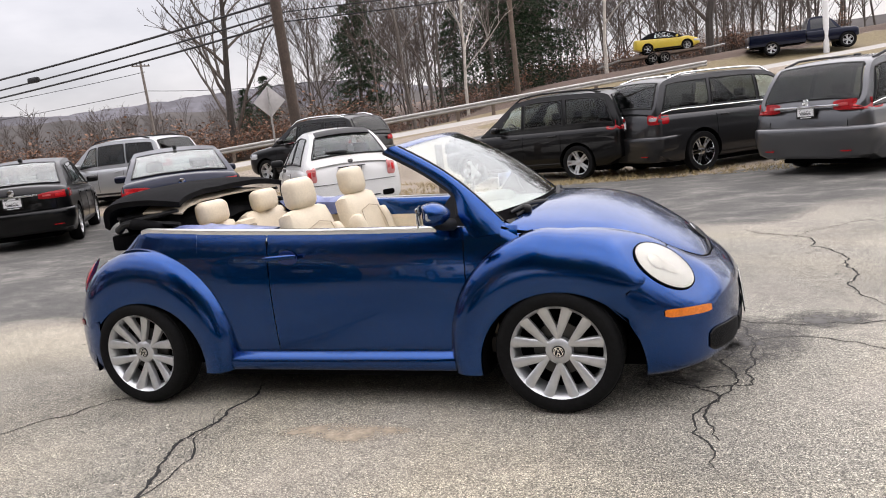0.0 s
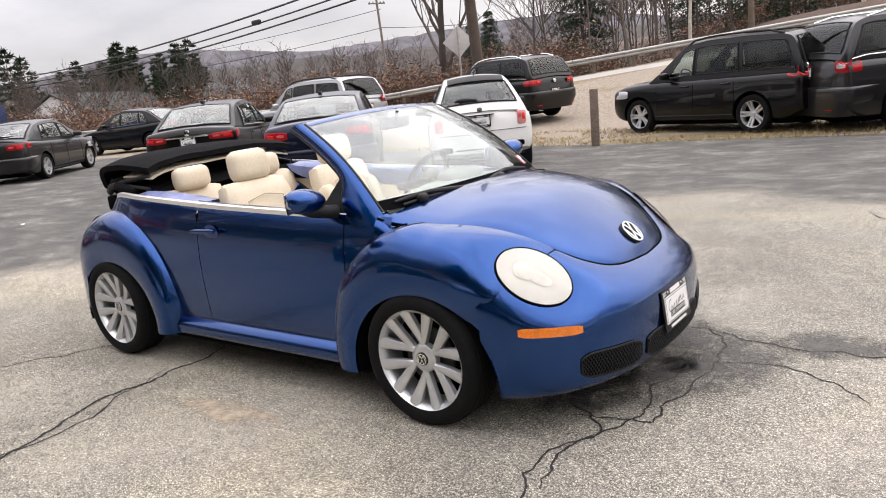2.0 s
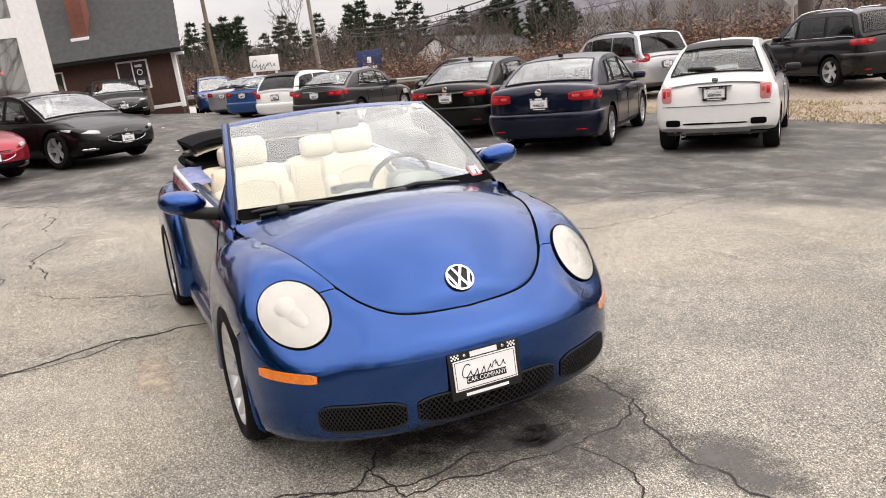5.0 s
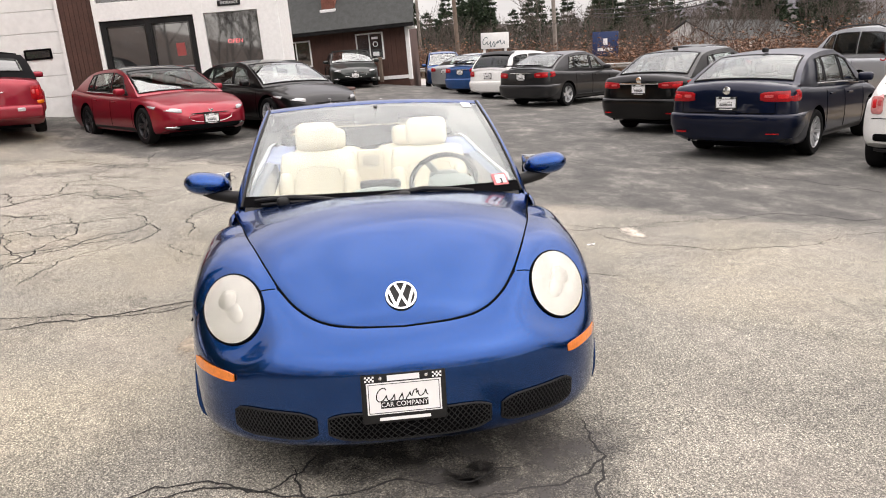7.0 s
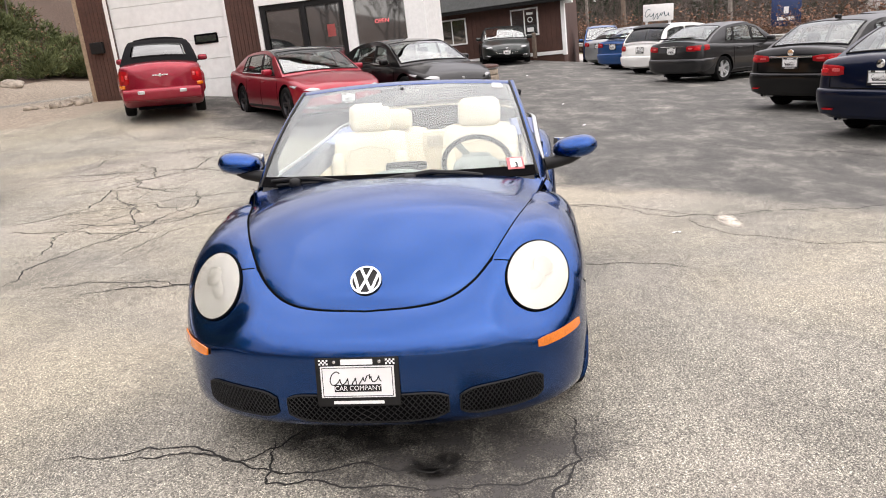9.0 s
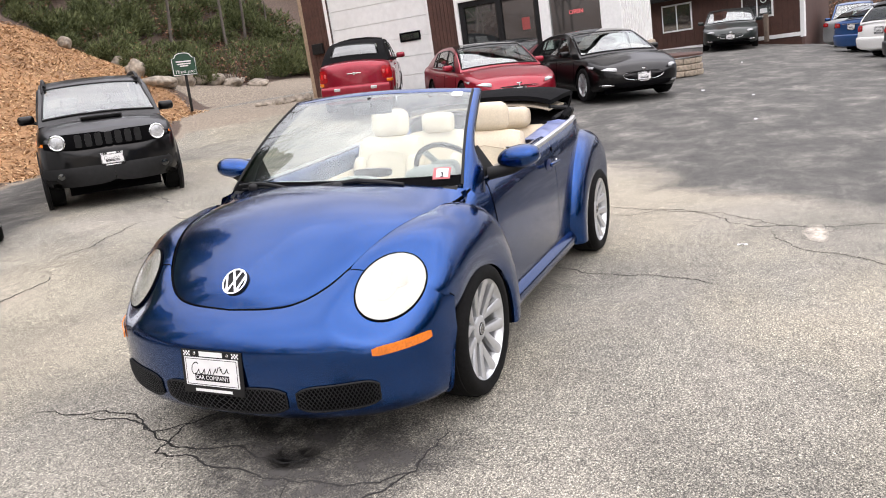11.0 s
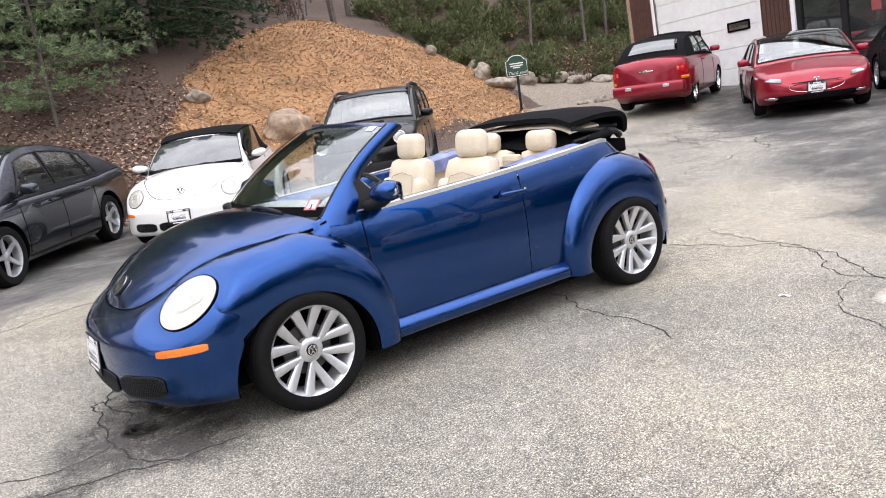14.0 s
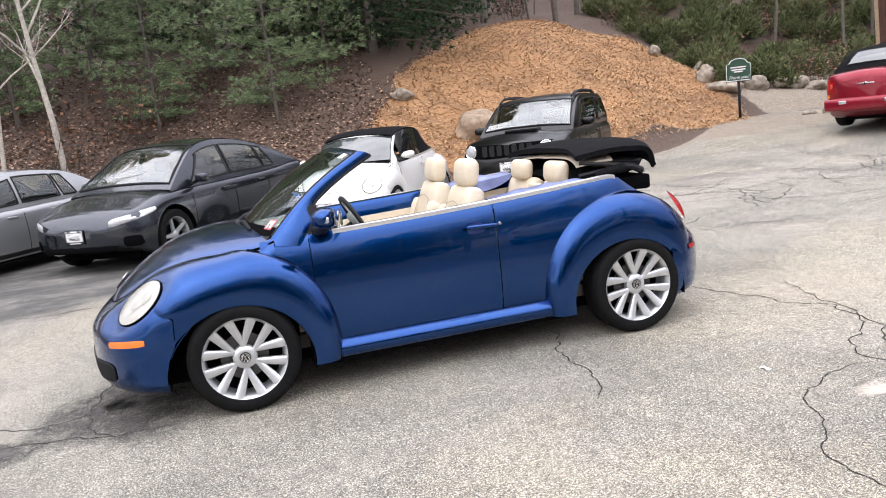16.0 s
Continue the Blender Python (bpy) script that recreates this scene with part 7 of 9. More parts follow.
# white ribbed flank and its stone foot
S("flank_wall", box_bm(-21.0, BX - 0.12, BY + 5.2, BY + 5.40, BZ + 0.55, BZ + 6.2), WHITE_TRIM)
for k in range(16):
    x = BX - 0.2 - 0.3 * k
    S("batten", box_bm(x - 0.03, x, BY + 5.40, BY + 5.425, BZ + 0.55, BZ + 6.2), WHITE_TRIM)
for k in range(44):
    rs = random.Random(100 + k)
    x, z = BX - 0.1 - 0.22 * (k // 2) - 0.1 * (k % 2), BZ - 0.05 + 0.30 * (k % 2)
    S("stone", rotated(cushion(-0.12, 0.12, -0.05, 0.05, -0.16, 0.16, 0.05), Matrix.Translation((x, BY + 5.44, z + 0.14)) @ pose(0, 0, 0, 0, rs.uniform(-10, 10), 0)), STONE)
S("roof", box_bm(-21.3, BX + 0.4, BY - 4.4, BY + 5.7, BZ + 6.2, BZ + 6.4, 0.02), SHINGLE)
S("back_wall", box_bm(-21.25, -21.0, BY - 4.05, BY + 5.2, -0.5, BZ + 6.2), BROWN_BOARD)
shop.matrix_world = plumb(BX, BY + 1.0, BZ)

# brown wing with its steep roof
WP, WU = Vector((-30.0, 1.5, 0.0)), Vector((0.42, 0.907, 0.0)).normalized()
WM = Matrix.Translation((WP.x, WP.y, 0.78)) @ Matrix.Rotation(math.atan2(WU.y, WU.x), 4, "Z")
wing = empty_at("brown_wing")
tagged(wing, "low brown boarded wing with a steep grey shingle roof", "building")


def W(nm, bm, mat, label="", par=None):
    return part(nm, rotated(bm, WM), mat, par or wing, label, smooth=False)


# local x runs along the front, -y faces the lot
W("wall", box_bm(-7.5, 1.43, 0.0, 0.25, -1.0, 2.3), BROWN_BOARD)
bm = bmesh.new()
lo = [bm.verts.new((x, y, -1.0)) for x, y in ((1.20, 0.02), (1.43, 0.02), (-1.2, 9.0), (-1.43, 9.0))]
hi = [bm.verts.new((v.co.x, v.co.y, 2.4)) for v in lo]
bm.faces.new(lo[::-1])
bm.faces.new(hi)
for i in range(4):
    bm.faces.new((lo[i], lo[(i + 1) % 4], hi[(i + 1) % 4], hi[i]))
W("end_wall", bm, BROWN_BOARD)
for k in range(38):
    x = -7.2 + 0.226 * k
    W("board", box_bm(x, x + 0.21, -0.02, 0.0, 0.1, 2.25, 0.006), BROWN_BOARD)
W("base_board", box_bm(-7.5, 1.5, -0.04, 0.0, -0.05, 0.1, 0.005), WHITE_TRIM)
W("corner_board", box_bm(1.40, 1.56, -0.05, 0.10, -0.1, 2.35, 0.008), WHITE_TRIM)
W("eave", box_bm(-7.7, 2.0, -0.55, -0.40, 2.12, 2.30, 0.02), BLACK_PLASTIC)
for r in range(28):
    y0 = -0.55 + 0.19 * r
    z0 = 2.26 + 0.262 * r
    W("shingle_course", rotated(box_bm(-7.8, 2.0 - 0.045 * r, 0.0, 0.33, -0.02, 0.034, 0.006), Matrix.Translation((0, y0, z0)) @ pose(0, 0, 0, 54)), SHINGLE)
bm = bmesh.new()
tri_ = [(1.85, -0.45, 2.25), (0.62, 4.6, 9.4), (-0.6, 4.6, 2.25)]
vs = [bm.verts.new(p) for p in tri_]
bm.faces.new(vs)
W("gable", thick(bm, 0.1), BROWN_BOARD)
for x0, x1, z0, z1 in ((-4.68, -3.2, 0.78, 1.95), (-0.96, 0.36, 0.84, 2.02)):
    fr = W("window", box_bm(x0, x1, -0.05, -0.02, z0, z1, 0.01), WHITE_TRIM, "white framed window with dark panes")
    mid = (x0 + x1) / 2
    for a, c in ((x0 + 0.07, mid - 0.03), (mid + 0.03, x1 - 0.07)):
        W("pane", box_bm(a, c, -0.058, -0.05, z0 + 0.07, z1 - 0.07), WINDOW, "", fr)
for z, h in ((1.78, 0.05), (1.1, 0.09)):
    W("window_notice", box_bm(-0.18, 0.12, -0.064, -0.059, z - h, z + h), WHITE_PLATE)
W("window_emblem", rotated(lathe_bm([(0.09, 0.0), (0.12, 0.0), (0.12, 0.006), (0.09, 0.006)], 20), Matrix.Translation((-0.02, -0.066, 1.52)) @ pose(0, 0, 0, 0, 0, 0)), WHITE_PLATE)
ch = W("chimney", box_bm(-2.5, -1.85, 0.12, 0.75, 2.9, 7.0), BRICK, "red brick chimney")
W("chimney_flashing", box_bm(-2.56, -1.79, 0.0, 0.5, 2.98, 3.2, 0.03), WHITE_TRIM, "", ch)
for r in range(16):
    for k in range(3):
        x = -2.5 + 0.218 * k + (0.109 if r % 2 else 0.0)
        if x + 0.2 < -1.84:
            W("brick", box_bm(x + 0.004, x + 0.208, 0.108, 0.13, 3.22 + 0.075 * r, 3.22 + 0.075 * r + 0.063), BRICK, "", ch)
W("wall_lamp", box_bm(1.6, 1.95, -0.12, 0.05, 2.0, 2.12, 0.02), WHITE_TRIM)
W("ground_post", box_bm(0.35, 0.50, -0.9, -0.75, -0.1, 0.95, 0.02), POLE_WOOD)
wing.matrix_world = plumb(WP.x, WP.y, 0.78)
# curved block wall before the steps
blk = empty_at("block_wall")
tagged(blk, "low curved wall of tan concrete blocks", "wall")
for r in range(3):
    for k in range(9):
        a = radians(-78 + 22 * (k + 0.5 * (r % 2)))
        c = Vector((-17.4 + 0.35, -0.55, 0))
        R = 1.05 - 0.02 * r
        p = Vector((-17.3, -1.0, 0.40 + 0.155 * r)) + Vector((R * math.cos(a), R * math.sin(a), 0))
        part("block", rotated(cushion(-0.14, 0.14, -0.215, 0.215, -0.073, 0.073, 0.03), Matrix.Translation(p) @ pose(0, 0, 0, 0, 0, math.degrees(a))), STONE, blk)
part("block_cap", rotated(lathe_bm([(0.1, 0.0), (1.15, 0.0), (1.18, -0.02), (1.18, -0.07), (0.95, -0.08)], 32), Matrix.Translation((-17.3, -1.0, 0.90)) @ pose(0, 0, 0, 90)), BROWN_BOARD, blk)

# ---- roadside ----
def post_at(x, y):
    return Vector((x, y, ground_z(x, y)))


p0 = post_at(-3.02, 9.95)
tp = part("wooden_post", rotated(box_bm(-0.075, 0.075, -0.075, 0.075, -0.1, 1.06, 0.02), Matrix.Translation(p0) @ pose(0, 0, 0, 0, 1, 20)), POLE_WOOD)
tagged(tp, "square weathered wooden post at the lot's edge", "post")


def roadpt(p, q, dz=0.0):
    v = Vector((ROAD_N.x * p + ROAD_R.x * q, ROAD_N.y * p + ROAD_R.y * q, 0))
    v.z = ground_z(v.x, v.y) + dz
    return v


rail = empty_at("guardrail")
tagged(rail, "long galvanised steel guardrail on wooden posts beside the road", "guardrail")
PR = 34.8
rows = []
for k in range(61):
    q = -75 + 1.62 * k
    c = roadpt(PR, q, 0)
    zb_ = road_z(max(-30, min(60, q))) + 0.1
    rows.append([(c.x - ROAD_N.x * o, c.y - ROAD_N.y * o, zb_ + z) for o, z in ((0.0, 0.42), (0.07, 0.47), (0.07, 0.52), (0.01, 0.57), (0.07, 0.62), (0.07, 0.67), (0.0, 0.72))])
bm, _ = grid_bm(rows)
part("rail_beam", thick(bm, 0.01), STEEL, rail)
post_mesh = None
for k in range(50):
    q = -74 + 1.95 * k
    c = roadpt(PR + 0.12, q)
    c.z = road_z(max(-30, min(60, q)))
    if post_mesh is None:
        pm = part("rail_post", box_bm(-0.08, 0.08, -0.1, 0.1, -0.7, 0.78, 0.01), POLE_WOOD, rail)
        post_mesh = pm.data
    else:
        pm = new("rail_post", post_mesh)
        pm.parent = rail
    pm.matrix_local = Matrix.Translation(c) @ pose(0, 0, 0, 0, 0, 29.4)
bm, _ = grid_bm([[roadpt(p, q, 0.012) for p in (25.75, 25.87)] for q in [-60 + 2 * k for k in range(61)]])
ln = part("edge_line", bm, plain("road_paint", (0.62, 0.61, 0.58), 0.7))
tagged(ln, "white painted edge line of the road", "road marking", kind="structure")


def utility_pole(x, y, h, r=0.15, arms=((0.6, 1.2),), mat=None, z0=None, label="tall weathered wooden utility pole", lean=0.0):
    z = ground_z(x, y) if z0 is None else z0
    e = empty_at("utility_pole", Matrix.Translation((x, y, z)) @ pose(0, 0, 0, 2.6, 0, 0))
    tagged(e, label, "pole")
    part("pole", tube_bm([(0, 0, -0.5), (lean * 0.5, 0, h * 0.5), (lean, 0, h)], [r, r * 0.88, r * 0.72], 12), mat or POLE_WOOD, e)
    for d, w_ in arms:
        part("crossarm", box_bm(lean - 0.06, lean + 0.06, -w_, w_, h - d - 0.06, h - d + 0.06, 0.01), POLE_WOOD, e)
        for s_ in (-0.9, -0.45, 0.45, 0.9):
            part("insulator", rotated(lathe_bm([(0.02, 0), (0.045, 0.03), (0.05, 0.09), (0.02, 0.14), (0.001, 0.15)], 10), Matrix.Translation((lean, s_ * w_, h - d + 0.06)) @ pose(0, 0, 0, 90)), BLACK_PLASTIC, e)
    return e


up1 = utility_pole(-9.3, 15.7, 10.5, 0.17, (), plain("dark_pole_wood", (0.085, 0.062, 0.048), 0.85, 0, 30, 0.3, 0.4), lean=-0.15)
up2 = utility_pole(-8.9, 43.0, 12.0, 0.17, ())
up3 = utility_pole(-51.2, 60.6, 11.0, 0.16, ((0.5, 1.3),), plain("grey_pole_wood", (0.26, 0.23, 0.20), 0.85, 0, 30, 0.3, 0.4))
up4 = utility_pole(-54.0, 16.4, 12.5, 0.17, ((0.5, 1.3), (2.0, 0.9)), MATS["grey_pole_wood"])
up5 = utility_pole(-62.0, 10.0, 11.5, 0.2, ((0.6, 1.4),), POLE_WOOD, lean=-0.4)
up6 = utility_pole(-88.0, 9.5, 12.0, 0.2, ((0.6, 1.4),), MATS["grey_pole_wood"])
wp = part("white_pole", tube_bm([(0, 0, -0.5), (0, 0, 6)], 0.16, 12), WHITE_TRIM)
wp.matrix_world = Matrix.Translation((8.8, 45.2, ground_z(8.8, 45.2)))
tagged(wp, "plain white painted pole across the road", "pole")


def cable(name, a, c, sag, r, label):
    a, c = Vector(a), Vector(c)
    pts = [a.lerp(c, t) - Vector((0, 0, sag * 4 * t * (1 - t))) for t in [k / 24 for k in range(25)]]
    ob = part(name, tube_bm(pts, r, 6), CABLE)
    tagged(ob, label, "cable", "overhead cables")
    return ob


for dz, r in ((4.75, 0.032), (5.02, 0.030), (5.38, 0.036)):
    cable("overhead_cable", (-9.3, 15.7, dz), (-62.0, 22.0, dz - 0.3), 0.9, r, "thick black overhead cable sagging between poles")
    cable("overhead_cable", (-9.3, 15.7, dz), (34.0, 26.0, dz + 2.4), 0.7, r * 0.6, "thin black overhead cable beside the road")
for y_, z_ in ((15.2, 9.2), (15.7, 9.8), (16.2, 10.3)):
    cable("power_line", (-9.3, y_, z_), (-54.0, y_ + 0.7, z_ + 1.9), 0.8, 0.013, "thin high power line between poles")
cable("power_line", (-51.2, 60.6, 9.5), (-130, 62, 9.8), 1.2, 0.03, "thin far power line before the woods")
cable("power_line", (-51.2, 60.6, 7.6), (-130, 62, 8.0), 1.2, 0.03, "thin far power line before the woods")
cable("power_line", (-51.2, 60.6, 7.6), (-20, 75, 8.4), 1.2, 0.03, "thin far power line before the woods")
sp = part("cable_splice", cushion(-0.28, 0.28, -0.07, 0.07, -0.10, 0.10, 0.06), CABLE)
sp.matrix_world = Matrix.Translation((-20.3, 17.0, 4.42)) @ pose(0, 0, 0, 0, 0, 173)
tagged(sp, "black splice case hanging on the cables", "cable box")

# diamond warning sign seen from behind
sg = empty_at("road_sign", Matrix.Translation((-11.2, 17.4, ground_z(-11.2, 17.4))) @ pose(0, 0, 0, 0, 0, 28))
tagged(sg, "diamond road sign on a steel post, bare metal back", "road sign")
part("sign_post", box_bm(-0.03, 0.03, -0.03, 0.03, -0.2, 2.7, 0.006), STEEL, sg)
part("sign_plate", rotated(box_bm(-0.36, 0.36, -0.004, 0.004, -0.36, 0.36, 0.003), Matrix.Translation((0, 0.04, 2.25)) @ pose(0, 0, 0, 0, 45, 0)), plain("bare_sign_back", (0.56, 0.54, 0.53), 0.55, 0.1, 9, 0.08), sg)

# green notice sign by the drive
gs = empty_at("notice_sign", Matrix.Translation((-14.07, -14.37, 0.95)) @ pose(0, 0, 0, 0, 0, 137))
tagged(gs, "small green notice sign with a white border on a post", "sign")
GREEN = plain("dark_green_sign", (0.018, 0.07, 0.04), 0.5)
part("post", box_bm(-0.04, 0.04, -0.04, 0.04, -0.6, 0.75, 0.008), BLACK_PLASTIC, gs)
bm = bmesh.new()
ol = [(-0.36, 0.0), (0.36, 0.0), (0.36, 0.52), (0.27, 0.55), (0.22, 0.64), (0.1, 0.69), (-0.1, 0.69), (-0.22, 0.64), (-0.27, 0.55), (-0.36, 0.52)]
vs = [bm.verts.new((x, 0.045, 0.72 + z)) for x, z in ol]
bm.faces.new(vs)
part("board", weld(thick(bm, 0.03)), GREEN, gs, smooth=False)
part("border", tube_bm([(x * 0.93, 0.015, 0.72 + 0.03 + z * 0.92) for x, z in ol + ol[:1]], 0.012, 5), WHITE_PLATE, gs)
for z, w_ in ((0.42, 0.22), (0.35, 0.2), (0.29, 0.12)):
    for s_ in (0.01, 0.065):
        part("lettering_bar", box_bm(-w_, w_, s_ - 0.002, s_ + 0.002, 0.72 + z - 0.018, 0.72 + z + 0.018), WHITE_PLATE, gs)
text_part("lettering", "Thank you!", 0.13, WHITE_PLATE, gs, Matrix.Translation((0, 0.066, 0.84)) @ pose(0, 0, 0, 90, 0, 180), shear=0.3)
text_part("lettering", "Thank you!", 0.13, WHITE_PLATE, gs, Matrix.Translation((0, 0.008, 0.84)) @ pose(0, 0, 0, 90, 0, 0), shear=0.3)

# dealership sign beyond the far row
ds = empty_at("dealer_sign", Matrix.Translation((-35.2, 7.8, 0.3)) @ pose(0, 0, 0, 0, 0, 82))
tagged(ds, "white dealer sign board with dark teal script", "sign")
part("sign_box", box_bm(-0.72, 0.72, -0.12, 0.12, 1.62, 2.42, 0.03), WHITE_TRIM, ds)
for x in (-0.55, 0.55):
    part("leg", box_bm(x - 0.06, x + 0.06, -0.06, 0.06, -0.4, 1.72), WHITE_TRIM, ds)
part("script_logo", script_bm(1.2, 0.36), plain("teal_lettering", (0.01, 0.06, 0.075), 0.5), ds, "dark teal script flourish").matrix_local = Matrix.Translation((0, -0.127, 2.02)) @ pose(0, 0, 0, 90, 0, 0)
bs = empty_at("bank_sign", Matrix.Translation((-46.0, 17.5, 0.2)) @ pose(0, 0, 0, 0, 0, 70))
tagged(bs, "dark blue roadside sign board with unreadable white print", "sign")
part("sign_box", box_bm(-0.85, 0.85, -0.08, 0.08, 1.0, 2.6, 0.02), plain("sign_blue", (0.01, 0.03, 0.11), 0.5), bs)
part("lettering_bar", box_bm(-0.5, 0.5, -0.085, -0.08, 1.35, 1.55), WHITE_PLATE, bs)
part("mark", box_bm(-0.14, 0.14, -0.085, -0.08, 1.75, 2.15), WHITE_PLATE, bs)
part("leg", box_bm(-0.1, 0.1, -0.05, 0.05, -0.3, 1.0), POLE_WOOD, bs)

# ---- more parked cars ----
RETRO_A = Shape(4.29, 1.70, 1.52, [(-2.145, 0.80), (-2.10, 1.0), (-2.0, 1.08), (-1.4, 1.10), (0.0, 1.06), (0.8, 1.02), (1.4, 0.95), (1.8, 0.86), (2.05, 0.70), (2.145, 0.55)], [(-1.75, 1.06), (-1.55, 1.28), (-1.2, 1.46), (-0.6, 1.54), (0.0, 1.54), (0.3, 1.50), (0.62, 1.32), (1.0, 1.0)], (-1.30, 1.32), d_r=0.42, d_f=0.7, tumble=0.16)


def retro_extras(car, sh, P):
    b = -sh.L / 2
    P("wing_badge", box_bm(b - 0.012, b + 0.02, -0.16, 0.16, 0.86, 0.885, 0.006), CHROME)
    P("badge", rotated(lathe_bm([(0.035, -0.02), (0.032, 0.012), (0.001, 0.014)], 16), pose(b, 0, 0.873, 0, 0, 90)), CHROME)
    bp = P("rear_bumper", cushion(b - 0.06, b + 0.25, -0.80, 0.80, 0.36, 0.62, 0.07, 0.01), P_CHERRY)
    for s in (1, -1):
        P("reverse_lamp", cushion(b - 0.075, b - 0.04, s * 0.42 - 0.07, s * 0.42 + 0.07, 0.50, 0.57, 0.012), CLEAR_LENS, "", bp)
        P("rear_haunch", rotated(cushion(-0.42, 0.42, -0.09, 0.09, -0.20, 0.28, 0.09), pose(-1.32, s * 0.80, 0.62)), P_CHERRY)
    P("roof_handle_bar", tube_bm([(0.0, -0.55, 1.55), (-0.02, -0.2, 1.60), (-0.02, 0.2, 1.60), (0.0, 0.55, 1.55)], 0.035, 8), CANVAS)


retro_car = parked_car("convertible", RETRO_A, P_CHERRY, place(-13.0, -7.63, 203, 0.50, -1.5), dict(front=(0.30, 0.92, 0.88, 0.92), rear=(-1.25, -1.62, 0.72, 0.72), rear_mat=MID_GLASS, side=[(-0.95, -0.30, 0.12, 0.0), (-0.22, 0.75, 0.0, -0.35)], doors=(-0.45, 0.75), handles=(-0.25,), mirror=0.62), [("tail_lamp", False, (0.62, 0.80, 0.70, 0.98, 0.10), RED_LENS), ("side_marker", False, (0.72, 0.82, 0.62, 0.69, 0.12), AMBER)], ("split", 5, CHROME), 0.315, retro_extras, pillar=CANVAS, plate_z=0.47, framed=False)
tagged(retro_car, "cherry red retro convertible with its black canvas roof up", "car", "cars parked by the building")


def closed_roof(car):
    rows = []
    for i in range(25):
        t = i / 24
        x = 0.52 - 1.82 * t
        zt = curve_table([(0.0, 1.40), (0.12, 1.455), (0.35, 1.49), (0.6, 1.45), (0.82, 1.27), (1.0, 1.02)], t)
        zb_ = belt_z(x)
        hw = 0.575 + 0.06 * math.sin(math.pi * min(1, t * 1.2)) * 1.0
        row = []
        for j in range(17):
            w_ = -1 + 2 * j / 16
            row.append((x, w_ * hw, zt - 0.05 * abs(w_) ** 3))
        rows.append(row)
    bm, _ = grid_bm(rows)
    part("canvas_roof", thick(bm, 0.02), CANVAS, car, "closed black canvas roof")
    for s in (1, -1):
        rows = []
        for i in range(25):
            t = i / 24
            x = 0.52 - 1.82 * t
            zt = curve_table([(0.0, 1.40), (0.12, 1.455), (0.35, 1.49), (0.6, 1.45), (0.82, 1.27), (1.0, 1.02)], t) - 0.05
            hw = 0.575 + 0.06 * math.sin(math.pi * min(1, t * 1.2))
            row = [(x, s * hw, zt)]
            for q in (0.33, 0.66, 1.0):
                row.append((x, s * (hw + (side_y(x, belt_z(x)) - 0.02 - hw) * q), zt + (belt_z(x) - zt) * q))
            rows.append(row)
        bm, _ = grid_bm(rows[12:])
        part("canvas_side", thick(bm, 0.01 * s), CANVAS, car)
        bm, _ = grid_bm(rows[:13])
        part("side_window", thick(bm, 0.006 * s), DARK_GLASS, car)


closed_roof(white_b)

def far_spoiler(car, sh, P):
    b = -sh.L / 2
    P("roof_spoiler", thick(sh.lid_pane(b + 0.66, b + 0.40, 0.92, 0.90, 0.03), 0.02), BLACK_PLASTIC, "black roof spoiler")
    P("bumper_skin", sh.tail_bumper(0.27, 0.60), body_paint(car))


TAILS = [("tail_lamp", False, (0.46, 0.84, 0.84, 0.98, 0.2), RED_LENS), ("headlamp", True, (0.5, 0.84, 0.6, 0.74, 0.3), CLEAR_LENS)]
far_silver = parked_car("sedan", SEDAN_C, P_SILVER, place(-27.2, 5.6, 129), four_door(SEDAN_C, chrome=False), TAILS, ("plain", 7, ALLOY), 0.32)
tagged(far_silver, "silver four-door sedan in the far row", "car", "cars parked in the lot")
far_blue = parked_car("sedan", SEDAN_C, P_BLUE2, place(-24.3, 5.8, 129), four_door(SEDAN_C, chrome=False), TAILS, ("plain", 7, ALLOY), 0.32, spoiler)
tagged(far_blue, "bright blue four-door sedan with a spoiler in the far row", "car", "cars parked in the lot")
far_white = parked_car("hatchback", HATCH_C, P_WHITE, place(-21.3, 6.2, 129), wagon_glass(HATCH_C, 0.48, rails=None), [("tail_lamp", False, (0.58, 0.84, 0.76, 0.92, 0.2), RED_LENS)], ("plain", 7, ALLOY), 0.32, far_spoiler, plate_z=0.78)
tagged(far_white, "white hatchback with a black rear spoiler in the far row", "car", "cars parked in the lot")
wagon_g = parked_car("sport_utility", WAGON_A, P_BLUE2, place(-34.0, 4.9, -5), wagon_glass(WAGON_A), [("headlamp", True, (0.5, 0.8, 0.82, 0.98, 0.1), CLEAR_LENS)], ("plain", 5, ALLOY), 0.36, None, plate="front", plate_z=0.6)
tagged(wagon_g, "blue sport utility parked beyond the brown wing", "car", "cars parked in the lot")
sedan_f = parked_car("sedan", SEDAN_A, P_BLACK, place(-22.6, 12.6, 195), four_door(SEDAN_A), TAILS, ("split", 5, ALLOY), 0.33)
tagged(sedan_f, "black four-door sedan on the gravel by the road", "car", "cars parked along the road")



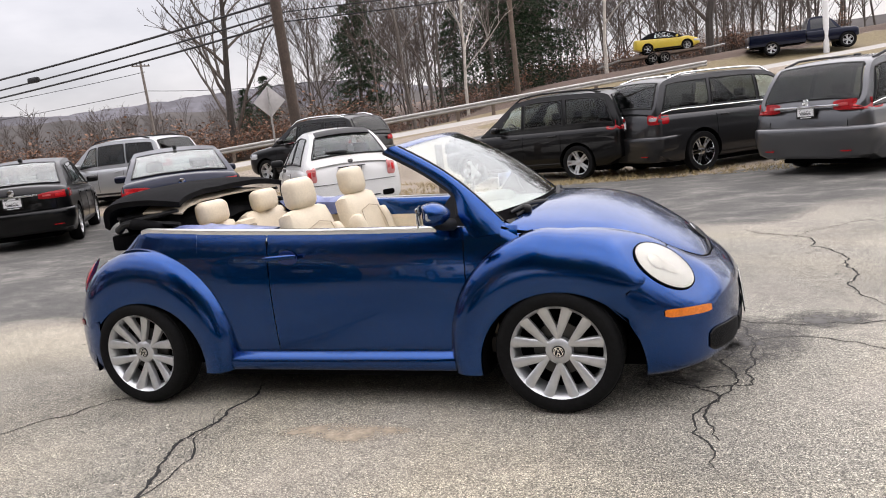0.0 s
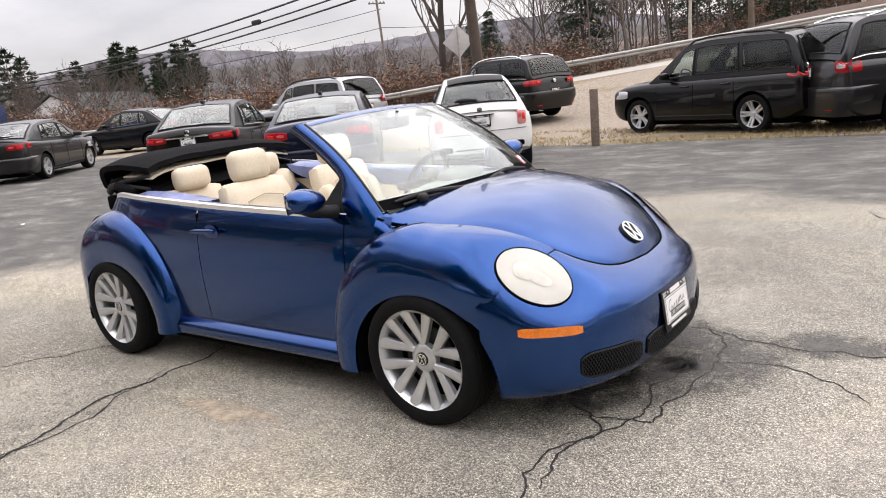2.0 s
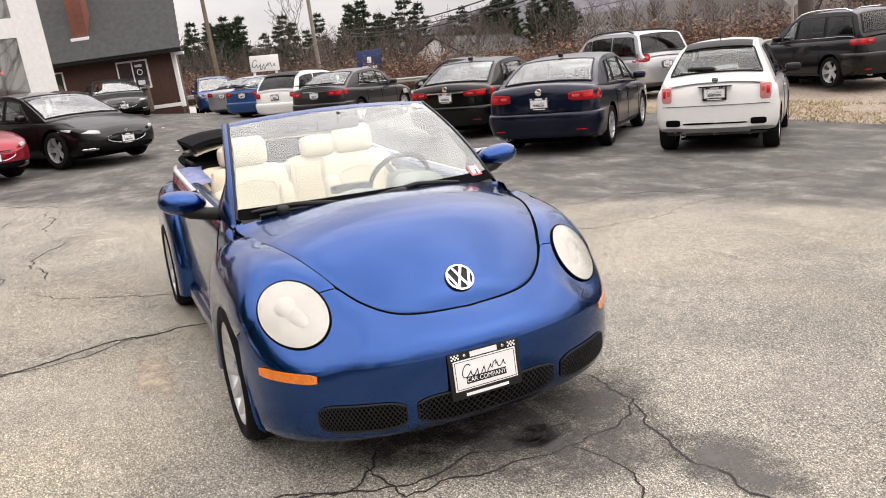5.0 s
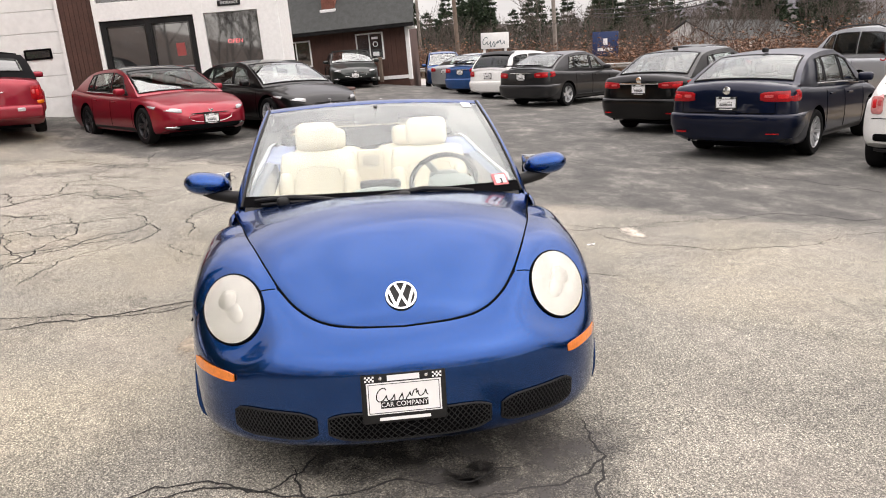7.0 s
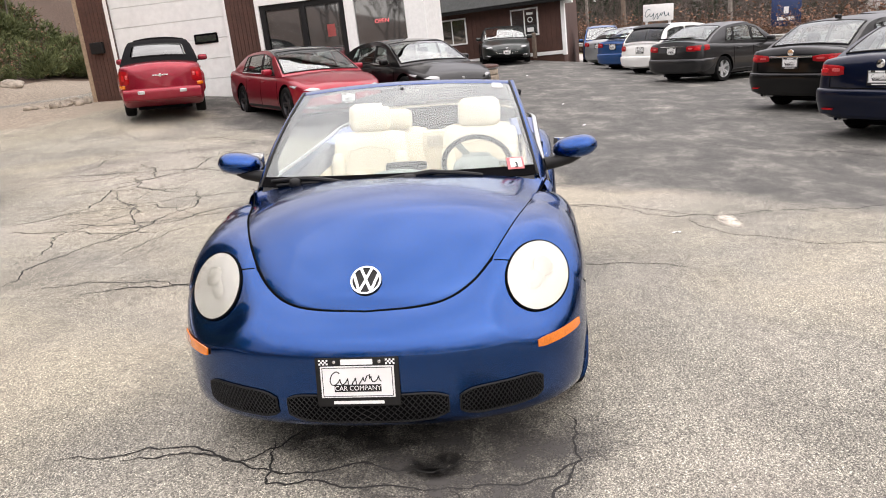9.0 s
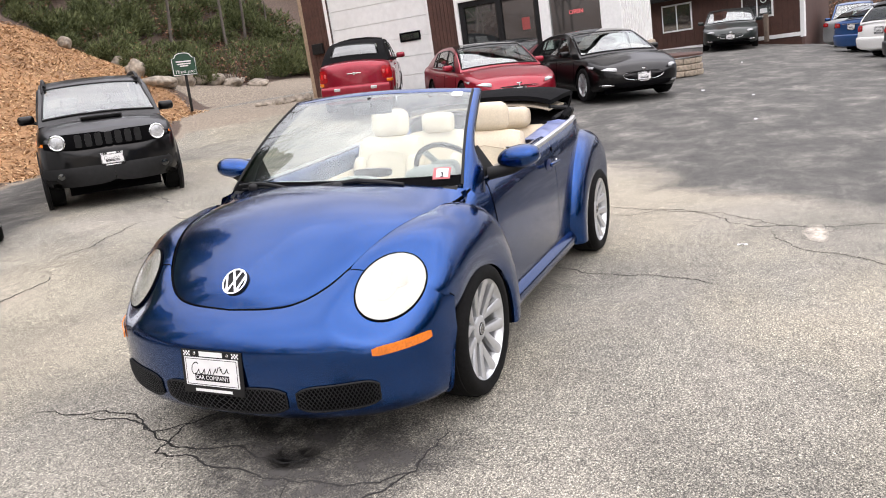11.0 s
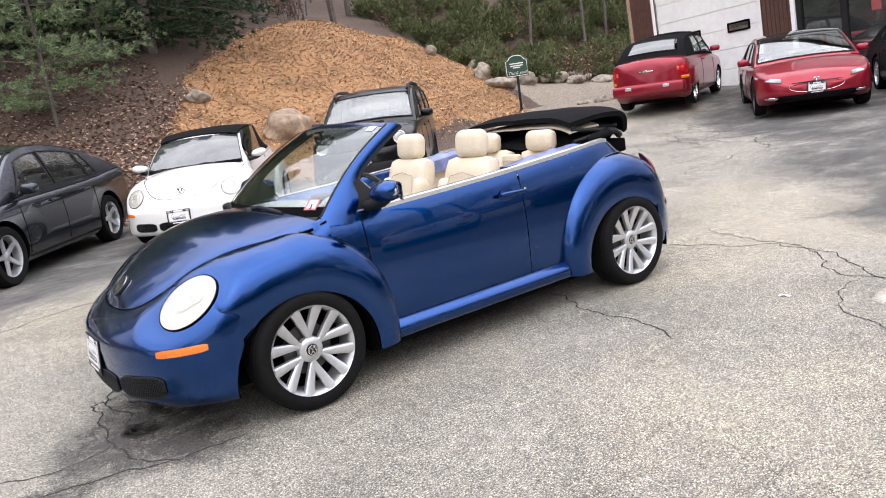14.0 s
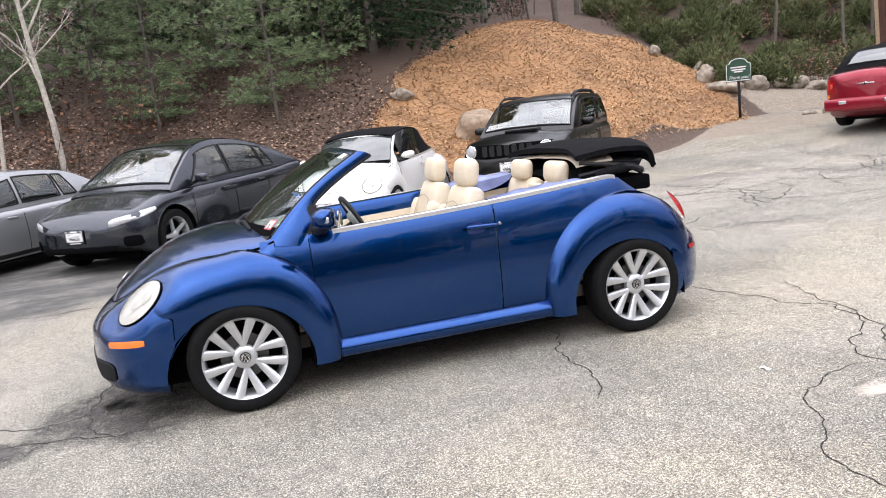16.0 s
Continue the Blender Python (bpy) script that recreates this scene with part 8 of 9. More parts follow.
def pickup(m):
    t = empty_at("pickup_truck", m)
    P = lambda nm, bm, mat, par=None: part(nm, bm, mat, par or t)
    cabsh = Shape(2.9, 1.98, 1.86, [(-1.45, 1.05), (-1.4, 1.12), (-0.2, 1.14), (0.2, 1.14), (0.9, 1.12), (1.3, 1.04), (1.45, 0.8)], [(-1.40, 1.1), (-1.30, 1.55), (-1.15, 1.82), (-0.6, 1.88), (-0.3, 1.84), (0.0, 1.62), (0.45, 1.1)], (0.75,), clear=0.45, d_f=0.3, d_r=0.12)
    b = P("body", rotated(cabsh.body(), pose(1.5, 0, 0)), P_NAVY)
    P("cabin", rotated(cabsh.cabin_bm(), pose(1.5, 0, 0)), P_NAVY)
    for s in (1, -1):
        P("side_window", rotated(thick(cabsh.side_pane(s, -1.15, 0.25, rake_b=-0.35), 0.004 * -s), pose(1.5, 0, 0)), DARK_GLASS)
        P("bed_side", box_bm(-2.95, 0.08, s * 0.99 - 0.05, s * 0.99 + 0.05, 0.55, 1.22, 0.03), P_NAVY)
        for x in (-1.75, 2.25):
            # flat black disc painted in for the shaded hollow round the wheel
            P("arch_shade_disc", rotated(lathe_bm([(0.001, 0), (0.46, 0), (0.46, 0.03), (0.001, 0.03)], 30), pose(x, s * 1.0, 0.42)), GAP)
            road_wheel(t, x, s * 0.95, 0.40, s, "split", 0.26, ALLOY, 5)
    P("windshield", rotated(thick(cabsh.lid_pane(-0.25, 0.36), 0.004), pose(1.5, 0, 0)), MID_GLASS)
    P("tailgate", box_bm(-2.98, -2.9, -0.95, 0.95, 0.6, 1.2, 0.02), P_NAVY)
    P("bed_floor", box_bm(-2.9, 0.05, -0.95, 0.95, 0.5, 0.7), GAP)
    P("rear_bumper", cushion(-3.1, -2.95, -0.95, 0.95, 0.5, 0.66, 0.04), CHROME)
    return t


pk = pickup(place(7.6, 46.0, 3))
tagged(pk, "navy blue long-bed pickup truck across the road", "truck")
far_s = parked_car("sedan", SEDAN_C, P_SILVER, place(16.0, 49.0, -60), four_door(SEDAN_C, chrome=False), [("headlamp", True, (0.5, 0.84, 0.6, 0.74, 0.3), CLEAR_LENS)], ("plain", 7, ALLOY), 0.32)
tagged(far_s, "silver sedan parked on the grass across the road", "car")
tr = empty_at("car_trailer", place(-0.3, 47.8, 8))
tagged(tr, "low steel car trailer with a tilted deck", "trailer")
part("deck", rotated(box_bm(-2.7, 2.4, -1.0, 1.0, 0.48, 0.62, 0.02), pose(0, 0, 0, 0, -3, 0)), POLE_WOOD, tr)
part("ramp", rotated(box_bm(-1.6, 0.0, -0.9, 0.9, -0.04, 0.04), pose(-2.65, 0, 0.5, 0, -14, 0)), STEEL, tr)
part("drawbar", tube_bm([(2.3, 0, 0.6), (3.8, 0, 0.75)], 0.06, 8), STEEL, tr)
for s in (1, -1):
    for x in (-0.75, 0.0):
        road_wheel(tr, x, s * 1.08, 0.33, s, "plain", 0.2, STEEL, 5)
yc = parked_car("sedan", sedan_shape(4.1, 1.7, 1.35, 2.4, 0.85, hood=0.8, belt=0.86, deck=0.93), P_YELLOW, Matrix.Translation((0, 0, 0.62)) @ place(-0.1, 47.85, 8), dict(front=(0.35, 0.95, 0.88, 0.9), rear=(-1.0, -1.45, 0.7, 0.7), side=[(-0.8, 0.5, 0.1, -0.3)], mirror=0.6), [("headlamp", True, (0.5, 0.8, 0.5, 0.62, 0.1), CLEAR_LENS)], ("plain", 5, ALLOY), 0.31, None, pillar=CANVAS, plate=None)
tagged(yc, "bright yellow convertible with a black top loaded on a trailer", "car")

# ---- trees, brush and far land ----
BARK = plain("grey_brown_bark", (0.135, 0.115, 0.098), 0.9, 0, 22, 0.35, 0.4)
TWIG = plain("dark_twigs", (0.10, 0.081, 0.068), 0.9, 0, 10, 0.3)
DARK_BARK = plain("dark_grey_bark", (0.062, 0.052, 0.045), 0.9, 0, 22, 0.35, 0.4)
BIRCH = plain("pale_birch_bark", (0.50, 0.46, 0.40), 0.8, 0, 16, 0.3, 0.2)


def leafmat(name, lo, hi):
    m, n, l, b = node_mat(name)
    g = n.new("ShaderNodeNewGeometry")
    l.new(ramp_of(n, l, g.outputs["Random Per Island"], [(0.0, lo), (1.0, hi)]), b.inputs["Base Color"])
    b.inputs["Roughness"].default_value = 0.7
    b.inputs["Specular IOR Level"].default_value = 0.2
    MATS[name] = m
    return m


NEEDLE = leafmat("pine_needles", (0.10, 0.15, 0.075), (0.27, 0.34, 0.18))
HEMLOCK = leafmat("hemlock_needles", (0.016, 0.034, 0.019), (0.05, 0.085, 0.038))
FARPINE = leafmat("far_pine_needles", (0.016, 0.028, 0.018), (0.05, 0.072, 0.038))
DEADLEAF = leafmat("dead_brown_leaves", (0.085, 0.042, 0.027), (0.28, 0.15, 0.09))
JUNIPER = leafmat("juniper_green", (0.04, 0.055, 0.024), (0.19, 0.21, 0.09))
LITTER = leafmat("fallen_leaves", (0.07, 0.038, 0.026), (0.48, 0.33, 0.24))
CHIPS = leafmat("wood_chips", (0.15, 0.075, 0.035), (0.74, 0.50, 0.28))


class Heap:
    """Collects plain faces fast."""

    def __init__(self):
        self.v, self.f, self.mi = [], [], []

    def tube(self, pts, rad, seg, mi=0):
        base = len(self.v)
        n_ = len(pts)
        for i, p in enumerate(pts):
            d = (pts[min(i + 1, n_ - 1)] - pts[max(i - 1, 0)])
            d = d.normalized() if d.length > 1e-9 else Vector((0, 0, 1))
            a = d.cross(Vector((0.31, 0.95, 0.05))).normalized()
            c = d.cross(a)
            for k in range(seg):
                t = 6.2832 * k / seg
                self.v.append(p + (a * math.cos(t) + c * math.sin(t)) * rad[i])
        for i in range(n_ - 1):
            for k in range(seg):
                self.f.append((base + i * seg + k, base + i * seg + (k + 1) % seg, base + (i + 1) * seg + (k + 1) % seg, base + (i + 1) * seg + k))
                self.mi.append(mi)

    def tri(self, a, b_, c, mi=0):
        k = len(self.v)
        self.v += [a, b_, c]
        self.f.append((k, k + 1, k + 2))
        self.mi.append(mi)

    def quad(self, a, b_, c, d, mi=0):
        k = len(self.v)
        self.v += [a, b_, c, d]
        self.f.append((k, k + 1, k + 2, k + 3))
        self.mi.append(mi)

    def mesh(self, name, mats, only=None):
        me = bpy.data.meshes.new(name)
        me.from_pydata([tuple(p) for p in self.v], [], self.f)
        for mm in mats:
            me.materials.append(mm)
        if len(mats) > 1:
            me.polygons.foreach_set("material_index", self.mi)
        me.update()
        return me

    def arrays(self):
        return np.array([tuple(p) for p in self.v]), self.f, self.mi


def rnd_dir(rng, up=0.0):
    a = rng.uniform(0, 6.2832)
    return Vector((math.cos(a), math.sin(a), up)).normalized()


def bare_heap(seed, h, limbs=9, depth=3, r0=None, twig=1.0, crook=0.12, first=0.3, least=0.004):
    """A leafless broadleaf: trunk in one heap, limbs and twigs in another."""
    rng = random.Random(seed)
    trunk, crown = Heap(), Heap()
    r0 = r0 or h * 0.014

    def grow(heap, p, d, length, r, level):
        n_ = (5, 5, 3, 2, 2)[min(level, 4)]
        pts, q = [p], d.normalized()
        for i in range(n_):
            q = (q + Vector((rng.uniform(-1, 1), rng.uniform(-1, 1), rng.uniform(-0.5, 0.9))) * crook * (1 + level * 0.6)).normalized()
            pts.append(pts[-1] + q * length / n_)
        rad = [max(r * (1 - 0.75 * i / n_), least) for i in range(n_ + 1)]
        heap.tube(pts, rad, (7, 5, 4, 3, 3)[min(level, 4)])
        if level >= depth:
            return
        kids = (limbs, 5, 4, 3)[min(level, 3)]
        for k in range(kids):
            t = (first + (1 - first) * (k + rng.random()) / kids) if level == 0 else (0.25 + 0.75 * (k + rng.random()) / kids)
            i = min(int(t * n_), n_ - 1)
            s = pts[i].lerp(pts[i + 1], t * n_ - i)
            side = rnd_dir(rng)
            nd = (q * (0.65 if level else 0.55) + side * rng.uniform(0.5, 0.95) + Vector((0, 0, 0.35))).normalized()
            grow(crown, s, nd, length * rng.uniform(0.38, 0.62) * (1.15 - 0.5 * t) * (1.0 if level < 2 else twig), r * (1 - 0.7 * t) * 0.55, level + 1)

    grow(trunk, Vector((0, 0, -0.3)), Vector((rng.uniform(-0.08, 0.08), rng.uniform(-0.08, 0.08), 1)), h, r0, 0)
    return trunk, crown


def tuft(heap, c, d, length, n_, rng, w=0.012):
    for _ in range(n_):
        q = (d + Vector((rng.uniform(-1, 1), rng.uniform(-1, 1), rng.uniform(-0.7, 0.9))) * 0.9).normalized()
        s = q.cross(Vector((rng.uniform(-1, 1), rng.uniform(-1, 1), 0.3))).normalized() * w
        heap.tri(c - s, c + s, c + q * length * rng.uniform(0.7, 1.2))


def pine_heap(seed, h, low=0.08, width=0.34, whorls=16, per=6, tufts=7, needle=0.17, n_need=7, droop=0.05, w=0.013, top=0.5, girth=0.014):
    rng = random.Random(seed)
    trunk, crown = Heap(), Heap()
    trunk.tube([Vector((0, 0, -0.3)), Vector((0.02, 0, h * 0.5)), Vector((0, 0.03, h))], [h * girth, h * girth * 0.65, 0.012], 7)
    for k in range(whorls):
        t = low + (1 - low) * (k + rng.random() * 0.6) / whorls
        z = h * t
        ln = h * width * (1 - t) ** top * (0.35 + 0.65 * min(1, (t - low) / 0.15 + 0.35)) * rng.uniform(0.75, 1.15)
        for j in range(per):
            d = rnd_dir(rng, 0.25 - droop * 4)
            L_ = ln * rng.uniform(0.65, 1.15)
            p = Vector((0, 0, z))
            pts = [p]
            for i in range(4):
                d2 = (d + Vector((0, 0, -droop * i + (0.10 if i > 2 else 0)))).normalized()
                pts.append(pts[-1] + d2 * L_ / 4)
            trunk.tube(pts, [max(0.006, 0.010 * L_ * (1 - i / 5)) for i in range(5)], 3)
            for i in range(tufts):
                u = 0.22 + 0.78 * (i + rng.random()) / tufts
                a = min(int(u * 4), 3)
                c = pts[a].lerp(pts[a + 1], u * 4 - a)
                c = c + Vector((rng.uniform(-1, 1), rng.uniform(-1, 1), rng.uniform(-0.5, 0.5))) * L_ * 0.16
                tuft(crown, c, d, needle, n_need, rng, w)
    return trunk, crown


def tree_thing(name, label, trunk, crown, mats, m):
    e = empty_at(name, m)
    tagged(e, label, "tree")
    t = new("trunk", trunk.mesh("trunk", [mats[0]]))
    t.parent = e
    c = new("crown", crown.mesh("crown", [mats[1]]))
    c.parent = e
    return e


def on_ground(x, y, s=1.0, rz=0.0, dz=0.0):
    return Matrix.Translation((x, y, ground_z(x, y) + dz)) @ pose(0, 0, 0, 0, 0, rz) @ Matrix.Scale(s, 4)


# young pines and the hemlock on the bank
PA = tree_thing("young_pine", "young white pine with soft green needles on the leafy bank", *pine_heap(1, 8.6, 0.04, 0.20, 26, 8, 14, 0.15, 14, 0.04, 0.011, girth=0.0065), (BARK, NEEDLE), on_ground(2.4, -15.6))
tagged(PA, group="young pines on the bank")
PB = tree_thing("young_pine", "young white pine with soft green needles on the leafy bank", *pine_heap(2, 8.0, 0.04, 0.22, 24, 8, 14, 0.15, 14, 0.04, 0.011, girth=0.0065), (BARK, NEEDLE), on_ground(-0.5, -15.0))
tagged(PB, group="young pines on the bank")
for x, y, s, r, o in ((5.6, -15.6, 1.1, 40, PA), (7.2, -17.0, 1.2, 130, PB), (0.9, -17.6, 0.9, 220, PA), (4.0, -18.0, 1.3, 300, PB), (-2.2, -16.6, 0.85, 75, PB), (9.4, -16.0, 1.1, 10, PA), (-1.0, -19.5, 1.2, 170, PA), (11.5, -17.5, 1.2, 200, PB)):
    copy_thing(o, on_ground(x, y, s, r))
HA = tree_thing("hemlock", "dense dark green hemlock with drooping boughs at the bank's edge", *pine_heap(5, 14.0, 0.02, 0.27, 44, 10, 16, 0.20, 9, 0.09, 0.026), (BARK, HEMLOCK), on_ground(-3.9, -18.3))
tagged(HA, group="hemlocks on the bank")
for x, y, s, r in ((-1.8, -20.3, 0.9, 80), (-5.9, -21.6, 0.95, 190), (3.0, -23.5, 1.0, 250), (-9.5, -27.5, 1.1, 140)):
    copy_thing(HA, on_ground(x, y, s, r))
BT = tree_thing("bare_birch", "pale leafless young birch with thin limbs", *bare_heap(11, 7.0, 8, 3, 0.075, 0.9, 0.10, 0.2), (BIRCH, BIRCH), on_ground(4.4, -13.5) @ pose(0, 0, 0, 0, 0, 60))
tagged(BT, group="birches on the bank")
copy_thing(BT, on_ground(5.6, -13.4, 0.7, 200))
# tall bare trunks up the bank
rng = random.Random(5)
protos = []
for k in range(4):
    e = tree_thing("bare_tree", "tall slender leafless tree on the wooded bank", *bare_heap(20 + k, 15, 8, 2, 0.13 + 0.02 * k, 0.8, 0.05, 0.35), (BARK, TWIG), on_ground(-12.0 + 2.5 * k, -22.0 - 1.2 * k))
    tagged(e, group="bare trees on the bank")
    protos.append(e)
n_t = 0
while n_t < 185:
    x, y = rng.uniform(-50, 16), rng.uniform(-58, -17)
    if y > -21.0 - 1.0 * (x < -4) and x < -1 or inside(MULCH_EDGE, x, y) > -0.8 or (x > -1 and y > -18.5):
        continue
    copy_thing(protos[n_t % 4], on_ground(x, y, rng.uniform(0.55, 1.05), rng.uniform(0, 360)))
    n_t += 1


SAPS = []
for k in range(3):
    a_, c_ = bare_heap(70 + k, 10, 7, 2, 0.07, 0.9, 0.06, 0.3, 0.010)
    h_ = Heap()
    h_.v, h_.f, h_.mi = a_.v + c_.v, a_.f + [tuple(i + len(a_.v) for i in f) for f in c_.f], [0] * (len(a_.f) + len(c_.f))
    SAPS.append(h_)


def merged(name, protos_, spots, mats, label, category):
    """Many copies of a few shapes as one object."""
    vs_, fs, ms, off = [], [], [], 0
    arr = [p.arrays() for p in protos_]
    for i, (x, y, z, s, r) in enumerate(spots):
        v, f, mi = arr[i % len(arr)]
        c, sn = math.cos(r), math.sin(r)
        q = np.empty_like(v)
        q[:, 0], q[:, 1], q[:, 2] = (v[:, 0] * c - v[:, 1] * sn) * s + x, (v[:, 0] * sn + v[:, 1] * c) * s + y, v[:, 2] * s + z
        vs_.append(q)
        fs += [tuple(a + off for a in face) for face in f]
        ms += mi
        off += len(v)
    me = bpy.data.meshes.new(name)
    me.from_pydata(np.concatenate(vs_).tolist(), [], fs)
    for mm in mats:
        me.materials.append(mm)
    if len(mats) > 1:
        me.polygons.foreach_set("material_index", ms)
    ob = new(name, me)
    tagged(ob, label, category, kind="stuff")
    return ob


def joined(pair):
    a, c = pair
    h_ = Heap()
    h_.v, h_.f, h_.mi = a.v + c.v, a.f + [tuple(i + len(a.v) for i in f) for f in c.f], [0] * len(a.f) + [1] * len(c.f)
    return h_


# woods beyond the road
rng = random.Random(9)
wood = [joined(bare_heap(40 + k, 13, 12, 3, 0.10, 1.25, 0.11, 0.16, 0.016)) for k in range(4)]
thin_wood = [joined(bare_heap(140 + k, 13, 16, 2, 0.11, 1.2, 0.10, 0.14, 0.03)) for k in range(4)]
near_spots, far_spots = [], []
while len(near_spots) < 140 or len(far_spots) < 60:
    p, q = rng.uniform(37, 100), rng.uniform(-150, 75)
    x, y = ROAD_N.x * p + ROAD_R.x * q, ROAD_N.y * p + ROAD_R.y * q
    az = math.degrees(math.atan2(y + 4.3, x - 2))
    if 119 < az < 150 and math.hypot(x, y) < 95 or (p < 48 and 10 < q < 48):
        continue
    if az < 119 and len(near_spots) < 140:
        near_spots.append((x, y, ground_z(x, y), rng.uniform(0.65, 1.3), rng.uniform(0, 6.28)))
    elif az >= 119 and len(far_spots) < 60:
        far_spots.append((x, y, ground_z(x, y), rng.uniform(0.3, 0.5), rng.uniform(0, 6.28)))
for k in range(110):
    p, q = rng.uniform(60, 150), rng.uniform(-40, 95)
    x, y = ROAD_N.x * p + ROAD_R.x * q, ROAD_N.y * p + ROAD_R.y * q
    if math.degrees(math.atan2(y + 4.3, x - 2)) < 117:
        far_spots.append((x, y, ground_z(x, y), rng.uniform(0.7, 1.2), rng.uniform(0, 6.28)))
for k in range(190):
    a = radians(rng.uniform(150, 186))
    d = rng.uniform(85, 150)
    x, y = d * math.cos(a), d * math.sin(a)
    far_spots.append((x, y, ground_z(x, y), rng.uniform(0.3, 0.55), rng.uniform(0, 6.28)))
for k in range(80):
    a, d = radians(rng.uniform(119, 152)), rng.uniform(95, 150)
    x, y = d * math.cos(a), d * math.sin(a)
    far_spots.append((x, y, ground_z(x, y), rng.uniform(0.35, 0.6), rng.uniform(0, 6.28)))
merged("bare_woods", wood, near_spots, [BARK, TWIG], "leafless grey-brown woods beyond the road", "woods")
merged("far_bare_woods", thin_wood, far_spots, [BARK, TWIG], "dense leafless brown woods on the far slope", "woods")
# the trees that the panes and the bonnet mirror
spots = [(rng.uniform(24, 46), rng.uniform(-26, 30), 0.0, rng.uniform(0.6, 1.0), rng.uniform(0, 6.28)) for k in range(26)]
merged("roadside_trees", thin_wood, [(x, y, ground_z(x, y), sc, r) for x, y, _, sc, r in spots], [BARK, TWIG], "leafless trees standing past the open side of the lot", "woods")


def broad_tree(seed, x, y, h, r0, label):
    e = tree_thing("bare_tree", label, *bare_heap(seed, h, 15, 4, r0, 0.95, 0.17, 0.12, 0.014), (DARK_BARK, TWIG), on_ground(x, y))
    tagged(e, group="broad trees beyond the guardrail")


broad_tree(91, -22.5, 32.2, 12.5, 0.24, "spreading leafless oak with crooked limbs beside the road")
broad_tree(92, 2.6, 51.5, 13.5, 0.30, "many-limbed leafless tree behind the parked trucks")
for az, d, sc in ((106.8, 46, 1.5), (96.5, 50, 1.7)):
    c = copy_thing(BT, on_ground(2 + d * math.cos(radians(az)), -4.3 + d * math.sin(radians(az)), sc, az))
    c["group"] = "birches beyond the guardrail"
for az, d, sc, dz in ((103.5, 58, 1.05, 0), (101.2, 62, 1.1, 0), (114.6, 62, 0.9, 0), (121.5, 76, 0.55, 0), (123.0, 80, 0.5, 0), (107.5, 66, 0.6, 0)):
    c = copy_thing(HA, on_ground(2 + d * math.cos(radians(az)), -4.3 + d * math.sin(radians(az)), sc, az * 7))
    c["group"], c["label"] = "conifers beyond the guardrail", "dark green conifer standing among leafless trees"
# tall pines in the woods
far_pine = [joined(pine_heap(60 + k, 15, 0.12, 0.25, 15, 5, 6, 0.95, 5, 0.03, 0.16, 0.6)) for k in range(3)]
spots = []
for k in range(150):
    a = radians(rng.choice([rng.uniform(143, 188), rng.uniform(160, 188), rng.uniform(143, 160), rng.uniform(166, 188)]))
    d = rng.uniform(115, 185)
    x, y = 2 + d * math.cos(a), -4 + d * math.sin(a)
    spots.append((x, y, ground_z(x, y), rng.uniform(0.5, 0.85), rng.uniform(0, 6.28)))
merged("pine_woods", far_pine, spots, [BARK, FARPINE], "tall dark green pines rising over the far woods", "woods")
# brown brush along the road bank
rng = random.Random(12)
brush = []
for k in range(3):
    h_ = Heap()
    for j in range(18):
        d = (rnd_dir(rng) * rng.uniform(0.1, 0.7) + Vector((0, 0, 1))).normalized()
        L_ = rng.uniform(0.9, 2.2)
        p = Vector((rng.uniform(-0.5, 0.5), rng.uniform(-0.5, 0.5), -0.1))
        pts = [p, p + d * L_ * 0.5, p + (d + rnd_dir(rng) * 0.2).normalized() * L_]
        h_.tube(pts, [0.014, 0.010, 0.004], 3, 0)
        for i in range(10):
            c = pts[1].lerp(pts[2], rng.uniform(-0.6, 1)) + rnd_dir(rng, rng.uniform(-0.5, 0.5)) * rng.uniform(0.05, 0.3)
            u, v = rnd_dir(rng, rng.uniform(-0.8, 0.8)) * 0.065, rnd_dir(rng, rng.uniform(-0.8, 0.8)) * 0.05
            h_.quad(c - u, c - v, c + u, c + v, 1)
    brush.append(h_)
spots = []
while len(spots) < 640:
    p, q = 35.5 + abs(rng.gauss(0, 14)), rng.uniform(-110, 40)
    if p > 85 or q > 4 and p < 46:
        continue
    x, y = ROAD_N.x * p + ROAD_R.x * q, ROAD_N.y * p + ROAD_R.y * q
    spots.append((x, y, ground_z(x, y), rng.uniform(0.7, 1.5), rng.uniform(0, 6.28)))
for k in range(330):
    a, d = radians(rng.uniform(119, 188)), rng.uniform(66, 125)
    x, y = d * math.cos(a), d * math.sin(a)
    spots.append((x, y, ground_z(x, y), rng.uniform(1.0, 2.2), rng.uniform(0, 6.28)))
while len(spots) < 1350:
    p, q = rng.uniform(35.3, 45), rng.uniform(-75, 2)
    x, y = ROAD_N.x * p + ROAD_R.x * q, ROAD_N.y * p + ROAD_R.y * q
    spots.append((x, y, ground_z(x, y), rng.uniform(0.8, 1.7), rng.uniform(0, 6.28)))
merged("roadside_brush", brush, spots, [TWIG, DEADLEAF], "russet brown leafless brush along the road", "brush")
spots = []
while len(spots) < 90:
    x, y = rng.uniform(-40, 14), rng.uniform(-42, -13)
    if inside(MULCH_EDGE, x, y) > -0.6 or (x < -13 and y > -16.5) or toe_y(x) - y < 2.5:
        continue
    spots.append((x, y, ground_z(x, y), rng.uniform(0.5, 1.1), rng.uniform(0, 6.28)))
for k in range(70):
    x, y = rng.uniform(-30, -15.5), rng.uniform(-25, -17.5)
    if inside(MULCH_EDGE, x, y) < -0.4:
        spots.append((x, y, ground_z(x, y), rng.uniform(0.4, 0.9), rng.uniform(0, 6.28)))
merged("bank_brush", brush, spots, [TWIG, DEADLEAF], "thin leafless undergrowth on the bank", "brush")
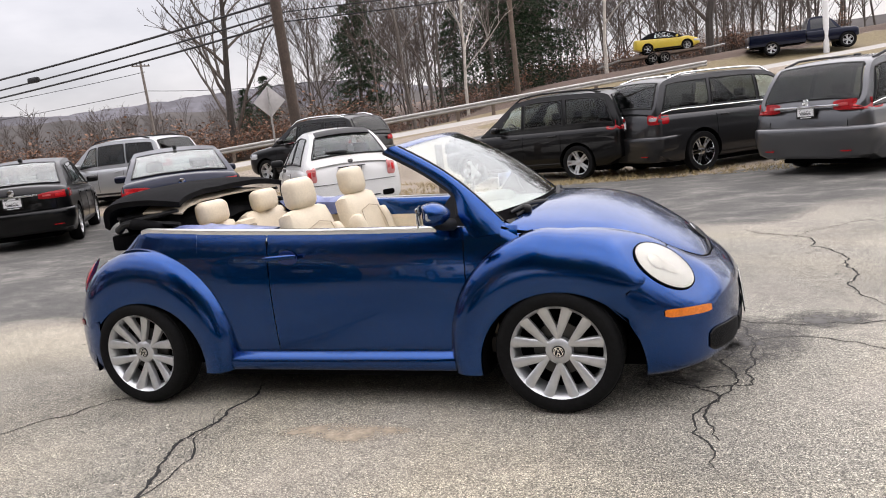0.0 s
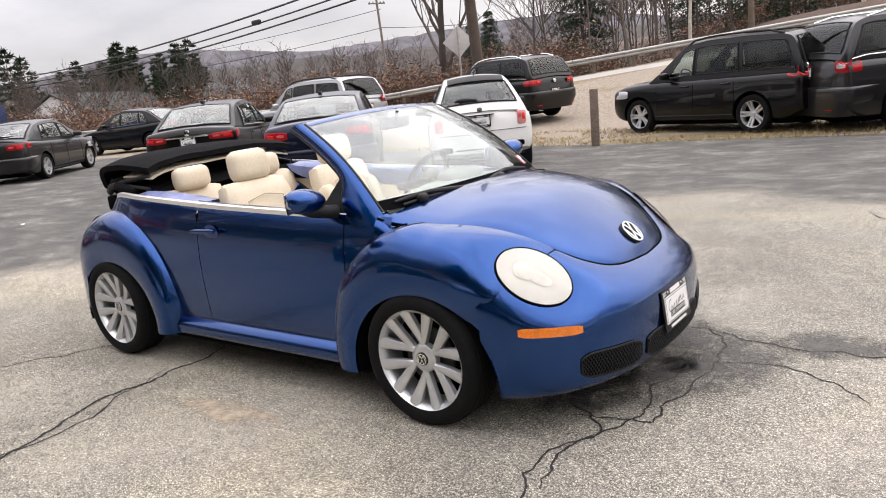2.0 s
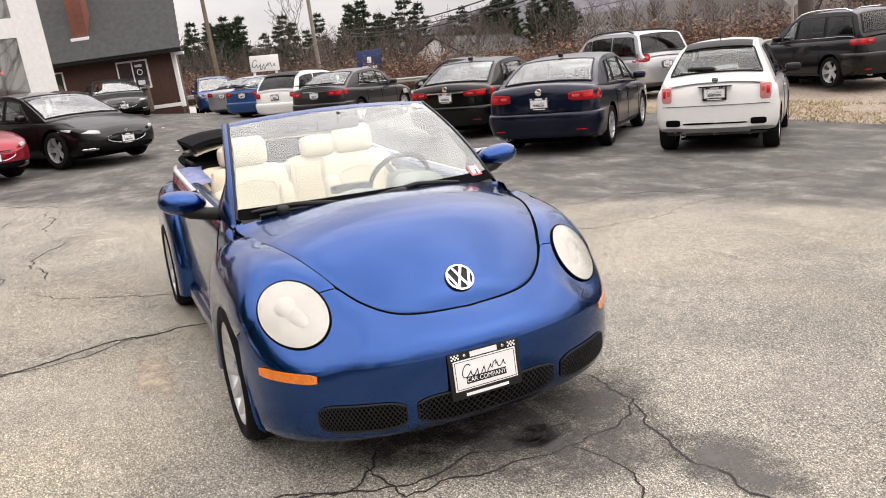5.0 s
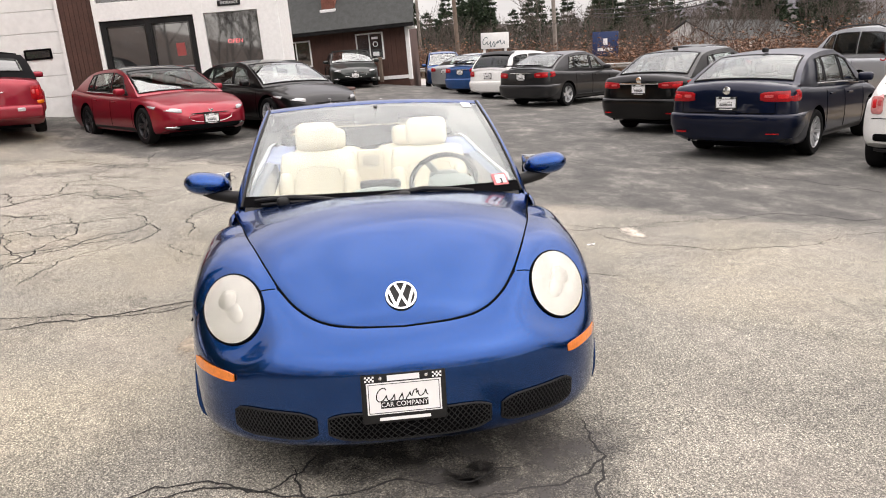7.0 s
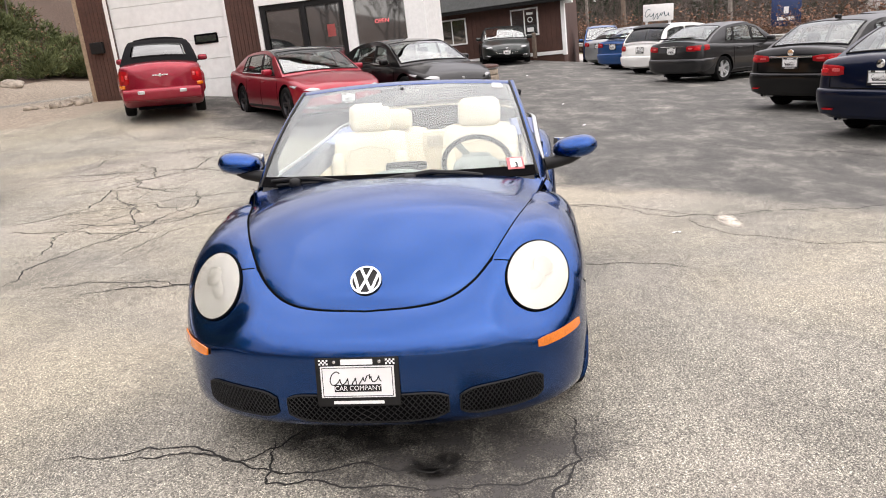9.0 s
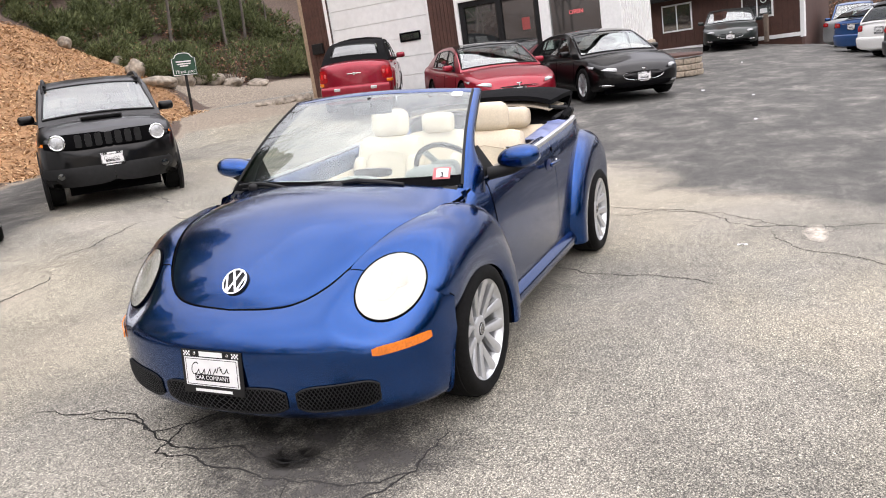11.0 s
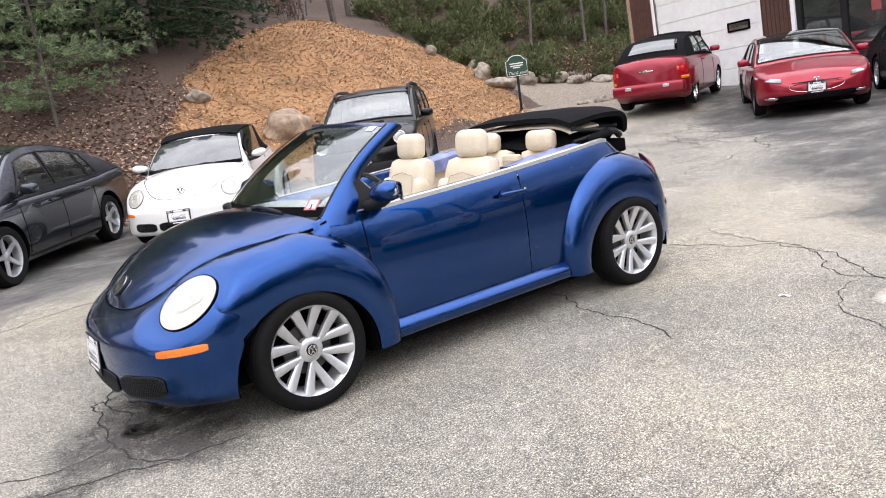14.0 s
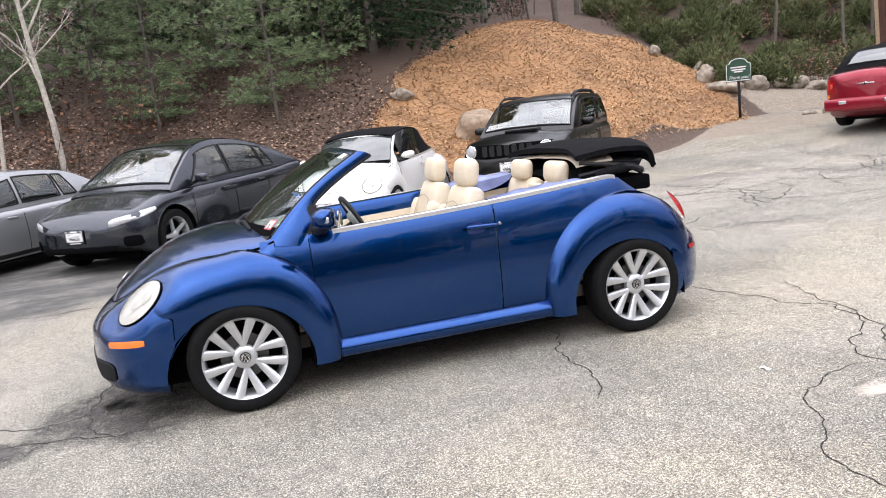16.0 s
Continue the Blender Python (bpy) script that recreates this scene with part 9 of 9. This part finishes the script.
spots = []
while len(spots) < 420:
    x, y = rng.uniform(-60, 18), rng.uniform(-60, -20)
    if inside(MULCH_EDGE, x, y) > -1.2 or (x > -33 and x < -13 and y > -21):
        continue
    spots.append((x, y, ground_z(x, y), rng.uniform(0.5, 1.1), rng.uniform(0, 6.28)))
merged("bank_saplings", SAPS, spots, [BARK], "thin grey leafless saplings crowding the wooded bank", "saplings")
# low junipers and rocks beside the drive
jun = []
for k in range(3):
    h_ = Heap()
    for j in range(240):
        d = (rnd_dir(rng) * rng.uniform(0.2, 1.0) + Vector((0, 0, rng.uniform(0.25, 1.0)))).normalized()
        c = d * rng.uniform(0.25, 0.85)
        c.z *= 1.25
        tuft(h_, c, d, 0.22, 5, rng, 0.022)
    jun.append(h_)
spots = []
while len(spots) < 220:
    x, y = rng.uniform(-31, -15.2), rng.uniform(-26.5, -17.2)
    if inside(MULCH_EDGE, x, y) > -0.2:
        continue
    spots.append((x, y, ground_z(x, y) - 0.05, rng.uniform(0.6, 1.25), rng.uniform(0, 6.28)))
merged("juniper_bank", jun, spots, [JUNIPER], "low spreading green junipers on the bank", "shrubs")


def rock(name, x, y, sx, sy, sz, seed, label, mat=None, sink=0.3):
    rg = random.Random(seed)
    bm = bmesh.new()
    bmesh.ops.create_icosphere(bm, subdivisions=4, radius=1)
    o = Vector((rg.uniform(0, 50), rg.uniform(0, 50), 0))
    for v in bm.verts:
        n1, n2 = noise.noise(v.co * 1.2 + o), noise.noise(v.co * 4 + o)
        v.co = v.co * (1 + 0.28 * n1 + 0.07 * n2)
        v.co = Vector((round(v.co.x * 3) / 3 * 0.25 + v.co.x * 0.75, v.co.y, v.co.z))
        v.co = Vector((v.co.x * sx, v.co.y * sy, v.co.z * sz))
    ob = part(name, bm, mat or GREY_STONE)
    ob.matrix_world = Matrix.Translation((x, y, ground_z(x, y) + sz * (1 - 2 * sink))) @ pose(0, 0, 0, rg.uniform(-12, 12), rg.uniform(-12, 12), rg.uniform(0, 360))
    tagged(ob, label, "rock", "rocks on the bank")
    return ob


rock("boulder", -5.5, -13.6, 0.95, 0.6, 0.5, 3, "large pale tan boulder half buried in mulch", plain("tan_boulder", (0.40, 0.30, 0.21), 0.9, 0, 7, 0.4, 0.8), 0.42)
rock("boulder", -3.95, -15.3, 0.35, 0.25, 0.2, 4, "small pale stone on the mulch")
rock("boulder", 1.2, -12.2, 0.8, 0.5, 0.45, 6, "grey boulder lying in leaf litter")
rg = random.Random(31)
for k in range(26):
    x, y = rg.uniform(-22, -14.9), rg.uniform(-20.5, -16.4)
    rock("boulder", x, y, rg.uniform(0.2, 0.6), rg.uniform(0.2, 0.4), rg.uniform(0.15, 0.35), 50 + k, "grey stone among the junipers", sink=0.25)
for k in range(16):
    x, y = rg.uniform(-15.9, -14.3), rg.uniform(-12.2, -10.9)
    rock("stone", x, y, rg.uniform(0.08, 0.22), rg.uniform(0.08, 0.2), rg.uniform(0.06, 0.14), 90 + k, "loose grey stone beside the garage", sink=0.3)

# fallen leaves and wood chips
rng = random.Random(77)


def scatter(name, count, pick, size, mat, label, category, thin=1.0):
    h_ = Heap()
    n_ = 0
    while n_ < count:
        q = pick()
        if q is None:
            continue
        x, y = q
        c = Vector((x, y, ground_z(x, y) + rng.uniform(0.0, 0.05)))
        u = rnd_dir(rng, rng.uniform(-0.6, 0.9)) * size * rng.uniform(0.6, 1.4)
        v = u.cross(Vector((rng.uniform(-0.5, 0.5), rng.uniform(-0.5, 0.5), 1))).normalized() * size * thin * rng.uniform(0.6, 1.3)
        h_.quad(c - u, c - v, c + u, c + v)
        n_ += 1
    ob = new(name, h_.mesh(name, [mat]))
    tagged(ob, label, category, kind="stuff")


def leaf_spot():
    x = rng.uniform(-3.5, 13)
    y = toe_y(x) - abs(rng.gauss(0, 4.5)) + 0.6
    return None if inside(MULCH_EDGE, x, y) > 0.1 else (x, y)


def chip_spot():
    x, y = rng.uniform(-16, -2.2), rng.uniform(-22, -10.8)
    return (x, y) if inside(MULCH_EDGE, x, y) > -0.35 + rng.random() * 0.3 else None


scatter("leaf_litter", 36000, leaf_spot, 0.036, LITTER, "dry brown fallen leaves covering the bank", "leaves")
scatter("mulch_chips", 30000, chip_spot, 0.05, CHIPS, "orange wood chip mulch spread over the bank", "mulch", 0.35)


def tuft_spot():
    x, y = rng.uniform(-9, 9), rng.uniform(10.0, 13.0)
    return (x, y) if noise.noise((x * 0.5, y * 0.5, 2)) > -0.15 - (0.4 if y < 10.8 else 0) else None


h_ = Heap()
n_ = 0
while n_ < 5000:
    q = tuft_spot()
    if q is None:
        continue
    c = Vector((q[0], q[1], ground_z(*q)))
    tuft(h_, c, Vector((0, 0, 0.7)), 0.10, 2, rng, 0.006)
    n_ += 1
gr = new("dry_grass", h_.mesh("dry_grass", [leafmat("dry_grass_blades", (0.20, 0.15, 0.07), (0.48, 0.38, 0.20))]))
tagged(gr, "flattened dry winter grass along the lot's edge", "grass", kind="stuff")

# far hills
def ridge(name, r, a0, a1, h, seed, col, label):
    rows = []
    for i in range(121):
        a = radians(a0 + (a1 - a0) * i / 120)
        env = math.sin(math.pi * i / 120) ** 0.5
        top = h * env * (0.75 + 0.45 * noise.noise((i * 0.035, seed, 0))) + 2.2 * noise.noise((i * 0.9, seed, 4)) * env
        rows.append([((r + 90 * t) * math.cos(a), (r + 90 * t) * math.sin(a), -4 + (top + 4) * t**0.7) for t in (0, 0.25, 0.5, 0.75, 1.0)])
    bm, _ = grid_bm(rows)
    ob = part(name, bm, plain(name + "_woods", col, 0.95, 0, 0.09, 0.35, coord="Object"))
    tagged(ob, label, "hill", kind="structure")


ridge("backdrop_near_hill", 330, 90, 200, 22, 2.3, (0.055, 0.047, 0.043), "low wooded brown hill in the distance")
# distance haze is put into this ridge's colour: paler and bluer
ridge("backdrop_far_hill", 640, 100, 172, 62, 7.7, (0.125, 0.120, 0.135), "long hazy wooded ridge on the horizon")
ridge("backdrop_right_hill", 210, 30, 128, 25, 4.1, (0.055, 0.047, 0.043), "low wooded brown hill in the distance")


def low_house(x, y, h, L_, label):
    e = empty_at("far_house", on_ground(x, y, 1, h))
    tagged(e, label, "house")
    part("wall", box_bm(-L_, L_, -4, 4, -1, 2.6), WHITE_TRIM, e, smooth=False)
    for s in (1, -1):
        bm = bmesh.new()
        vs = [bm.verts.new(p) for p in ((-L_ - 0.4, s * 4.5, 2.4), (L_ + 0.4, s * 4.5, 2.4), (L_ + 0.4, 0, 5.0), (-L_ - 0.4, 0, 5.0))]
        bm.faces.new(vs)
        part("roof", weld(thick(bm, 0.15)), SHINGLE, e, smooth=False)
    for s in (1, -1):
        bm = bmesh.new()
        vs = [bm.verts.new(p) for p in ((s * L_, -4, 2.5), (s * L_, 4, 2.5), (s * L_, 0, 4.9))]
        bm.faces.new(vs)
        part("gable", thick(bm, 0.1), WHITE_TRIM, e, smooth=False)


low_house(-100, 56, 125, 14, "low house with a long grey roof and white gable")
low_house(-118, 88, 118, 14, "low house with a long grey roof and white gable")

# ---- cracks and stains of the lot ----
CRACK = plain("crack_shadow", (0.022, 0.021, 0.02), 0.95, 0, 50, 0.4)


def crack(pts, width, seed, mat=None, rough=0.05):
    """An open crack: a ragged ribbon laid on the ground, its inner shadow painted near-black."""
    rg = random.Random(seed)
    path = [Vector((*p, 0)) for p in pts]
    for _ in range(5):
        nxt = []
        for a, c in zip(path, path[1:]):
            d = c - a
            off = Vector((-d.y, d.x, 0)) * rg.uniform(-0.16, 0.16) * (1.0 if d.length > 0.08 else 0.5)
            nxt += [a, a.lerp(c, 0.5) + off]
        path = nxt + [path[-1]]
    bm = bmesh.new()
    rows = []
    n_ = len(path)
    for i, p in enumerate(path):
        d = (path[min(i + 1, n_ - 1)] - path[max(i - 1, 0)]).normalized()
        s = Vector((-d.y, d.x, 0))
        taper = min(1, i / (n_ * 0.12) + 0.15, (n_ - 1 - i) / (n_ * 0.12) + 0.15)
        w1, w2 = (width * taper * rg.uniform(0.35, 1.3) for _ in (0, 1))
        a, c = p + s * w1, p - s * w2
        rows.append([(a.x, a.y, ground_z(a.x, a.y) + 0.003), (p.x, p.y, ground_z(p.x, p.y) + 0.0045), (c.x, c.y, ground_z(c.x, c.y) + 0.003)])
    bm, _ = grid_bm(rows)
    ob = part("asphalt_crack", bm, mat or CRACK)
    tagged(ob, "ragged dark crack in the aged asphalt", "crack", "cracks in the asphalt", kind="structure")


for k, (w_, pts) in enumerate((
    (0.016, ((-0.67, -0.5), (-0.64, -0.95), (-0.66, -1.32), (-0.46, -1.88), (-0.3, -2.6))),
    (0.008, ((-2.6, -1.9), (-1.89, -1.35), (-1.65, -1.05), (-1.3, -0.6))),
    (0.009, ((2.0, 0.5), (2.0, -0.06), (2.0, -0.56), (1.98, -1.1))),
    (0.010, ((2.0, 0.8), (2.43, 0.64), (2.97, 0.69), (4.6, 0.9))),
    (0.012, ((2.35, 4.21), (2.83, 3.56), (3.04, 2.7), (3.02, 2.05), (3.04, 1.05))),
    (0.008, ((2.84, 3.71), (3.26, 4.14), (3.71, 4.45), (5.2, 5.1))),
    (0.012, ((-0.5, -3.4), (-1.4, -3.41), (-1.95, -3.23), (-3.27, -3.07), (-4.4, -3.4))),
    (0.014, ((-2.67, -4.87), (-3.12, -4.52), (-4.59, -4.64), (-5.52, -4.3), (-7.09, -4.44))),
    (0.010, ((-1.35, -3.69), (-1.94, -3.85), (-2.73, -3.77), (-3.4, -3.73), (-4.6, -4.6))),
    (0.008, ((-0.44, -3.05), (-0.61, -2.7), (-0.53, -2.03), (-0.7, -0.9))),
    (0.008, ((-1.41, -2.84), (-2.2, -2.79), (-2.9, -2.2))),
    (0.009, ((-1.67, -3.35), (-2.51, -3.23), (-3.58, -3.9), (-5.2, -3.7))),
    (0.010, ((-3.2, -4.5), (-3.6, -3.6), (-3.0, -2.9))),
    (0.006, ((-2.9, 0.3), (-2.58, 1.2), (-1.94, 1.92), (-1.93, 2.45), (-2.02, 3.0), (-2.07, 3.9), (-1.2, 6.5))),
    (0.005, ((-1.9, 2.06), (-1.25, 2.3), (-0.93, 2.75), (-0.85, 3.4), (-1.0, 4.6))),
    (0.008, ((1.97, -1.4), (1.98, -0.65), (1.87, -0.44), (1.73, -0.37))),
    (0.007, ((-2.19, -0.3), (-2.35, 0.84), (-2.57, 1.13), (-2.45, 1.63), (-1.9, 2.3))),
    (0.007, ((-0.75, 0.4), (-0.6, 1.2), (-0.45, 1.75))),
    (0.014, ((3.4, -3.3), (1.69, -3.6), (1.0, -3.54), (-0.2, -3.9))),
    (0.008, ((1.6, 0.75), (2.0, 0.8), (2.17, 0.56), (2.2, 0.2), (2.15, -0.42), (1.8, -0.5))),
    (0.006, ((2.2, 0.3), (2.6, 0.35), (2.9, 0.1))),
    (0.007, ((-6.2, 3.0), (-5.0, 4.2), (-4.2, 4.9), (-2.6, 5.5))),
    (0.008, ((-10.5, -4.5), (-9.0, -5.4), (-7.2, -4.4))),
    (0.008, ((-11.4, -8.4), (-10.0, -7.2), (-8.2, -6.5))),
)):
    crack(pts, w_ * 0.72, k)
rg = random.Random(61)
for k in range(34):
    x, y, a = rg.uniform(-9.5, -2.2), rg.uniform(-6.4, -1.6), rg.uniform(0, 6.28)
    pts = [(x, y)]
    for j in range(4):
        a += rg.uniform(-0.6, 0.6)
        pts.append((pts[-1][0] + 0.45 * math.cos(a), pts[-1][1] + 0.45 * math.sin(a)))
    crack(pts, 0.009, 200 + k)


def stain(x, y, rx, ry, seed, col, label):
    """An oily or damp mark with a ragged edge."""
    m, n, l, b = node_mat("stain_film")
    b.inputs["Base Color"].default_value = (*col, 1)
    b.inputs["Roughness"].default_value = 0.7
    nz = noise_of(n, l, 6, 6, 0.7)
    rows = []
    for k in range(33):
        a = 2 * math.pi * k / 32
        f = 1 + 0.35 * noise.noise((math.cos(a) * 1.3 + seed, math.sin(a) * 1.3, 0))
        rows.append([(x + rx * f * q * math.cos(a), y + ry * f * q * math.sin(a), ground_z(x + rx * f * q * math.cos(a), y + ry * f * q * math.sin(a)) + 0.0035) for q in (0.001, 0.4, 0.75, 1.0)])
    bm, _ = grid_bm(rows)
    lay = bm.verts.layers.float.new("fade")
    for i, v in enumerate(bm.verts):
        v[lay] = (1, 0.95, 0.6, 0)[i % 4]
    at = n.new("ShaderNodeAttribute")
    at.attribute_name = "fade"
    mul = n.new("ShaderNodeMath")
    mul.operation = "MULTIPLY"
    l.new(at.outputs["Fac"], mul.inputs[0])
    r = n.new("ShaderNodeMapRange")
    r.inputs["From Min"].default_value, r.inputs["From Max"].default_value = 0.3, 0.62
    l.new(nz, r.inputs["Value"])
    l.new(r.outputs[0], mul.inputs[1])
    l.new(mul.outputs[0], b.inputs["Alpha"])
    ob = part("ground_stain", bm, m)
    tagged(ob, label, "stain", "stains on the asphalt", kind="structure")


stain(2.0, 0.35, 0.55, 0.65, 1, (0.075, 0.07, 0.066), "damp dark stain on the asphalt")
stain(2.03, 0.25, 0.10, 0.16, 2, (0.03, 0.03, 0.03), "small oily black stain on the asphalt")
stain(1.75, -0.15, 0.25, 0.4, 3, (0.045, 0.042, 0.04), "damp dark stain on the asphalt")
stain(2.65, 0.75, 0.3, 0.25, 4, (0.08, 0.076, 0.07), "damp dark stain on the asphalt")
stain(0.2, -1.15, 0.35, 0.13, 5, (0.46, 0.38, 0.28), "pale sandy patch on the asphalt")
stain(-1.75, 2.35, 0.28, 0.10, 6, (0.62, 0.56, 0.48), "pale worn patch beside a crack")



# scraps of paper and twigs blown over the lot
rng = random.Random(4)
for x, y, w_, d_ in ((-8.32, 1.74, 0.10, 0.05), (-13.0, 0.56, 0.12, 0.06), (-20.3, 1.02, 0.22, 0.06), (-1.4, 1.85, 0.07, 0.03), (-11.6, 1.6, 0.08, 0.04)):
    bm, _ = grid_bm([[(w_ * (i / 4 - 0.5), d_ * (j / 2 - 0.5), 0.006 + 0.012 * rng.random()) for j in range(3)] for i in range(5)])
    ob = part("paper_scrap", thick(bm, 0.0015), WHITE_PLATE)
    ob.matrix_world = Matrix.Translation((x, y, ground_z(x, y) - 0.004)) @ pose(0, 0, 0, 0, 0, rng.uniform(0, 180))
    tagged(ob, "crumpled scrap of white paper on the asphalt", "litter", "paper scraps on the lot")
